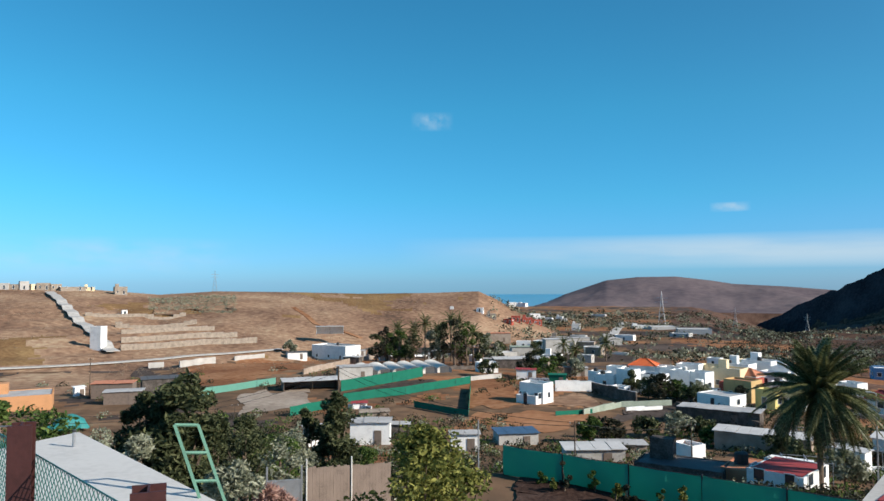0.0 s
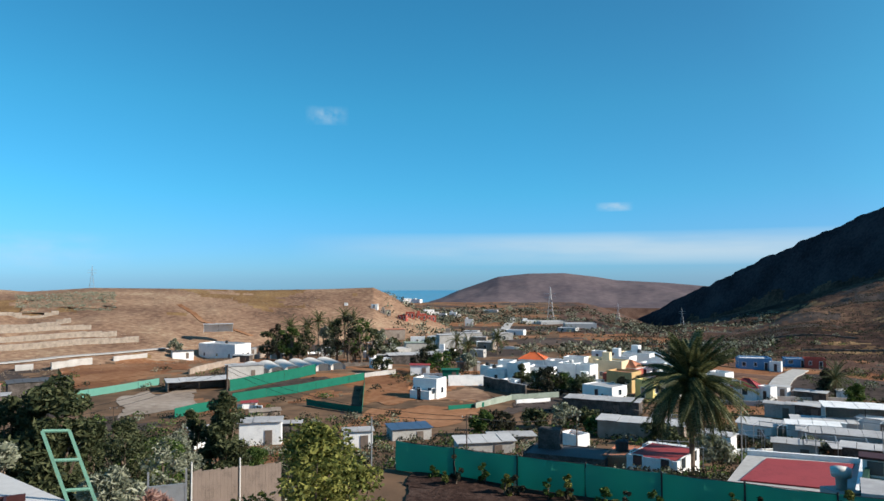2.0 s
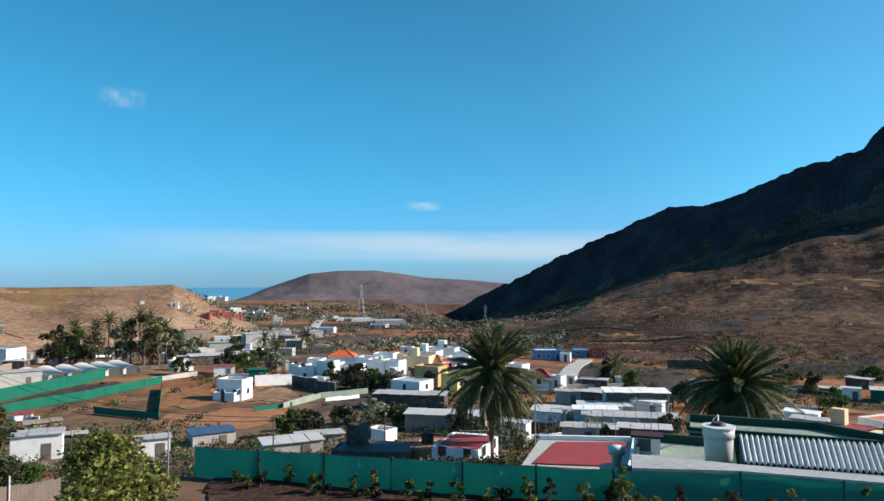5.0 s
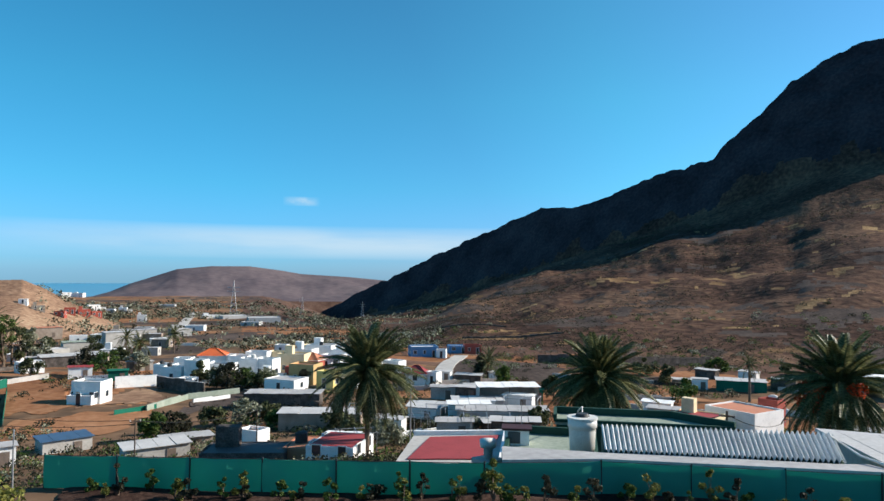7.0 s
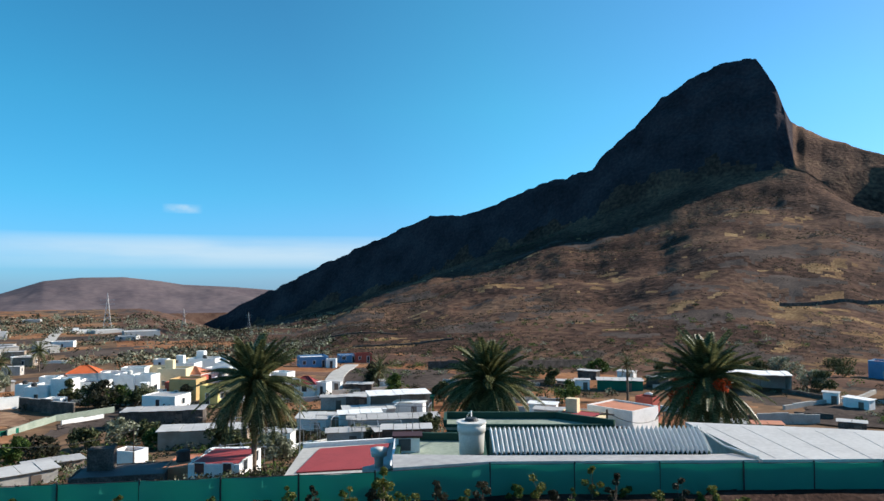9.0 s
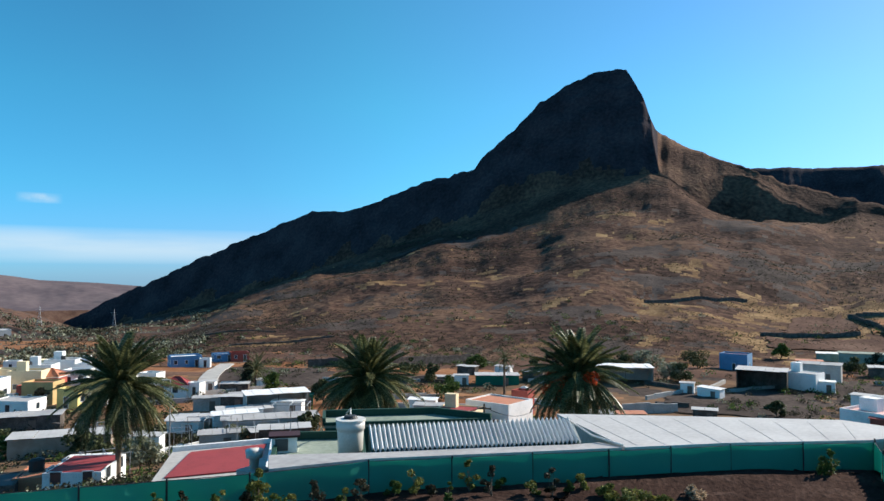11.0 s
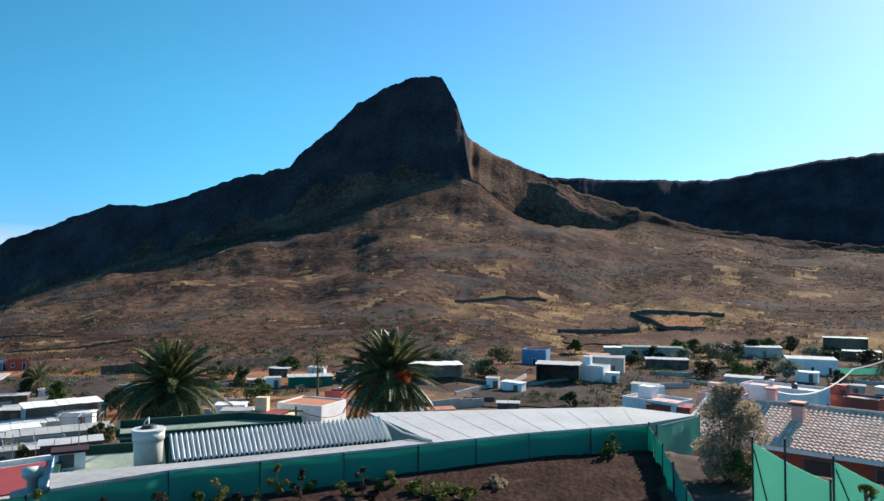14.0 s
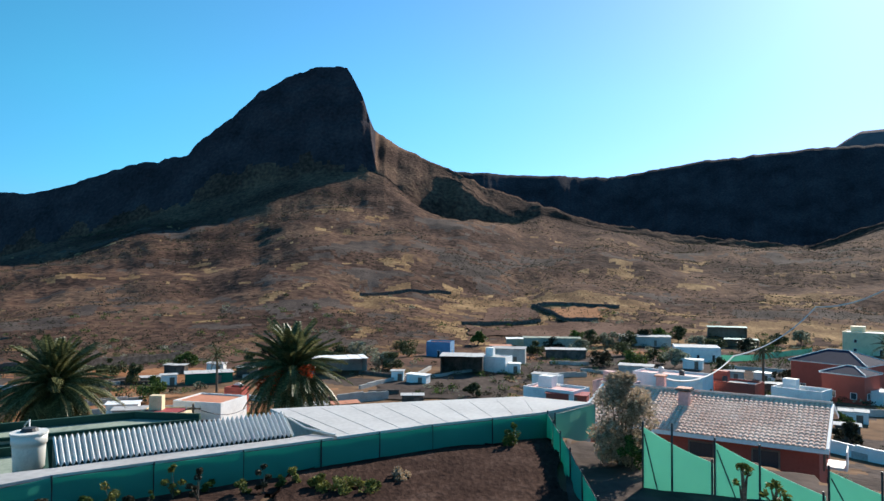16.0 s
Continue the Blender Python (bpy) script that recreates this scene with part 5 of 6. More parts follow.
posts = along_line(LINE, 2.35)
garden_net("long dark green shade net fence along the garden", posts, [TOP] * len(posts), GARDEN, NET, 0.04)
posts = along_line([(27.95, 2.8), (24.5, 2.0), (17.7, 0.5), (12.0, -0.8)], 2.3)
garden_net("green shade net running back towards the house", posts, [TOP] * len(posts), GARDEN - 0.4, NET, 0.12)
posts = along_line([(27.9, 2.5), (30.6, 1.1)], 2.8)
garden_net("pale green net panel above a rubble wall", posts, [-5.48] * len(posts), -6.9, NET_PALE, 0.05)
low_wall("rough rubble wall under the pale net", [(85.6, 28.9), (87.9, 31.0)], 0.1, 0.5, STONE, jitter=0.2)
for a0, t0, a1, t1 in ((91.7, -4.55, 96.8, -5.45), (96.9, -4.85, 104.2, -6.0), (104.4, -5.3, 112.0, -6.2)):
    p, q = (Vector((22 * math.sin(radians(a)), 22 * math.cos(radians(a)), 0)) for a in (a0, a1))
    f = thing("net_fence", "bright pale green net stretched between iron posts", "fence", pose(p.x, p.y, -7.2), "nets on the terrace edge")
    o = Vector((p.x, p.y, -7.2))
    n = 8
    vs = [p.lerp(q, k / n) + Vector((0, 0, z)) - o for k in range(n + 1) for z in (-7.4, t0 + (t1 - t0) * k / n - 0.06 * math.sin(math.pi * k / n))]
    side = Vector(((q - p).y, -(q - p).x, 0)).normalized() * 0.01
    fs = [(2 * k, 2 * k + 2, 2 * k + 3, 2 * k + 1) for k in range(n)]
    part("net_panel", Shape().add(vs, fs).add([v + side for v in vs], [tuple(reversed(g)) for g in fs]), NET_PALE, f)
    for k, (u, extra) in enumerate(((0.0, 0.15), (0.42, 0.55), (0.98, 0.1))):
        b = p.lerp(q, u) - o
        top = t0 + (t1 - t0) * u + extra
        b.z = 0
        part("post", Shape().tube([b + Vector((0, 0, -0.5)), b + Vector((0, 0, top + 7.2))], 0.03, 6), DARK_STEEL, f)
    b, c = p.lerp(q, 0.02) - o, p.lerp(q, 0.28) - o
    b.z, c.z = t0 + 7.0, 0.2
    part("brace", Shape().tube([b, c], 0.02, 5), DARK_STEEL, f)


def slab_building(label, corners, top, mat, wall, thick=0.12, floor=-10.5, name="outbuilding", inset=0.15):
    """A low building under a thick roof sheet with the given corners."""
    cx, cy = sum(c[0] for c in corners) / len(corners), sum(c[1] for c in corners) / len(corners)
    b = thing(name, label, "building", pose(cx, cy, floor))
    part("roof", Shape().slab([(x - cx, y - cy, top - floor) for x, y in reversed(corners)][::-1], thick), mat, b)
    n = len(corners)
    inner = []
    for x, y in corners:
        d = Vector((cx - x, cy - y, 0)).normalized() * inset
        inner.append((x + d.x - cx, y + d.y - cy))
    for k in range(n):
        w = Shape()
        (x0, y0), (x1, y1) = inner[k], inner[(k + 1) % n]
        w.box((x0 + x1) / 2, (y0 + y1) / 2, 0, math.hypot(x1 - x0, y1 - y0), 0.15, top - floor - thick - 0.004, math.degrees(math.atan2(y1 - y0, x1 - x0)))
        part("wall", w, wall, b)
    return b, Vector((cx, cy, floor))


# corners run anticlockwise seen from above
roof, at = slab_building("wide pale sheet roof behind the green net fence", [(21.95, 9.1), (24.6, 6.68), (28.0, 2.95), (30.6, 1.2), (31.3, 4.2), (28.34, 9.25), (25.6, 13.55)], -5.46, PALE_ROOF, CONCRETE)
for k in range(9):
    u = (k + 0.5) / 9
    a, b = Vector((21.95, 9.1, 0)).lerp(Vector((28.0, 2.95, 0)), u), Vector((25.6, 13.55, 0)).lerp(Vector((31.1, 3.6, 0)), u)
    part("roof_seam", Shape().tube([a.lerp(b, 0.03) + Vector((0, 0, -5.455)) - at, a.lerp(b, 0.97) + Vector((0, 0, -5.459)) - at], 0.006, 4), GREY_ROOF, roof)
slab_building("narrow grey roof strip along the net fence", [(13.25, 16.2), (15.85, 14.72), (21.5, 9.55), (21.9, 9.2), (22.1, 10.1), (21.25, 10.7), (18.67, 13.26), (16.42, 15.22), (14.27, 17.49)], -5.47, GREY_ROOF, CONCRETE)
# corrugated lean-to
cor = thing("corrugated_roof", "corrugated cement sheet roof with deep ridges", "roof", pose(19, 13, -10.5))
lo0, lo1, hi0, hi1 = Vector((16.5, 15.2, -5.42)), Vector((21.6, 10.5, -5.42)), Vector((17.55, 16.35, -4.98)), Vector((23.0, 11.6, -4.98))
NW = 46
for sheet in range(3):
    s = Shape()
    ks = range(sheet * NW * 4 // 3, (sheet + 1) * NW * 4 // 3 + 1)
    for k in ks:
        u = k / (NW * 4)
        h = Vector((0, 0, 0.075 * math.sin(2 * math.pi * k / 4)))
        for p in (lo0.lerp(lo1, u) + h, hi0.lerp(hi1, u) + h):
            s.v.append(tuple(p - Vector((19, 13, -10.5))))
    m = len(s.v) // 2
    s.f = [(2 * k, 2 * k + 2, 2 * k + 3, 2 * k + 1) for k in range(m - 1)]
    part("roof_sheet", s, CORRUGATED, cor)
part("end_wall", Shape().slab([p - Vector((19, 13, -10.5)) for p in (hi0 - Vector((0, 0, 0.1)), lo0 - Vector((0, 0, 0.1)), lo1 - Vector((0, 0, 0.1)), hi1 - Vector((0, 0, 0.1)))], 5.0), DARK_GREEN, cor)
part("edge_pipe", Shape().tube([p - Vector((19, 13, -10.5)) for p in (Vector((22.9, 11.7, -5.0)), Vector((22.2, 10.4, -5.3)), Vector((22.0, 9.2, -5.42)))], 0.035, 6), PLASTIC, cor)

# green flat roofs with dark parapets
for label, cs, top in (("green grey flat roof with a dark green parapet", [(20.75, 21.95), (25.92, 16.94), (25.58, 19.83), (22.02, 23.29)], -6.2), ("lower green grey flat roof with a tank", [(15.0, 18.3), (17.3, 16.3), (20.2, 19.2), (18.0, 21.5)], -6.25)):
    b, at = slab_building(label, cs, top, ROOF_GREEN, DARK_GREEN)
    for k in range(4):
        (x0, y0), (x1, y1) = cs[k], cs[(k + 1) % 4]
        part("parapet", Shape().box((x0 + x1) / 2 - at.x, (y0 + y1) / 2 - at.y, top - at.z, math.hypot(x1 - x0, y1 - y0), 0.14, 0.3 if k != 0 else 0.12, math.degrees(math.atan2(y1 - y0, x1 - x0))), DARK_GREEN, b)
tank = thing("water_tank", "off-white plastic water tank with a lid", "tank", pose(17.75, 17.4, -6.25))
part("drum", Shape().tube([(0, 0, 0), (0, 0, 0.9), (0, 0, 1.0), (0, 0, 1.02), (0, 0, 1.3)], [0.42, 0.46, 0.46, 0.5, 0.5], 20), PLASTIC, tank, "", True)
part("rim", Shape().tube([(0, 0, 1.3), (0, 0, 1.36)], 0.53, 20), PLASTIC, tank)
part("lid", Shape().tube([(0.05, 0.05, 1.36), (0.05, 0.05, 1.46)], [0.26, 0.2], 14), DARK_STEEL, tank)
part("hose", Shape().tube([(0.3, 0.3, 1.38), (1.0, 1.0, 1.45), (2.0, 2.2, 1.0), (2.9, 3.2, 0.4)], 0.025, 5), PLASTIC, tank)
tank2 = thing("cistern", "small white cistern beside the red roof", "tank", pose(16.6, 21.2, -7.0))
part("drum", Shape().tube([(0, 0, 0), (0, 0, 0.38), (0, 0, 0.42), (0, 0, 0.7)], [0.16, 0.18, 0.3, 0.33], 14), PLASTIC, tank2, "", True)
part("base", Shape().box(0, 0, -3.6, 0.9, 0.9, 3.6), CONCRETE, tank2)
cup = thing("roof_hutch", "little brown and white hutch on the roof", "hutch", pose(17.0, 20.0, -6.25, 0, 0, -40))
part("body", Shape().box(0, 0, 0, 0.9, 0.6, 0.55), WHITE, cup)
part("roof", Shape().box(0, 0, 0.55, 1.1, 0.8, 0.08), RUST, cup)
# no hole: the shaded inside of the hutch is a dark coloured board
part("dark_opening_sheet", Shape().box(-0.1, -0.31, 0.08, 0.45, 0.03, 0.42), DARK_ROOF, cup)

# red flat roof
red, at = slab_building("low house with a dull red painted flat roof", [(14.0, 23.95), (17.95, 22.1), (21.3, 25.9), (17.5, 28.0)], -7.56, CONCRETE, WHITE, 0.2, -12)
part("red_coating", Shape().slab([(x - at.x, y - at.y, -7.5 - at.z) for x, y in ((14.95, 24.4), (17.65, 22.75), (20.75, 25.7), (17.8, 27.1))], 0.05), ROOF_RED, red)
for (x0, y0), (x1, y1) in (((17.95, 22.1), (21.3, 25.9)), ((21.3, 25.9), (17.5, 28.0))):
    part("parapet", Shape().box((x0 + x1) / 2 - at.x, (y0 + y1) / 2 - at.y, -7.56 - at.z, math.hypot(x1 - x0, y1 - y0), 0.18, 0.2, math.degrees(math.atan2(y1 - y0, x1 - x0))), WHITE, red)

# ---- the red house under a tiled roof ----
HX, HY, HB, RIDGE, EAVE, HALF, RUN = 39.5, -4.4, -12.3, -6.25, -7.5, 5.7, 4.3
house = thing("house", "brick red house with a pitched pale tile roof", "house", pose(HX, HY, HB, 0, 0, -107.3))
house["trim"] = 1
wz, rz = EAVE - HB - 0.12, RIDGE - HB
L, D = HALF - 0.35, RUN - 0.45
body = Shape().box(0, 0, -0.5, 2 * L, 2 * D, wz + 0.5)
for x in (-L, L):
    gx = 0.1 if x > 0 else -0.1
    body.add([(x, -D, wz), (x, D, wz), (x, 0, rz - 0.22), (x - gx, -D, wz), (x - gx, D, wz), (x - gx, 0, rz - 0.22)], [(0, 1, 2), (5, 4, 3), (0, 2, 5, 3), (2, 1, 4, 5)])
part("wall", body, BRICK_RED, house)
for y in (-1, 1):
    vs = [(-HALF, 0, rz - 0.09), (HALF, 0, rz - 0.09), (HALF, y * RUN, EAVE - HB - 0.09), (-HALF, y * RUN, EAVE - HB - 0.09)]
    part("roof_deck", Shape().slab(vs if y < 0 else vs[::-1], 0.08), WHITE, house)
slope = math.hypot(RUN, rz - (EAVE - HB))
fall = (rz - (EAVE - HB)) / RUN
for y in (-1, 1):
    s = Shape()
    cols, rows_ = (50, 15) if y < 0 else (50, 8)
    for c in range(cols):
        x = -HALF + 0.08 + (c + 0.5) * (2 * HALF - 0.16) / cols
        for q in range(rows_):
            u0, u1 = q / rows_, (q + 1.12) / rows_
            y0, y1 = u0 * RUN, min(u1, 1.01) * RUN
            z0, z1 = rz - y0 * fall - 0.055 , rz - y1 * fall - 0.015
            j = random.uniform(-0.006, 0.006)
            prof = [(-0.115, 0.0), (-0.07, 0.06), (0.0, 0.085), (0.07, 0.06), (0.115, 0.0)]
            vs = [(x + a * 0.94, y * y0, z0 + b * 0.8 + j) for a, b in prof] + [(x + a, y * y1, z1 + b + j) for a, b in prof]
            fs = [(k, k + 5, k + 6, k + 1) for k in range(4)] + [(5, 6, 7, 8, 9)]
            s.add(vs, fs)
    ob = part("roof_tiles", s, TILE, house, "pale terracotta barrel tiles")
    tagged(ob, kind="stuff")
part("ridge_tiles", Shape().tube([(-HALF + k * HALF / 16, 0, rz + 0.02 + 0.015 * (k % 2)) for k in range(33)], 0.11, 8), TILE, house)
for y in (-1, 1):
    part("fascia", Shape().box(0, y * (RUN + 0.03), EAVE - HB - 0.22, 2 * HALF, 0.05, 0.18), WHITE, house)
for x in (-HALF, HALF):
    for y in (-1, 1):
        s = Shape().slab([(x - 0.06, 0, rz + 0.03), (x + 0.06, 0, rz + 0.03), (x + 0.06, y * (RUN + 0.05), EAVE - HB + 0.03), (x - 0.06, y * (RUN + 0.05), EAVE - HB + 0.03)][:: (1 if y < 0 else -1)], 0.24)
        part("verge_board", s, WHITE, house)
ch = part("chimney", Shape().box(-0.9, -1.5, rz - 1.5 * fall - 0.2, 0.5, 0.5, 0.85), PINK, house)
part("chimney_cap", Shape().box(-0.9, -1.5, rz - 1.5 * fall + 0.72, 0.8, 0.8, 0.07), DARK_STONE, ch)
part("chimney_pots", Shape().box(-0.9, -1.5, rz - 1.5 * fall + 0.65, 0.4, 0.4, 0.07).box(-0.9, -1.5, rz - 1.5 * fall + 0.79, 0.7, 0.7, 0.06), TERRACOTTA, ch)
ch = part("chimney", Shape().box(-2.6, 0.5, rz - 0.4, 0.45, 0.45, 1.0), PINK, house)
part("chimney_cap", Shape().box(-2.6, 0.5, rz + 0.6, 0.6, 0.6, 0.08), TERRACOTTA, ch)
for u, z in ((0.4, wz - 1.55), (-2.8, wz - 1.55), (3.2, wz - 1.55)):
    window(house, 0, u, z, 1.2, 1.25, (2 * L, 2 * D))
for u in (-1.2, 1.3):
    window(house, 1, u, wz - 1.5, 0.7, 1.1, (2 * L, 2 * D))
    window(house, 1, u, wz - 3.6, 0.7, 1.1, (2 * L, 2 * D))
part("balcony", Shape().box(L + 0.45, 1.8, wz - 2.0, 0.9, 1.6, 0.12).box(L + 0.87, 1.8, wz - 1.88, 0.06, 1.6, 0.8), WHITE, house)

# ---- the terrace where the camera is held: posts and chain link ----
terrace = [(-3.2, 4.55), (-0.9, 2.25), (1.4, 0.9), (1.4, -2.5), (-4.0, -2.5)]
s = Shape().slab([(x, y, -1.65) for x, y in terrace][::-1], 5.2)
s.f = [tuple(reversed(f)) for f in s.f]
tagged(part("terrace", s, CONCRETE), "concrete roof terrace of the near house", "terrace", kind="structure")
for x, y, rot, tall in ((-2.05, 3.44, 20, 0.97), (-0.95, 2.29, 20, 0.99)):
    p = thing("steel_post", "dark brown primed steel beam post", "post", pose(x, y, -1.65, 0, 0, rot), "posts of the terrace rail")
    part("web", Shape().box(0, 0, 0, 0.008, 0.09, tall), RUST, p)
    for k in (-1, 1):
        part("flange", Shape().box(0, k * 0.046, 0, 0.105, 0.009, tall), RUST, p)
a, b = Vector((-3.1, 4.6, -1.65)), Vector((-0.95, 2.45, -1.65))
lk = thing("chain_link", "green coated chain link mesh on the terrace rail", "fence", Matrix.Translation(a))
s = Shape()
W, H, P = (b - a).length, 0.80, 0.052
e = (b - a).normalized()
nrm = Vector((-e.y, e.x, 0)) * 0.004
for k in range(int((W + H) / P)):
    for sgn in (1, -1):
        u0 = k * P - (H if sgn > 0 else 0)
        pts = []
        for q in range(2):
            z = H * q
            u = u0 + (z if sgn > 0 else H - z) if sgn > 0 else k * P - z
            pts.append((u, z))
        (ua, za), (ub, zb) = pts
        if ub < ua:
            (ua, za), (ub, zb) = (ub, zb), (ua, za)
        if ub <= 0 or ua >= W:
            continue
        g = (zb - za) / (ub - ua)
        if ua < 0:
            ua, za = 0, za - g * ua
        if ub > W:
            ub, zb = W, zb - g * (ub - W)
        s.tube([e * ua + Vector((0, 0, za)) + nrm * sgn, e * ub + Vector((0, 0, zb)) + nrm * sgn], 0.0022, 4, False)
part("mesh", s, MESH_WIRE, lk)
part("top_wire", Shape().tube([Vector((0, 0, H)), e * W + Vector((0, 0, H))], 0.004, 5), MESH_WIRE, lk)
part("tie_wire", Shape().tube([e * 0.55 + Vector((0, 0, H)), e * 0.8 + Vector((0.03, 0.1, H + 0.02)), e * 1.0 + Vector((0, 0, H - 0.06))], 0.003, 4), STEEL, lk)

# ---- the near whitewashed roof with its ladder ----
near = [(-5.41, 10.5), (-9.0, 3.0), (-4.6, 1.6), (-0.95, 5.75)]
b, at = slab_building("neighbouring roof coated with grey white wash", near, -2.2, NEAR_WHITE, NEAR_WHITE, 0.18, -7.6, "near_house", 0.1)
pin = thing("vent_pipe", "short grey vent pipe on the white roof", "pipe", pose(-4.98, 9.55, -2.2))
part("pipe", Shape().tube([(0, 0, -0.01), (0, 0, 0.2)], 0.022, 8), STEEL, pin)
part("cap", Shape().tube([(0, 0, 0.2), (0, 0, 0.23)], 0.03, 8), DARK_STEEL, pin)
foot, head = Vector((-0.45, 6.4, -6.45)), Vector((-2.72, 7.5, -1.5))
lad = thing("ladder", "pale green painted metal ladder leaning on the roof", "ladder", Matrix.Translation(foot))
up_ = head - foot
across = Vector((0.25, 0.13, -0.03)).normalized() * 0.12
for k in (-1, 1):
    part("rail", Shape().tube([across * k, up_ + across * k], 0.022, 4), LADDER_GREEN, lad)
for k in range(18):
    u = 1 - k * 0.31 / up_.length
    if u > 0.04:
        part("rung", Shape().tube([up_ * u - across, up_ * u + across], 0.017, 6), LADDER_GREEN, lad)

# gate and board fence below
bf = thing("board_fence", "weathered grey brown board fence", "fence", Matrix.Translation(spot(-11.0, 27.0)))
p, q = spot(-11.0, 27.0), spot(-4.2, 29.5)
for k in range(26):
    c = p.lerp(q, (k + 0.5) / 26) - p
    part("board", Shape().box(c.x, c.y, c.z - 0.4, (q - p).length / 26 * 0.97, 0.03, 2.25 + random.uniform(-0.05, 0.05), math.degrees(math.atan2((q - p).y, (q - p).x))), PLANK, bf)
for u in (0.02, 0.52):
    c = p.lerp(q, u) - p
    part("post", Shape().tube([c + Vector((0, -0.08, -0.4)), c + Vector((0, -0.08, 2.2))], 0.035, 6), PLASTIC, bf)
gt = thing("metal_gate", "dented blue grey sheet metal gate", "gate", Matrix.Translation(spot(-12.6, 24.0)))
part("sheet", Shape().box(0, 0, 0.1, 1.1, 0.03, 1.7, 12), STEEL, gt)
part("gate_frame", Shape().box(-0.55, -0.1, 0, 0.06, 0.06, 2.3, 12).box(0.55, 0.12, 0, 0.06, 0.06, 2.3, 12).box(0, 0, 1.8, 1.1, 0.05, 0.06, 12), STEEL, gt)
pl = thing("sluice_pole", "thin rusty bar leaning out of the bush", "bar", Matrix.Translation(spot(7.0, 14.0)))
part("bar", Shape().tube([(0, 0, 0), (-0.9, 0.2, 1.75)], 0.02, 6), WOOD, pl)

# ---- trees and bushes near the house ----
broad_tree(-1.7, 14.5, 3.6, 1.9, CITRUS, "dense yellow green bush below the terrace", 34, 9000, 0.07, 0.12, "bush", "bush", seed=1)
broad_tree(1.6, 15.5, 2.4, 1.1, CITRUS, "yellow green bush beside the net fence", 20, 4000, 0.07, 0.12, "bush", "bush", seed=2)
broad_tree(-31.2, 22.0, 5.5, 1.7, GREEN_LEAF, "dark green citrus tree with yellow fruit", 22, 4500, 0.09, 0.15, seed=3)
broad_tree(-20.2, 26.0, 5.7, 1.6, PINE, "dark green pine with a ragged crown", 50, 12000, 0.11, 0.15, seed=4, long=2.6)
broad_tree(-22.8, 28.0, 5.0, 1.3, PINE, "olive green pine with a ragged crown", 36, 8000, 0.11, 0.15, seed=5, long=2.6)
broad_tree(-23.6, 15.0, 4.9, 0.95, OLIVE, "pale grey green shrub beside the white roof", 18, 4200, 0.06, 0.1, "bush", "bush", seed=6, long=2.6)
broad_tree(-16.3, 15.5, 4.4, 1.0, OLIVE, "pale grey green shrub with slender leaves", 20, 5200, 0.06, 0.1, "bush", "bush", seed=7, long=2.6)
broad_tree(-8.6, 42.0, 6.2, 1.5, PINE, "slender dark cypress shaped tree", 46, 9500, 0.12, 0.08, seed=8, long=2.2)
broad_tree(-10.8, 44.0, 5.4, 1.1, PINE, "slender olive green young pine", 32, 5000, 0.12, 0.1, seed=9, long=2.2)
for k, (a, q, h, w) in enumerate(((-17.8, 30, 3.8, 1.7), (-15.6, 32, 4.2, 1.9), (-13.6, 34, 3.4, 1.8), (-12.0, 36, 3.6, 1.7), (-18.6, 36, 4.4, 1.6), (-15.0, 40, 4.0, 1.9), (-6.2, 50, 2.8, 1.5), (-25.6, 34, 4.2, 1.8))):
    broad_tree(a, q, h, w, (PINE, PINE, GREEN_LEAF, OLIVE)[k % 4], ("dark green tree in the garden below", "dusky tree with thin foliage", "leafy green tree in the garden below", "grey green tree in the garden below")[k % 4], 24, 5200, 0.075, 0.2, seed=20 + k, long=2.4)
broad_tree(-13.0, 27.0, 2.9, 1.1, OLIVE, "small bare limbed tree with grey leaves", 12, 900, 0.10, 0.4, seed=30)
for k, (a, q, h) in enumerate(((-14.0, 17.0, 3.2), (-20.2, 13.5, 4.0), (-12.9, 17.5, 3.0), (-19.0, 14.0, 3.5))):
    broad_tree(a, q, h, 0.55, PINK_REED, "clump of dry pinkish reeds", 14, 2000, 0.07, 0.05, "reeds", "reed_clump", seed=40 + k, long=5.0)
broad_tree(90.0, 24.3, 3.3, 1.2, TAMARISK, "dry brown feathery shrub by the net fence", 60, 15000, 0.045, 0.02, "bush", "bush", seed=50, long=3.4)
broad_tree(90.9, 23.5, 1.3, 0.6, GREEN_LEAF, "low olive green shrub by the net fence", 10, 1500, 0.06, 0.1, "bush", "bush", seed=51)
broad_tree(38.6, 19.6, 1.35, 0.4, CITRUS, "young yellow green sapling at the fence", 10, 1100, 0.06, 0.1, "bush", "bush", seed=52)
broad_tree(81.6, 26.2, 0.95, 0.5, GREEN_LEAF, "small leafy shrub at the fence corner", 8, 800, 0.06, 0.1, "bush", "bush", seed=53)
for k in range(38):
    a = 7 + k * 1.55 + random.uniform(-0.9, 0.9)
    q = float(table(a, FENCE_R)) - random.uniform(0.7, 1.8)
    broad_tree(a, q, random.uniform(0.4, 1.0), random.uniform(0.18, 0.42), (GREEN_LEAF, CITRUS, SCRUB)[k % 3], "low garden plant at the foot of the net", 7, 420, 0.06, 0.1, "plant", "garden_plant", seed=60 + k)
for k, (a, q, w) in enumerate(((68.0, 20.9, 0.6), (70.3, 20.8, 0.5), (66.2, 21.2, 0.4), (72.5, 21.8, 0.35))):
    broad_tree(a, q, 0.5, w, CITRUS if k < 3 else TAMARISK, "straggling pale green weeds in the garden", 10, 700, 0.05, 0.05, "weeds", "weeds", seed=90 + k, long=3.0)
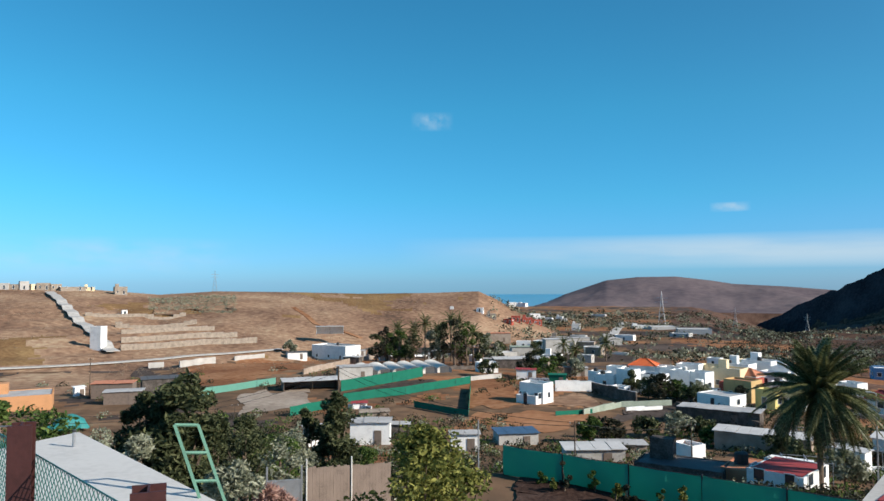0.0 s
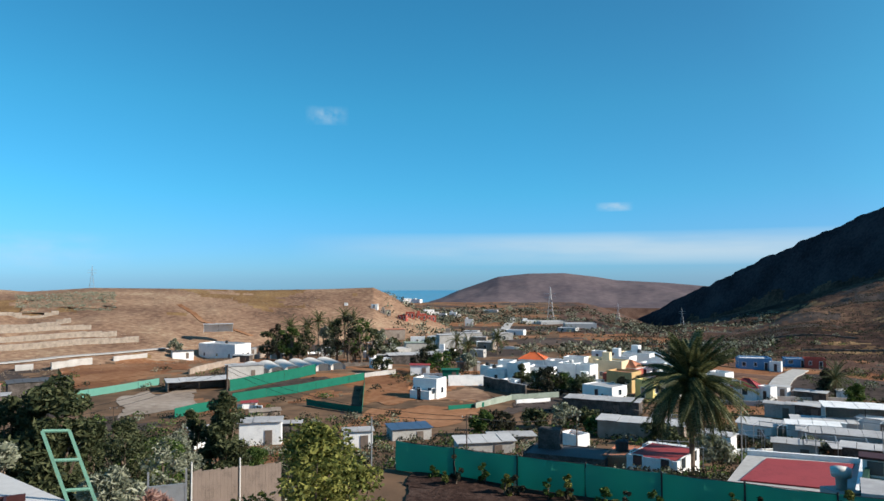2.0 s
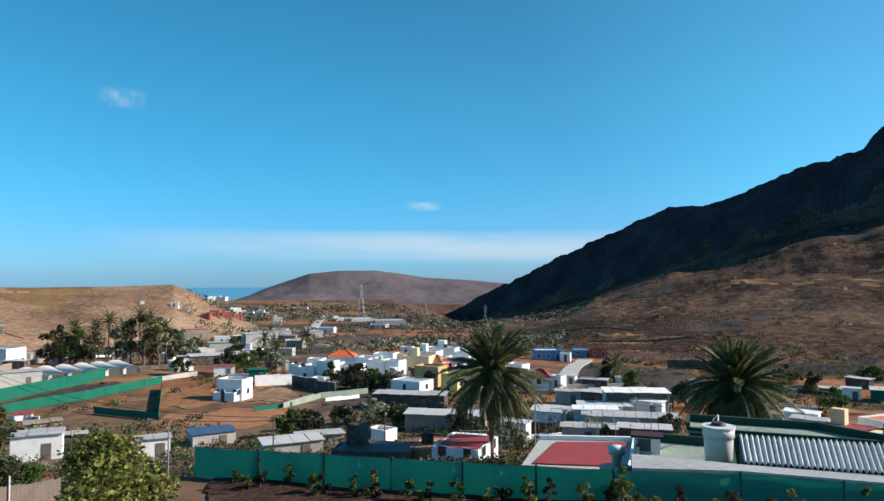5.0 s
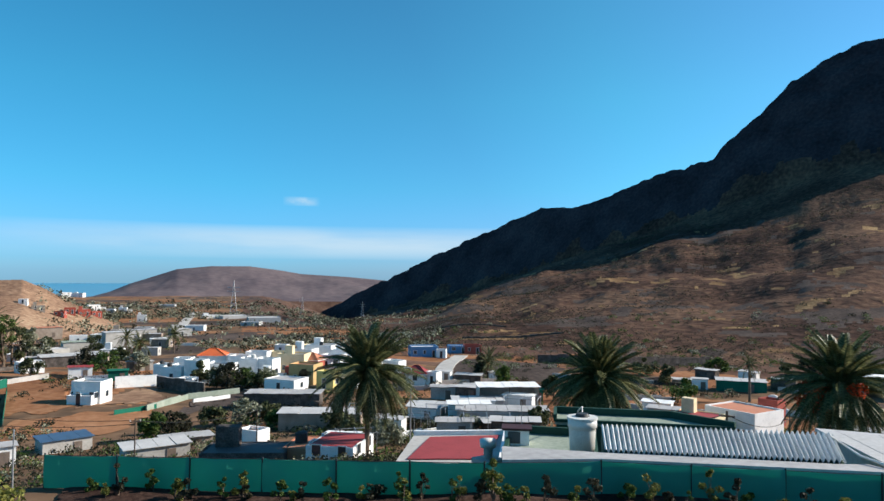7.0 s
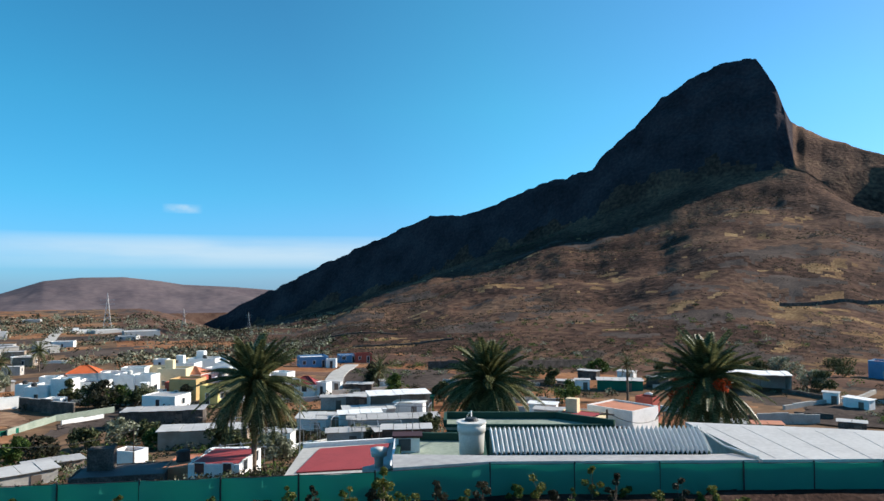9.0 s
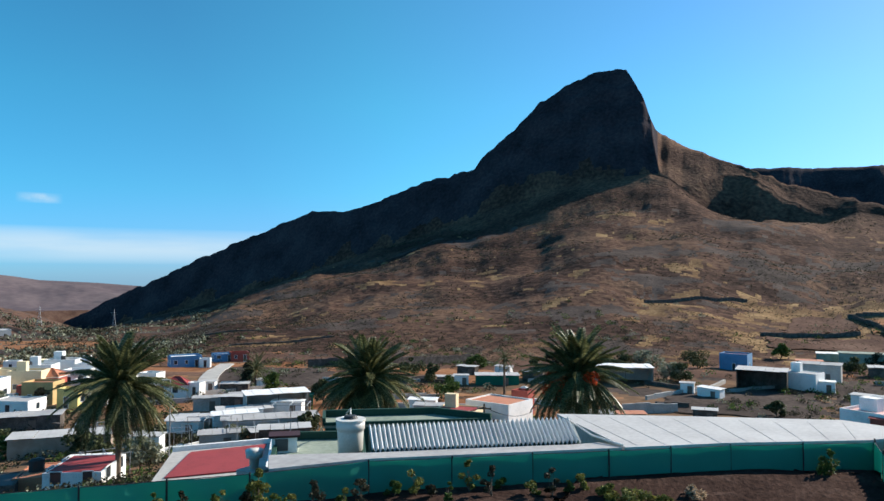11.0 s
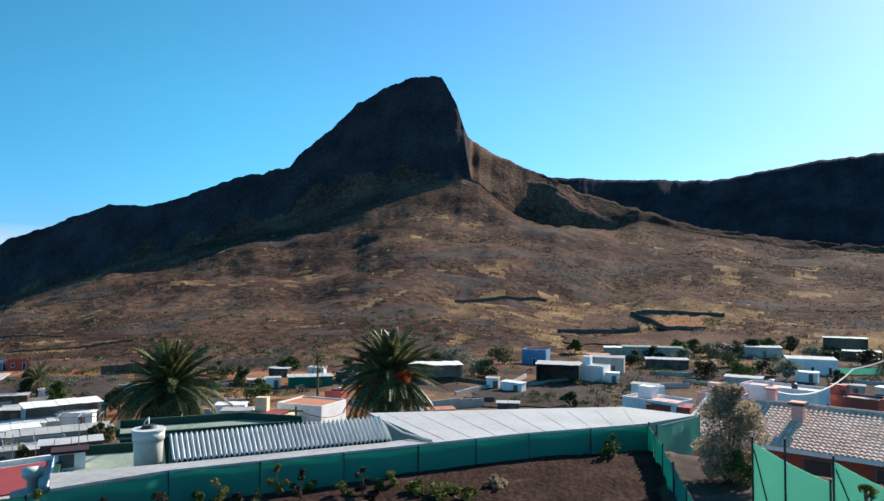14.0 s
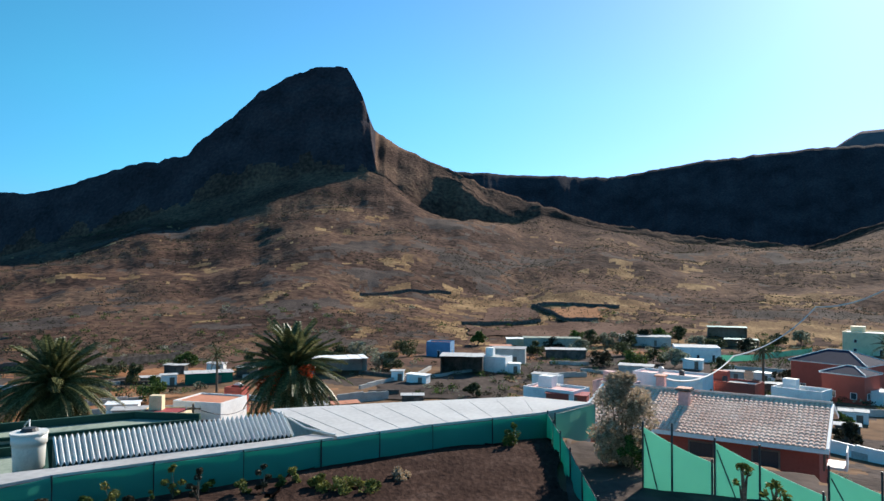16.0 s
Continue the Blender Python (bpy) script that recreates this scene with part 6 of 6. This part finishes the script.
for k, (a, q, h) in enumerate(((99.0, 16.0, -4.2), (101.2, 15.0, -4.15), (102.2, 15.0, -4.4))):
    v = broad_tree(a, q, 6.45 + h + 0.35, 0.3, CITRUS, "leafy vine shoot reaching above the net", 7, 150, 0.07, 0.8, "vine", "vine", seed=95 + k)
patch("garden_bed", "dark brown furrowed garden soil", [(60.0, 15.0), (86.5, 15.0), (84.6, 27.8), (63.5, 22.9)], GARDEN_EARTH, 0.06, 60, 0.12)
# dark colour carries the shade here as well as plants and rubble
patch("rough_ground", "rough ground below the pale nets with its shade painted dark", [(86.0, 12.0), (112.0, 12.0), (108.0, 34.0), (85.5, 31.0)], DARK_GRAVEL, 0.10, 20)
patch("garden_bed", "dark brown garden soil along the net", [(6.0, 19.0), (60.0, 17.0), (63.0, 22.2), (6.0, 23.2)], GARDEN_EARTH, 0.05, 24)

# ---- palms ----
palm_tree(28.1, 68, 8.0, 4.9, "tall feather palm with an arching dark green crown", 104, seed=1, dead=22)
palm_tree(46.75, 58, 7.3, 4.1, "broad feather palm with drooping fronds", 124, seed=2, dead=10)
palm_tree(63.6, 55, 7.7, 4.0, "feather palm with red blossom in its crown", 124, seed=3, dead=10, blossom=11)
broad_tree(66.3, 54, 5.0, 1.6, CITRUS, "leafy green tree beside the palm", 18, 2200, 0.15, 0.3, seed=101)
for k, (a, q, h, c) in enumerate(((57.7, 137, 6.5, 2.6), (100.0, 150, 8.5, 3.2), (107.9, 171, 8.5, 3.4), (37.8, 150, 3.5, 3.0), (13.1, 244, 6.0, 4.5), (10.7, 199, 5.0, 4.0), (9.8, 241, 5.5, 3.8),
                                  (-1.4, 229, 12, 4.0), (-0.4, 220, 10, 4.0), (0.7, 229, 13, 4.0), (1.4, 216, 12, 4.2), (-2.3, 229, 10, 4.0), (2.5, 213, 9, 4.0), (-3.6, 226, 10, 4.0), (37.9, 156, 4.0, 3.5))):
    palm_tree(a, q, h, c, "distant feather palm with a round crown", 34, "far", seed=10 + k, dead=5)

# ---- mid-distance trees ----
MID = [(-5.4, 222, 8, 4.5), (-4.6, 218, 10, 4.5), (-3.5, 216, 11, 4.6), (-2.6, 214, 9, 4.5), (-0.9, 206, 10, 4.2), (0.1, 203, 12, 4.6), (1.0, 201, 13, 4.8), (2.0, 203, 12, 4.8), (2.9, 206, 11, 4.6), (3.8, 208, 9, 4.4), (4.6, 212, 7, 4), (-4.8, 229, 6, 4.5), (-3.9, 227, 7, 5), (-3.0, 225, 7, 4), (-0.2, 220, 7, 4.5), (1.6, 206, 8, 5), (3.5, 215, 7, 4), (-4.3, 268, 8, 5), (3.7, 171, 4, 3.2), (-12.2, 254, 5, 3),
       (7.8, 241, 7, 5), (7.1, 172, 5, 4), (8.4, 168, 5, 4.5), (9.3, 197, 5, 3), (10.7, 173, 5, 4)]
MID2 = [(16.3, 142, 5, 3.5), (17.3, 140, 5, 4), (18.4, 141, 4.5, 3.5), (19.4, 140, 4, 3.5), (20.2, 142, 4, 3), (15.0, 146, 5, 2.5), (23.0, 137, 3.5, 2), (20.9, 97, 2.5, 2), (25.6, 90, 3.2, 2.6),
        (18.3, 103, 3.2, 3), (16.2, 101, 3, 3), (13.2, 98, 3, 3), (11.9, 94, 3, 2.5), (20.0, 104, 3.2, 3), (29.6, 76, 3, 2.5), (26.8, 84, 2.5, 2)]
MID3 = [(84.5, 232, 4, 4), (86.2, 240, 5, 5), (87.4, 246, 5, 5), (88.8, 250, 5, 5), (90.2, 254, 5, 5), (91.4, 262, 5, 5), (92.6, 266, 5, 5), (94.0, 270, 5, 5), (95.4, 262, 4, 5), (96.6, 250, 4, 5), (99.0, 246, 4, 5), (100.4, 240, 4, 4), (83.0, 210, 4, 4), (86.6, 214, 4, 4), (89.8, 212, 4, 5), (63.5, 196, 4, 5), (65.2, 198, 4, 5), (67.0, 200, 4, 5), (69.0, 200, 4, 5), (72.6, 198, 5, 5), (61.8, 192, 4, 4), (55.5, 186, 4, 4), (60.2, 160, 4, 3), (47.6, 160, 4, 4), (50.2, 166, 4, 4), (37.2, 151, 5, 3), (39.0, 142, 4, 3), (43.1, 124, 4, 3), (36.3, 91, 2.5, 2.2), (41.8, 96, 2.5, 2), (31.0, 91, 3, 2.5), (53.1, 126, 5, 3.5), (51.8, 149, 4, 3), (70.6, 166, 4, 4), (71.3, 165, 4, 4),
        (88.1, 185, 5, 4), (90.5, 186, 4, 5), (92.2, 192, 4, 5), (93.8, 187, 4, 4), (97.1, 174, 4, 3.5), (101.5, 161, 4, 3), (78.4, 237, 5, 4), (101.0, 275, 5, 4), (102.5, 283, 5, 4),
        (78.0, 127, 2.5, 2), (105.5, 103, 2.5, 2.5), (104.9, 117, 2.5, 2)]
for k, (a, q, h, w) in enumerate(MID + MID2 + MID3):
    broad_tree(a, q, h * random.uniform(0.85, 1.15), w * 0.85, (PINE, SCRUB, GREEN_LEAF, PINE, OLIVE)[k % 5], ("dark green tree among the plots", "dusky green shrub tree among the plots", "leafy green garden tree", "dark crowned tree by the houses", "grey green tree by the walls")[k % 5], 16, 1300, 0.20 + q / 1100, 0.18, seed=200 + k)

# ---- scrub without number ----
rnd = random.Random(5)
spots = []
while len(spots) < 6500:
    a, q = rnd.uniform(-33, 109), 36 * (330 / 36) ** rnd.random()
    x, y = q * math.sin(radians(a)), q * math.cos(radians(a))
    if float(fbm(np.array(x / 22), np.array(y / 22))) > -0.06 + 0.16 * rnd.random():
        if a > 3 or q < 190:
            spots.append((a, q, rnd.uniform(0.35, 1.4) * (0.6 + q / 420), 46))
scatter("scrub", "dusky green scrub between the plots", spots[:3600], SCRUB)
scatter("scrub", "green bushes between the plots", spots[3600:5400], GREEN_LEAF)
scatter("scrub", "grey green bushes between the plots", spots[5400:], OLIVE)
spots = []
while len(spots) < 30000:
    a, q = rnd.uniform(22, 109), 205 * (980 / 205) ** (rnd.random() ** 0.8)
    x, y = q * math.sin(radians(a)), q * math.cos(radians(a))
    if q < float(table(a, SCARP_R)) - 12 and rnd.random() < 0.35 + 2.2 * float(fbm(np.array(x / 60), np.array(y / 60))):
        spots.append((a, q, rnd.uniform(0.4, 1.0) * (0.25 + q / 480), 5))
scatter("mountain_scrub", "dark thorn scrub dotted over the mountain slope", spots, SCRUB)
spots = []
while len(spots) < 3800:
    a, q = rnd.uniform(-34, 7), rnd.uniform(200, 420)
    x, y = q * math.sin(radians(a)), q * math.cos(radians(a))
    if rnd.random() < 0.4 + 1.6 * float(fbm(np.array(x / 30), np.array(y / 30))):
        spots.append((a, q, rnd.uniform(0.2, 0.5), 6))
scatter("hillside_scrub", "low brown scrub dotted over the dry hillside", spots, TAMARISK)
a_, b_ = (-22.7, 337), (-16.4, 357)
spots = [(rnd.uniform(a_[0], b_[0]), rnd.uniform(min(a_[1], b_[1]), max(a_[1], b_[1]) + 40), 0.8, 7) for _ in range(1100)]
scatter("cactus_rows", "grey green cactus rows on the hillside", spots, OLIVE)

spots = []
while len(spots) < 2600:
    a, q = rnd.uniform(4, 34), 230 * (1000 / 230) ** rnd.random()
    x, y = q * math.sin(radians(a)), q * math.cos(radians(a))
    if rnd.random() < 0.5 + 2.0 * float(fbm(np.array(x / 50), np.array(y / 50))):
        spots.append((a, q, rnd.uniform(0.8, 2.2) * (0.6 + q / 500), 12))
scatter("valley_scrub", "dusty green scrub along the valley floor", spots[:1400], SCRUB)
scatter("valley_scrub", "grey green scrub along the valley floor", spots[1400:], OLIVE)

# ---- poles, cables, pylons ----
def pole(az, r, h, label, rad=0.09, mat=None, arm=True, lamp=False):
    p = thing("street_lamp" if lamp else "utility_pole", label, "lamp" if lamp else "pole", stand(az, r), "poles of the valley")
    part("shaft", Shape().tube([(0, 0, -0.5), (0, 0, h)], [rad, rad * 0.7], 8), mat or WOOD, p)
    if arm:
        part("cross_arm", Shape().box(0, 0, h - 0.35, 0.9, 0.08, 0.08), mat or WOOD, p)
        for x in (-0.4, 0.4):
            part("insulator", Shape().tube([(x, 0, h - 0.27), (x, 0, h - 0.12)], 0.035, 6), PLASTIC, p)
    if lamp:
        part("lamp_arm", Shape().tube([(0, 0, h), (-0.35, -0.1, h + 0.08)], 0.03, 6), mat or STEEL, p)
        part("lamp_head", Shape().box(-0.5, -0.12, h + 0.02, 0.45, 0.18, 0.1), PLASTIC, p)
    return spot(az, r, h - 0.2)


def cable(p, q, sag, label="black overhead cable strung between poles", rad=0.025, name="cable"):
    s = Shape().tube([Vector(p).lerp(Vector(q), k / 12) - Vector((0, 0, 4 * sag * (k / 12) * (1 - k / 12))) - Vector(p) for k in range(13)], rad, 4)
    ob = part(name, s, CABLE if rad < 0.05 else PLASTIC)
    ob.matrix_world = Matrix.Translation(p)
    return tagged(ob, label, "cable", "cables")


pa = pole(-8.4, 104, 9.3, "dark wooden utility pole among the plots", 0.16)
pb = pole(10.6, 66, 4.8, "thin wooden pole beside the net fence", 0.07)
pc = pole(2.9, 40, 4.2, "thin grey pole behind the bushes", 0.05, STEEL, False)
pd = pole(31.6, 68, 8.6, "grey street lamp post beside the palm", 0.07, STEEL, False, True)
pe = pole(19.4, 78, 4.5, "thin wooden pole by the low walls", 0.06)
pf = pole(56.2, 45, 5.2, "dark wooden pole by the cottages", 0.09)
pg = pole(60.4, 80, 5.0, "dark wooden pole by the cottages", 0.1)
pole(-26.6, 160, 8.0, "thin pole by the hillside road", 0.1)
pole(-16.4, 100, 5.0, "thin pole in the brown field", 0.07)
pole(36.5, 74, 4.5, "thin pole among the grey roofs", 0.05, STEEL, False)
pole(40.6, 68, 5.5, "thin pole among the grey roofs", 0.05, STEEL, False)
pole(98.6, 50, 6.0, "thin pole by the villa wall", 0.05, STEEL, False)
cable(pa, pb, 1.4), cable(pa - Vector((0, 0, 0.5)), pb - Vector((0, 0, 0.3)), 1.8)
cable(pb, pe, 0.6), cable(pf, spot(46.5, 50, 4.0), 0.4), cable(pf, pg, 0.8)
cable(spot(-33, 90, 6.5), pa, 2.5), cable(spot(-33, 90, 5.8), pa - Vector((0, 0, 0.6)), 2.6)
fe = [spot(86, 60, 4.0), spot(93.2, 70, 8.3), spot(98, 92, 11.0), spot(103.5, 112, 17.5), spot(109, 118, 22)]
for p, q in zip(fe, fe[1:]):
    cable(p, q, 1.2, "pale festoon line sagging across the yards", 0.09, "festoon_line")
for a, q, h in ((17.4, 649, 30), (22.7, 834, 20), (27.5, 1278, 22), (-18.0, 417, 12)):
    py = thing("pylon", "grey lattice power pylon far down the valley", "pylon", stand(a, min(q, 1000)), "pylons")
    s = Shape()
    k4 = ((-1, -1), (1, -1), (1, 1), (-1, 1))
    for x, y in k4:
        s.tube([(x * h * 0.11, y * h * 0.11, -1), (x * h * 0.03, y * h * 0.03, h * 0.65), (0, 0, h)], h * 0.006, 4, False)
    for z0, z1 in ((0, 0.2), (0.2, 0.38), (0.38, 0.52), (0.52, 0.65)):
        w0, w1 = h * (0.11 - 0.08 * z0 / 0.65), h * (0.11 - 0.08 * z1 / 0.65)
        for (x0, y0), (x1, y1) in zip(k4, k4[1:] + k4[:1]):
            s.tube([(x0 * w0, y0 * w0, z0 * h), (x1 * w1, y1 * w1, z1 * h)], h * 0.004, 3, False)
            s.tube([(x1 * w0, y1 * w0, z0 * h), (x0 * w1, y0 * w1, z1 * h)], h * 0.004, 3, False)
    part("lattice", s, STEEL, py)
    for z in (0.68, 0.8):
        part("cross_arm", Shape().box(0, 0, z * h, h * 0.36, h * 0.015, h * 0.012), STEEL, py)

# ---- thin clouds low over the sea ----
def cloud(name, label, az0, az1, e0, e1, dist, dens, sx, sy, lo):
    m, n, l, b = material(name)
    tex, ramp, co = n.new("ShaderNodeTexNoise"), n.new("ShaderNodeValToRGB"), n.new("ShaderNodeTexCoord")
    mp, grad = n.new("ShaderNodeMapping"), n.new("ShaderNodeMath")
    mp.inputs["Scale"].default_value = (sx, sy, 1)
    tex.inputs["Scale"].default_value, tex.inputs["Detail"].default_value = 1.0, 7
    l.new(co.outputs["UV"], mp.inputs[0]), l.new(mp.outputs[0], tex.inputs["Vector"])
    ramp.color_ramp.elements[0].position, ramp.color_ramp.elements[1].position = lo, lo + 0.35
    l.new(tex.outputs[0], ramp.inputs[0])
    sep, fade = n.new("ShaderNodeSeparateXYZ"), []
    l.new(co.outputs["UV"], sep.inputs[0])
    for axis, k in (("X", 4.0), ("Y", 4.0)):
        inv, mul, pw = n.new("ShaderNodeMath"), n.new("ShaderNodeMath"), n.new("ShaderNodeMath")
        inv.operation, mul.operation, pw.operation = "SUBTRACT", "MULTIPLY", "MULTIPLY"
        inv.inputs[0].default_value, pw.inputs[1].default_value = 1.0, k
        l.new(sep.outputs[axis], inv.inputs[1]), l.new(sep.outputs[axis], mul.inputs[0]), l.new(inv.outputs[0], mul.inputs[1]), l.new(mul.outputs[0], pw.inputs[0])
        fade.append(pw)
    m1, m2, m3 = n.new("ShaderNodeMath"), n.new("ShaderNodeMath"), n.new("ShaderNodeMath")
    for q in (m1, m2, m3):
        q.operation = "MULTIPLY"
    l.new(fade[0].outputs[0], m1.inputs[0]), l.new(fade[1].outputs[0], m1.inputs[1]), l.new(m1.outputs[0], m2.inputs[0]), l.new(ramp.outputs[0], m2.inputs[1])
    l.new(m2.outputs[0], m3.inputs[0])
    m3.inputs[1].default_value = dens
    em, tr, mx = n.new("ShaderNodeEmission"), n.new("ShaderNodeBsdfTransparent"), n.new("ShaderNodeMixShader")
    em.inputs[0].default_value, em.inputs[1].default_value = (0.68, 0.85, 0.97, 1), 0.84
    l.new(m3.outputs[0], mx.inputs[0]), l.new(tr.outputs[0], mx.inputs[1]), l.new(em.outputs[0], mx.inputs[2])
    l.new(mx.outputs[0], n["Material Output"].inputs["Surface"])
    k = 24
    vs, uv = [], []
    for i in range(k + 1):
        a = radians(az0 + (az1 - az0) * i / k)
        for e in (e0, e1):
            vs.append((dist * math.sin(a), dist * math.cos(a), dist * math.tan(radians(e))))
            uv.append((i / k, 0.0 if e == e0 else 1.0))
    ob = mesh_ob("cloud", vs, [(2 * i, 2 * i + 2, 2 * i + 3, 2 * i + 1) for i in range(k)], m)
    layer = ob.data.uv_layers.new(name="UVMap")
    for loop in ob.data.loops:
        layer.data[loop.index].uv = uv[loop.vertex_index]
    ob.visible_shadow = False
    return tagged(ob, label, "cloud", kind="structure")


cloud("cloud_band", "thin white cloud band low over the sea", -4, 62, 1.0, 3.8, 4800, 0.78, 3.0, 1.0, 0.2)
cloud("cloud_wisp", "small white cloud wisp", -2.6, 1.0, 12.3, 13.9, 4750, 0.5, 3, 1.2, 0.35)
cloud("cloud_wisp", "small white cloud wisp", 21.0, 24.0, 5.3, 6.1, 4750, 0.6, 2, 1, 0.25)
cloud("cloud_bank", "faint grey cloud bank over the hill", -36, -15, 0.5, 3.6, 4780, 0.4, 5, 2, 0.35)

# ---- rails and pergola frames over the grey roofs ----
for a, q, w, d, h in ((34.2, 97, 5.5, 3.0, 2.6), (37.8, 90, 6.0, 3.2, 2.4), (40.6, 105, 5.0, 3.0, 2.8), (31.8, 90, 4.0, 2.5, 2.4), (27.2, 74, 4.0, 2.4, 2.2), (26.6, 100, 5.0, 2.6, 2.4)):
    fr = thing("pergola", "bare pale metal frame standing over a yard", "pergola", stand(a, q, random.uniform(-14, 10)), "pergolas among the plots")
    for x in (-w / 2, 0, w / 2):
        for y in (-d / 2, d / 2):
            part("post", Shape().tube([(x, y, -0.3), (x, y, h)], 0.04, 5), STEEL, fr)
        part("rafter", Shape().tube([(x, -d / 2 - 0.2, h), (x, d / 2 + 0.2, h + 0.1)], 0.04, 5), STEEL, fr)
    for y in (-d / 2, d / 2):
        part("beam", Shape().tube([(-w / 2 - 0.2, y, h), (w / 2 + 0.2, y, h)], 0.045, 5), STEEL, fr)

# ---- small stores, walls and tanks that crowd the plots ----
rnd = random.Random(11)
for az0, az1, r0, r1, count in ((29, 45, 84, 150, 16), (50, 74, 95, 170, 12), (80, 108, 100, 190, 14), (-8, 12, 165, 290, 12)):
    for k in range(count):
        a, q = rnd.uniform(az0, az1), rnd.uniform(r0, r1)
        wall_, roof_, word = rnd.choice(((WHITE, PALE_ROOF, "whitewashed store with a pale roof"), (CONCRETE, GREY_ROOF, "grey block store with a sheet roof"), (PALE_EARTH, TERRACOTTA, "sand coloured store with a rusty roof"), (DARK_STONE, PALE_ROOF, "dark stone store with a pale roof"), (WHITE, WHITE, "little white plastered store")))
        shed(a, q, rnd.uniform(2.5, 6), rnd.uniform(1.7, 2.6), rnd.uniform(-30, 20), wall_, roof_, label=word + " among the plots", pitch=rnd.uniform(0.1, 0.4), group="stores among the plots", name="store")
for az0, az1, r0, r1, count in ((28, 50, 80, 165, 14), (52, 80, 90, 180, 10), (82, 108, 90, 200, 12), (-10, 14, 120, 300, 12)):
    for k in range(count):
        a, q = rnd.uniform(az0, az1), rnd.uniform(r0, r1)
        low_wall(*rnd.choice((("low pale wall between two plots", [(a, q), (a + rnd.uniform(3, 7), q * rnd.uniform(0.95, 1.06))], rnd.uniform(0.6, 1.1), 0.3, CONCRETE), ("low lava stone wall between two plots", [(a, q), (a + rnd.uniform(2, 6), q * rnd.uniform(0.93, 1.08))], rnd.uniform(0.5, 1.0), 0.5, DARK_STONE), ("low white wall between two plots", [(a, q), (a + rnd.uniform(1.5, 4), q * rnd.uniform(0.96, 1.06))], rnd.uniform(0.6, 1.0), 0.25, WHITE))), group="walls between the plots")
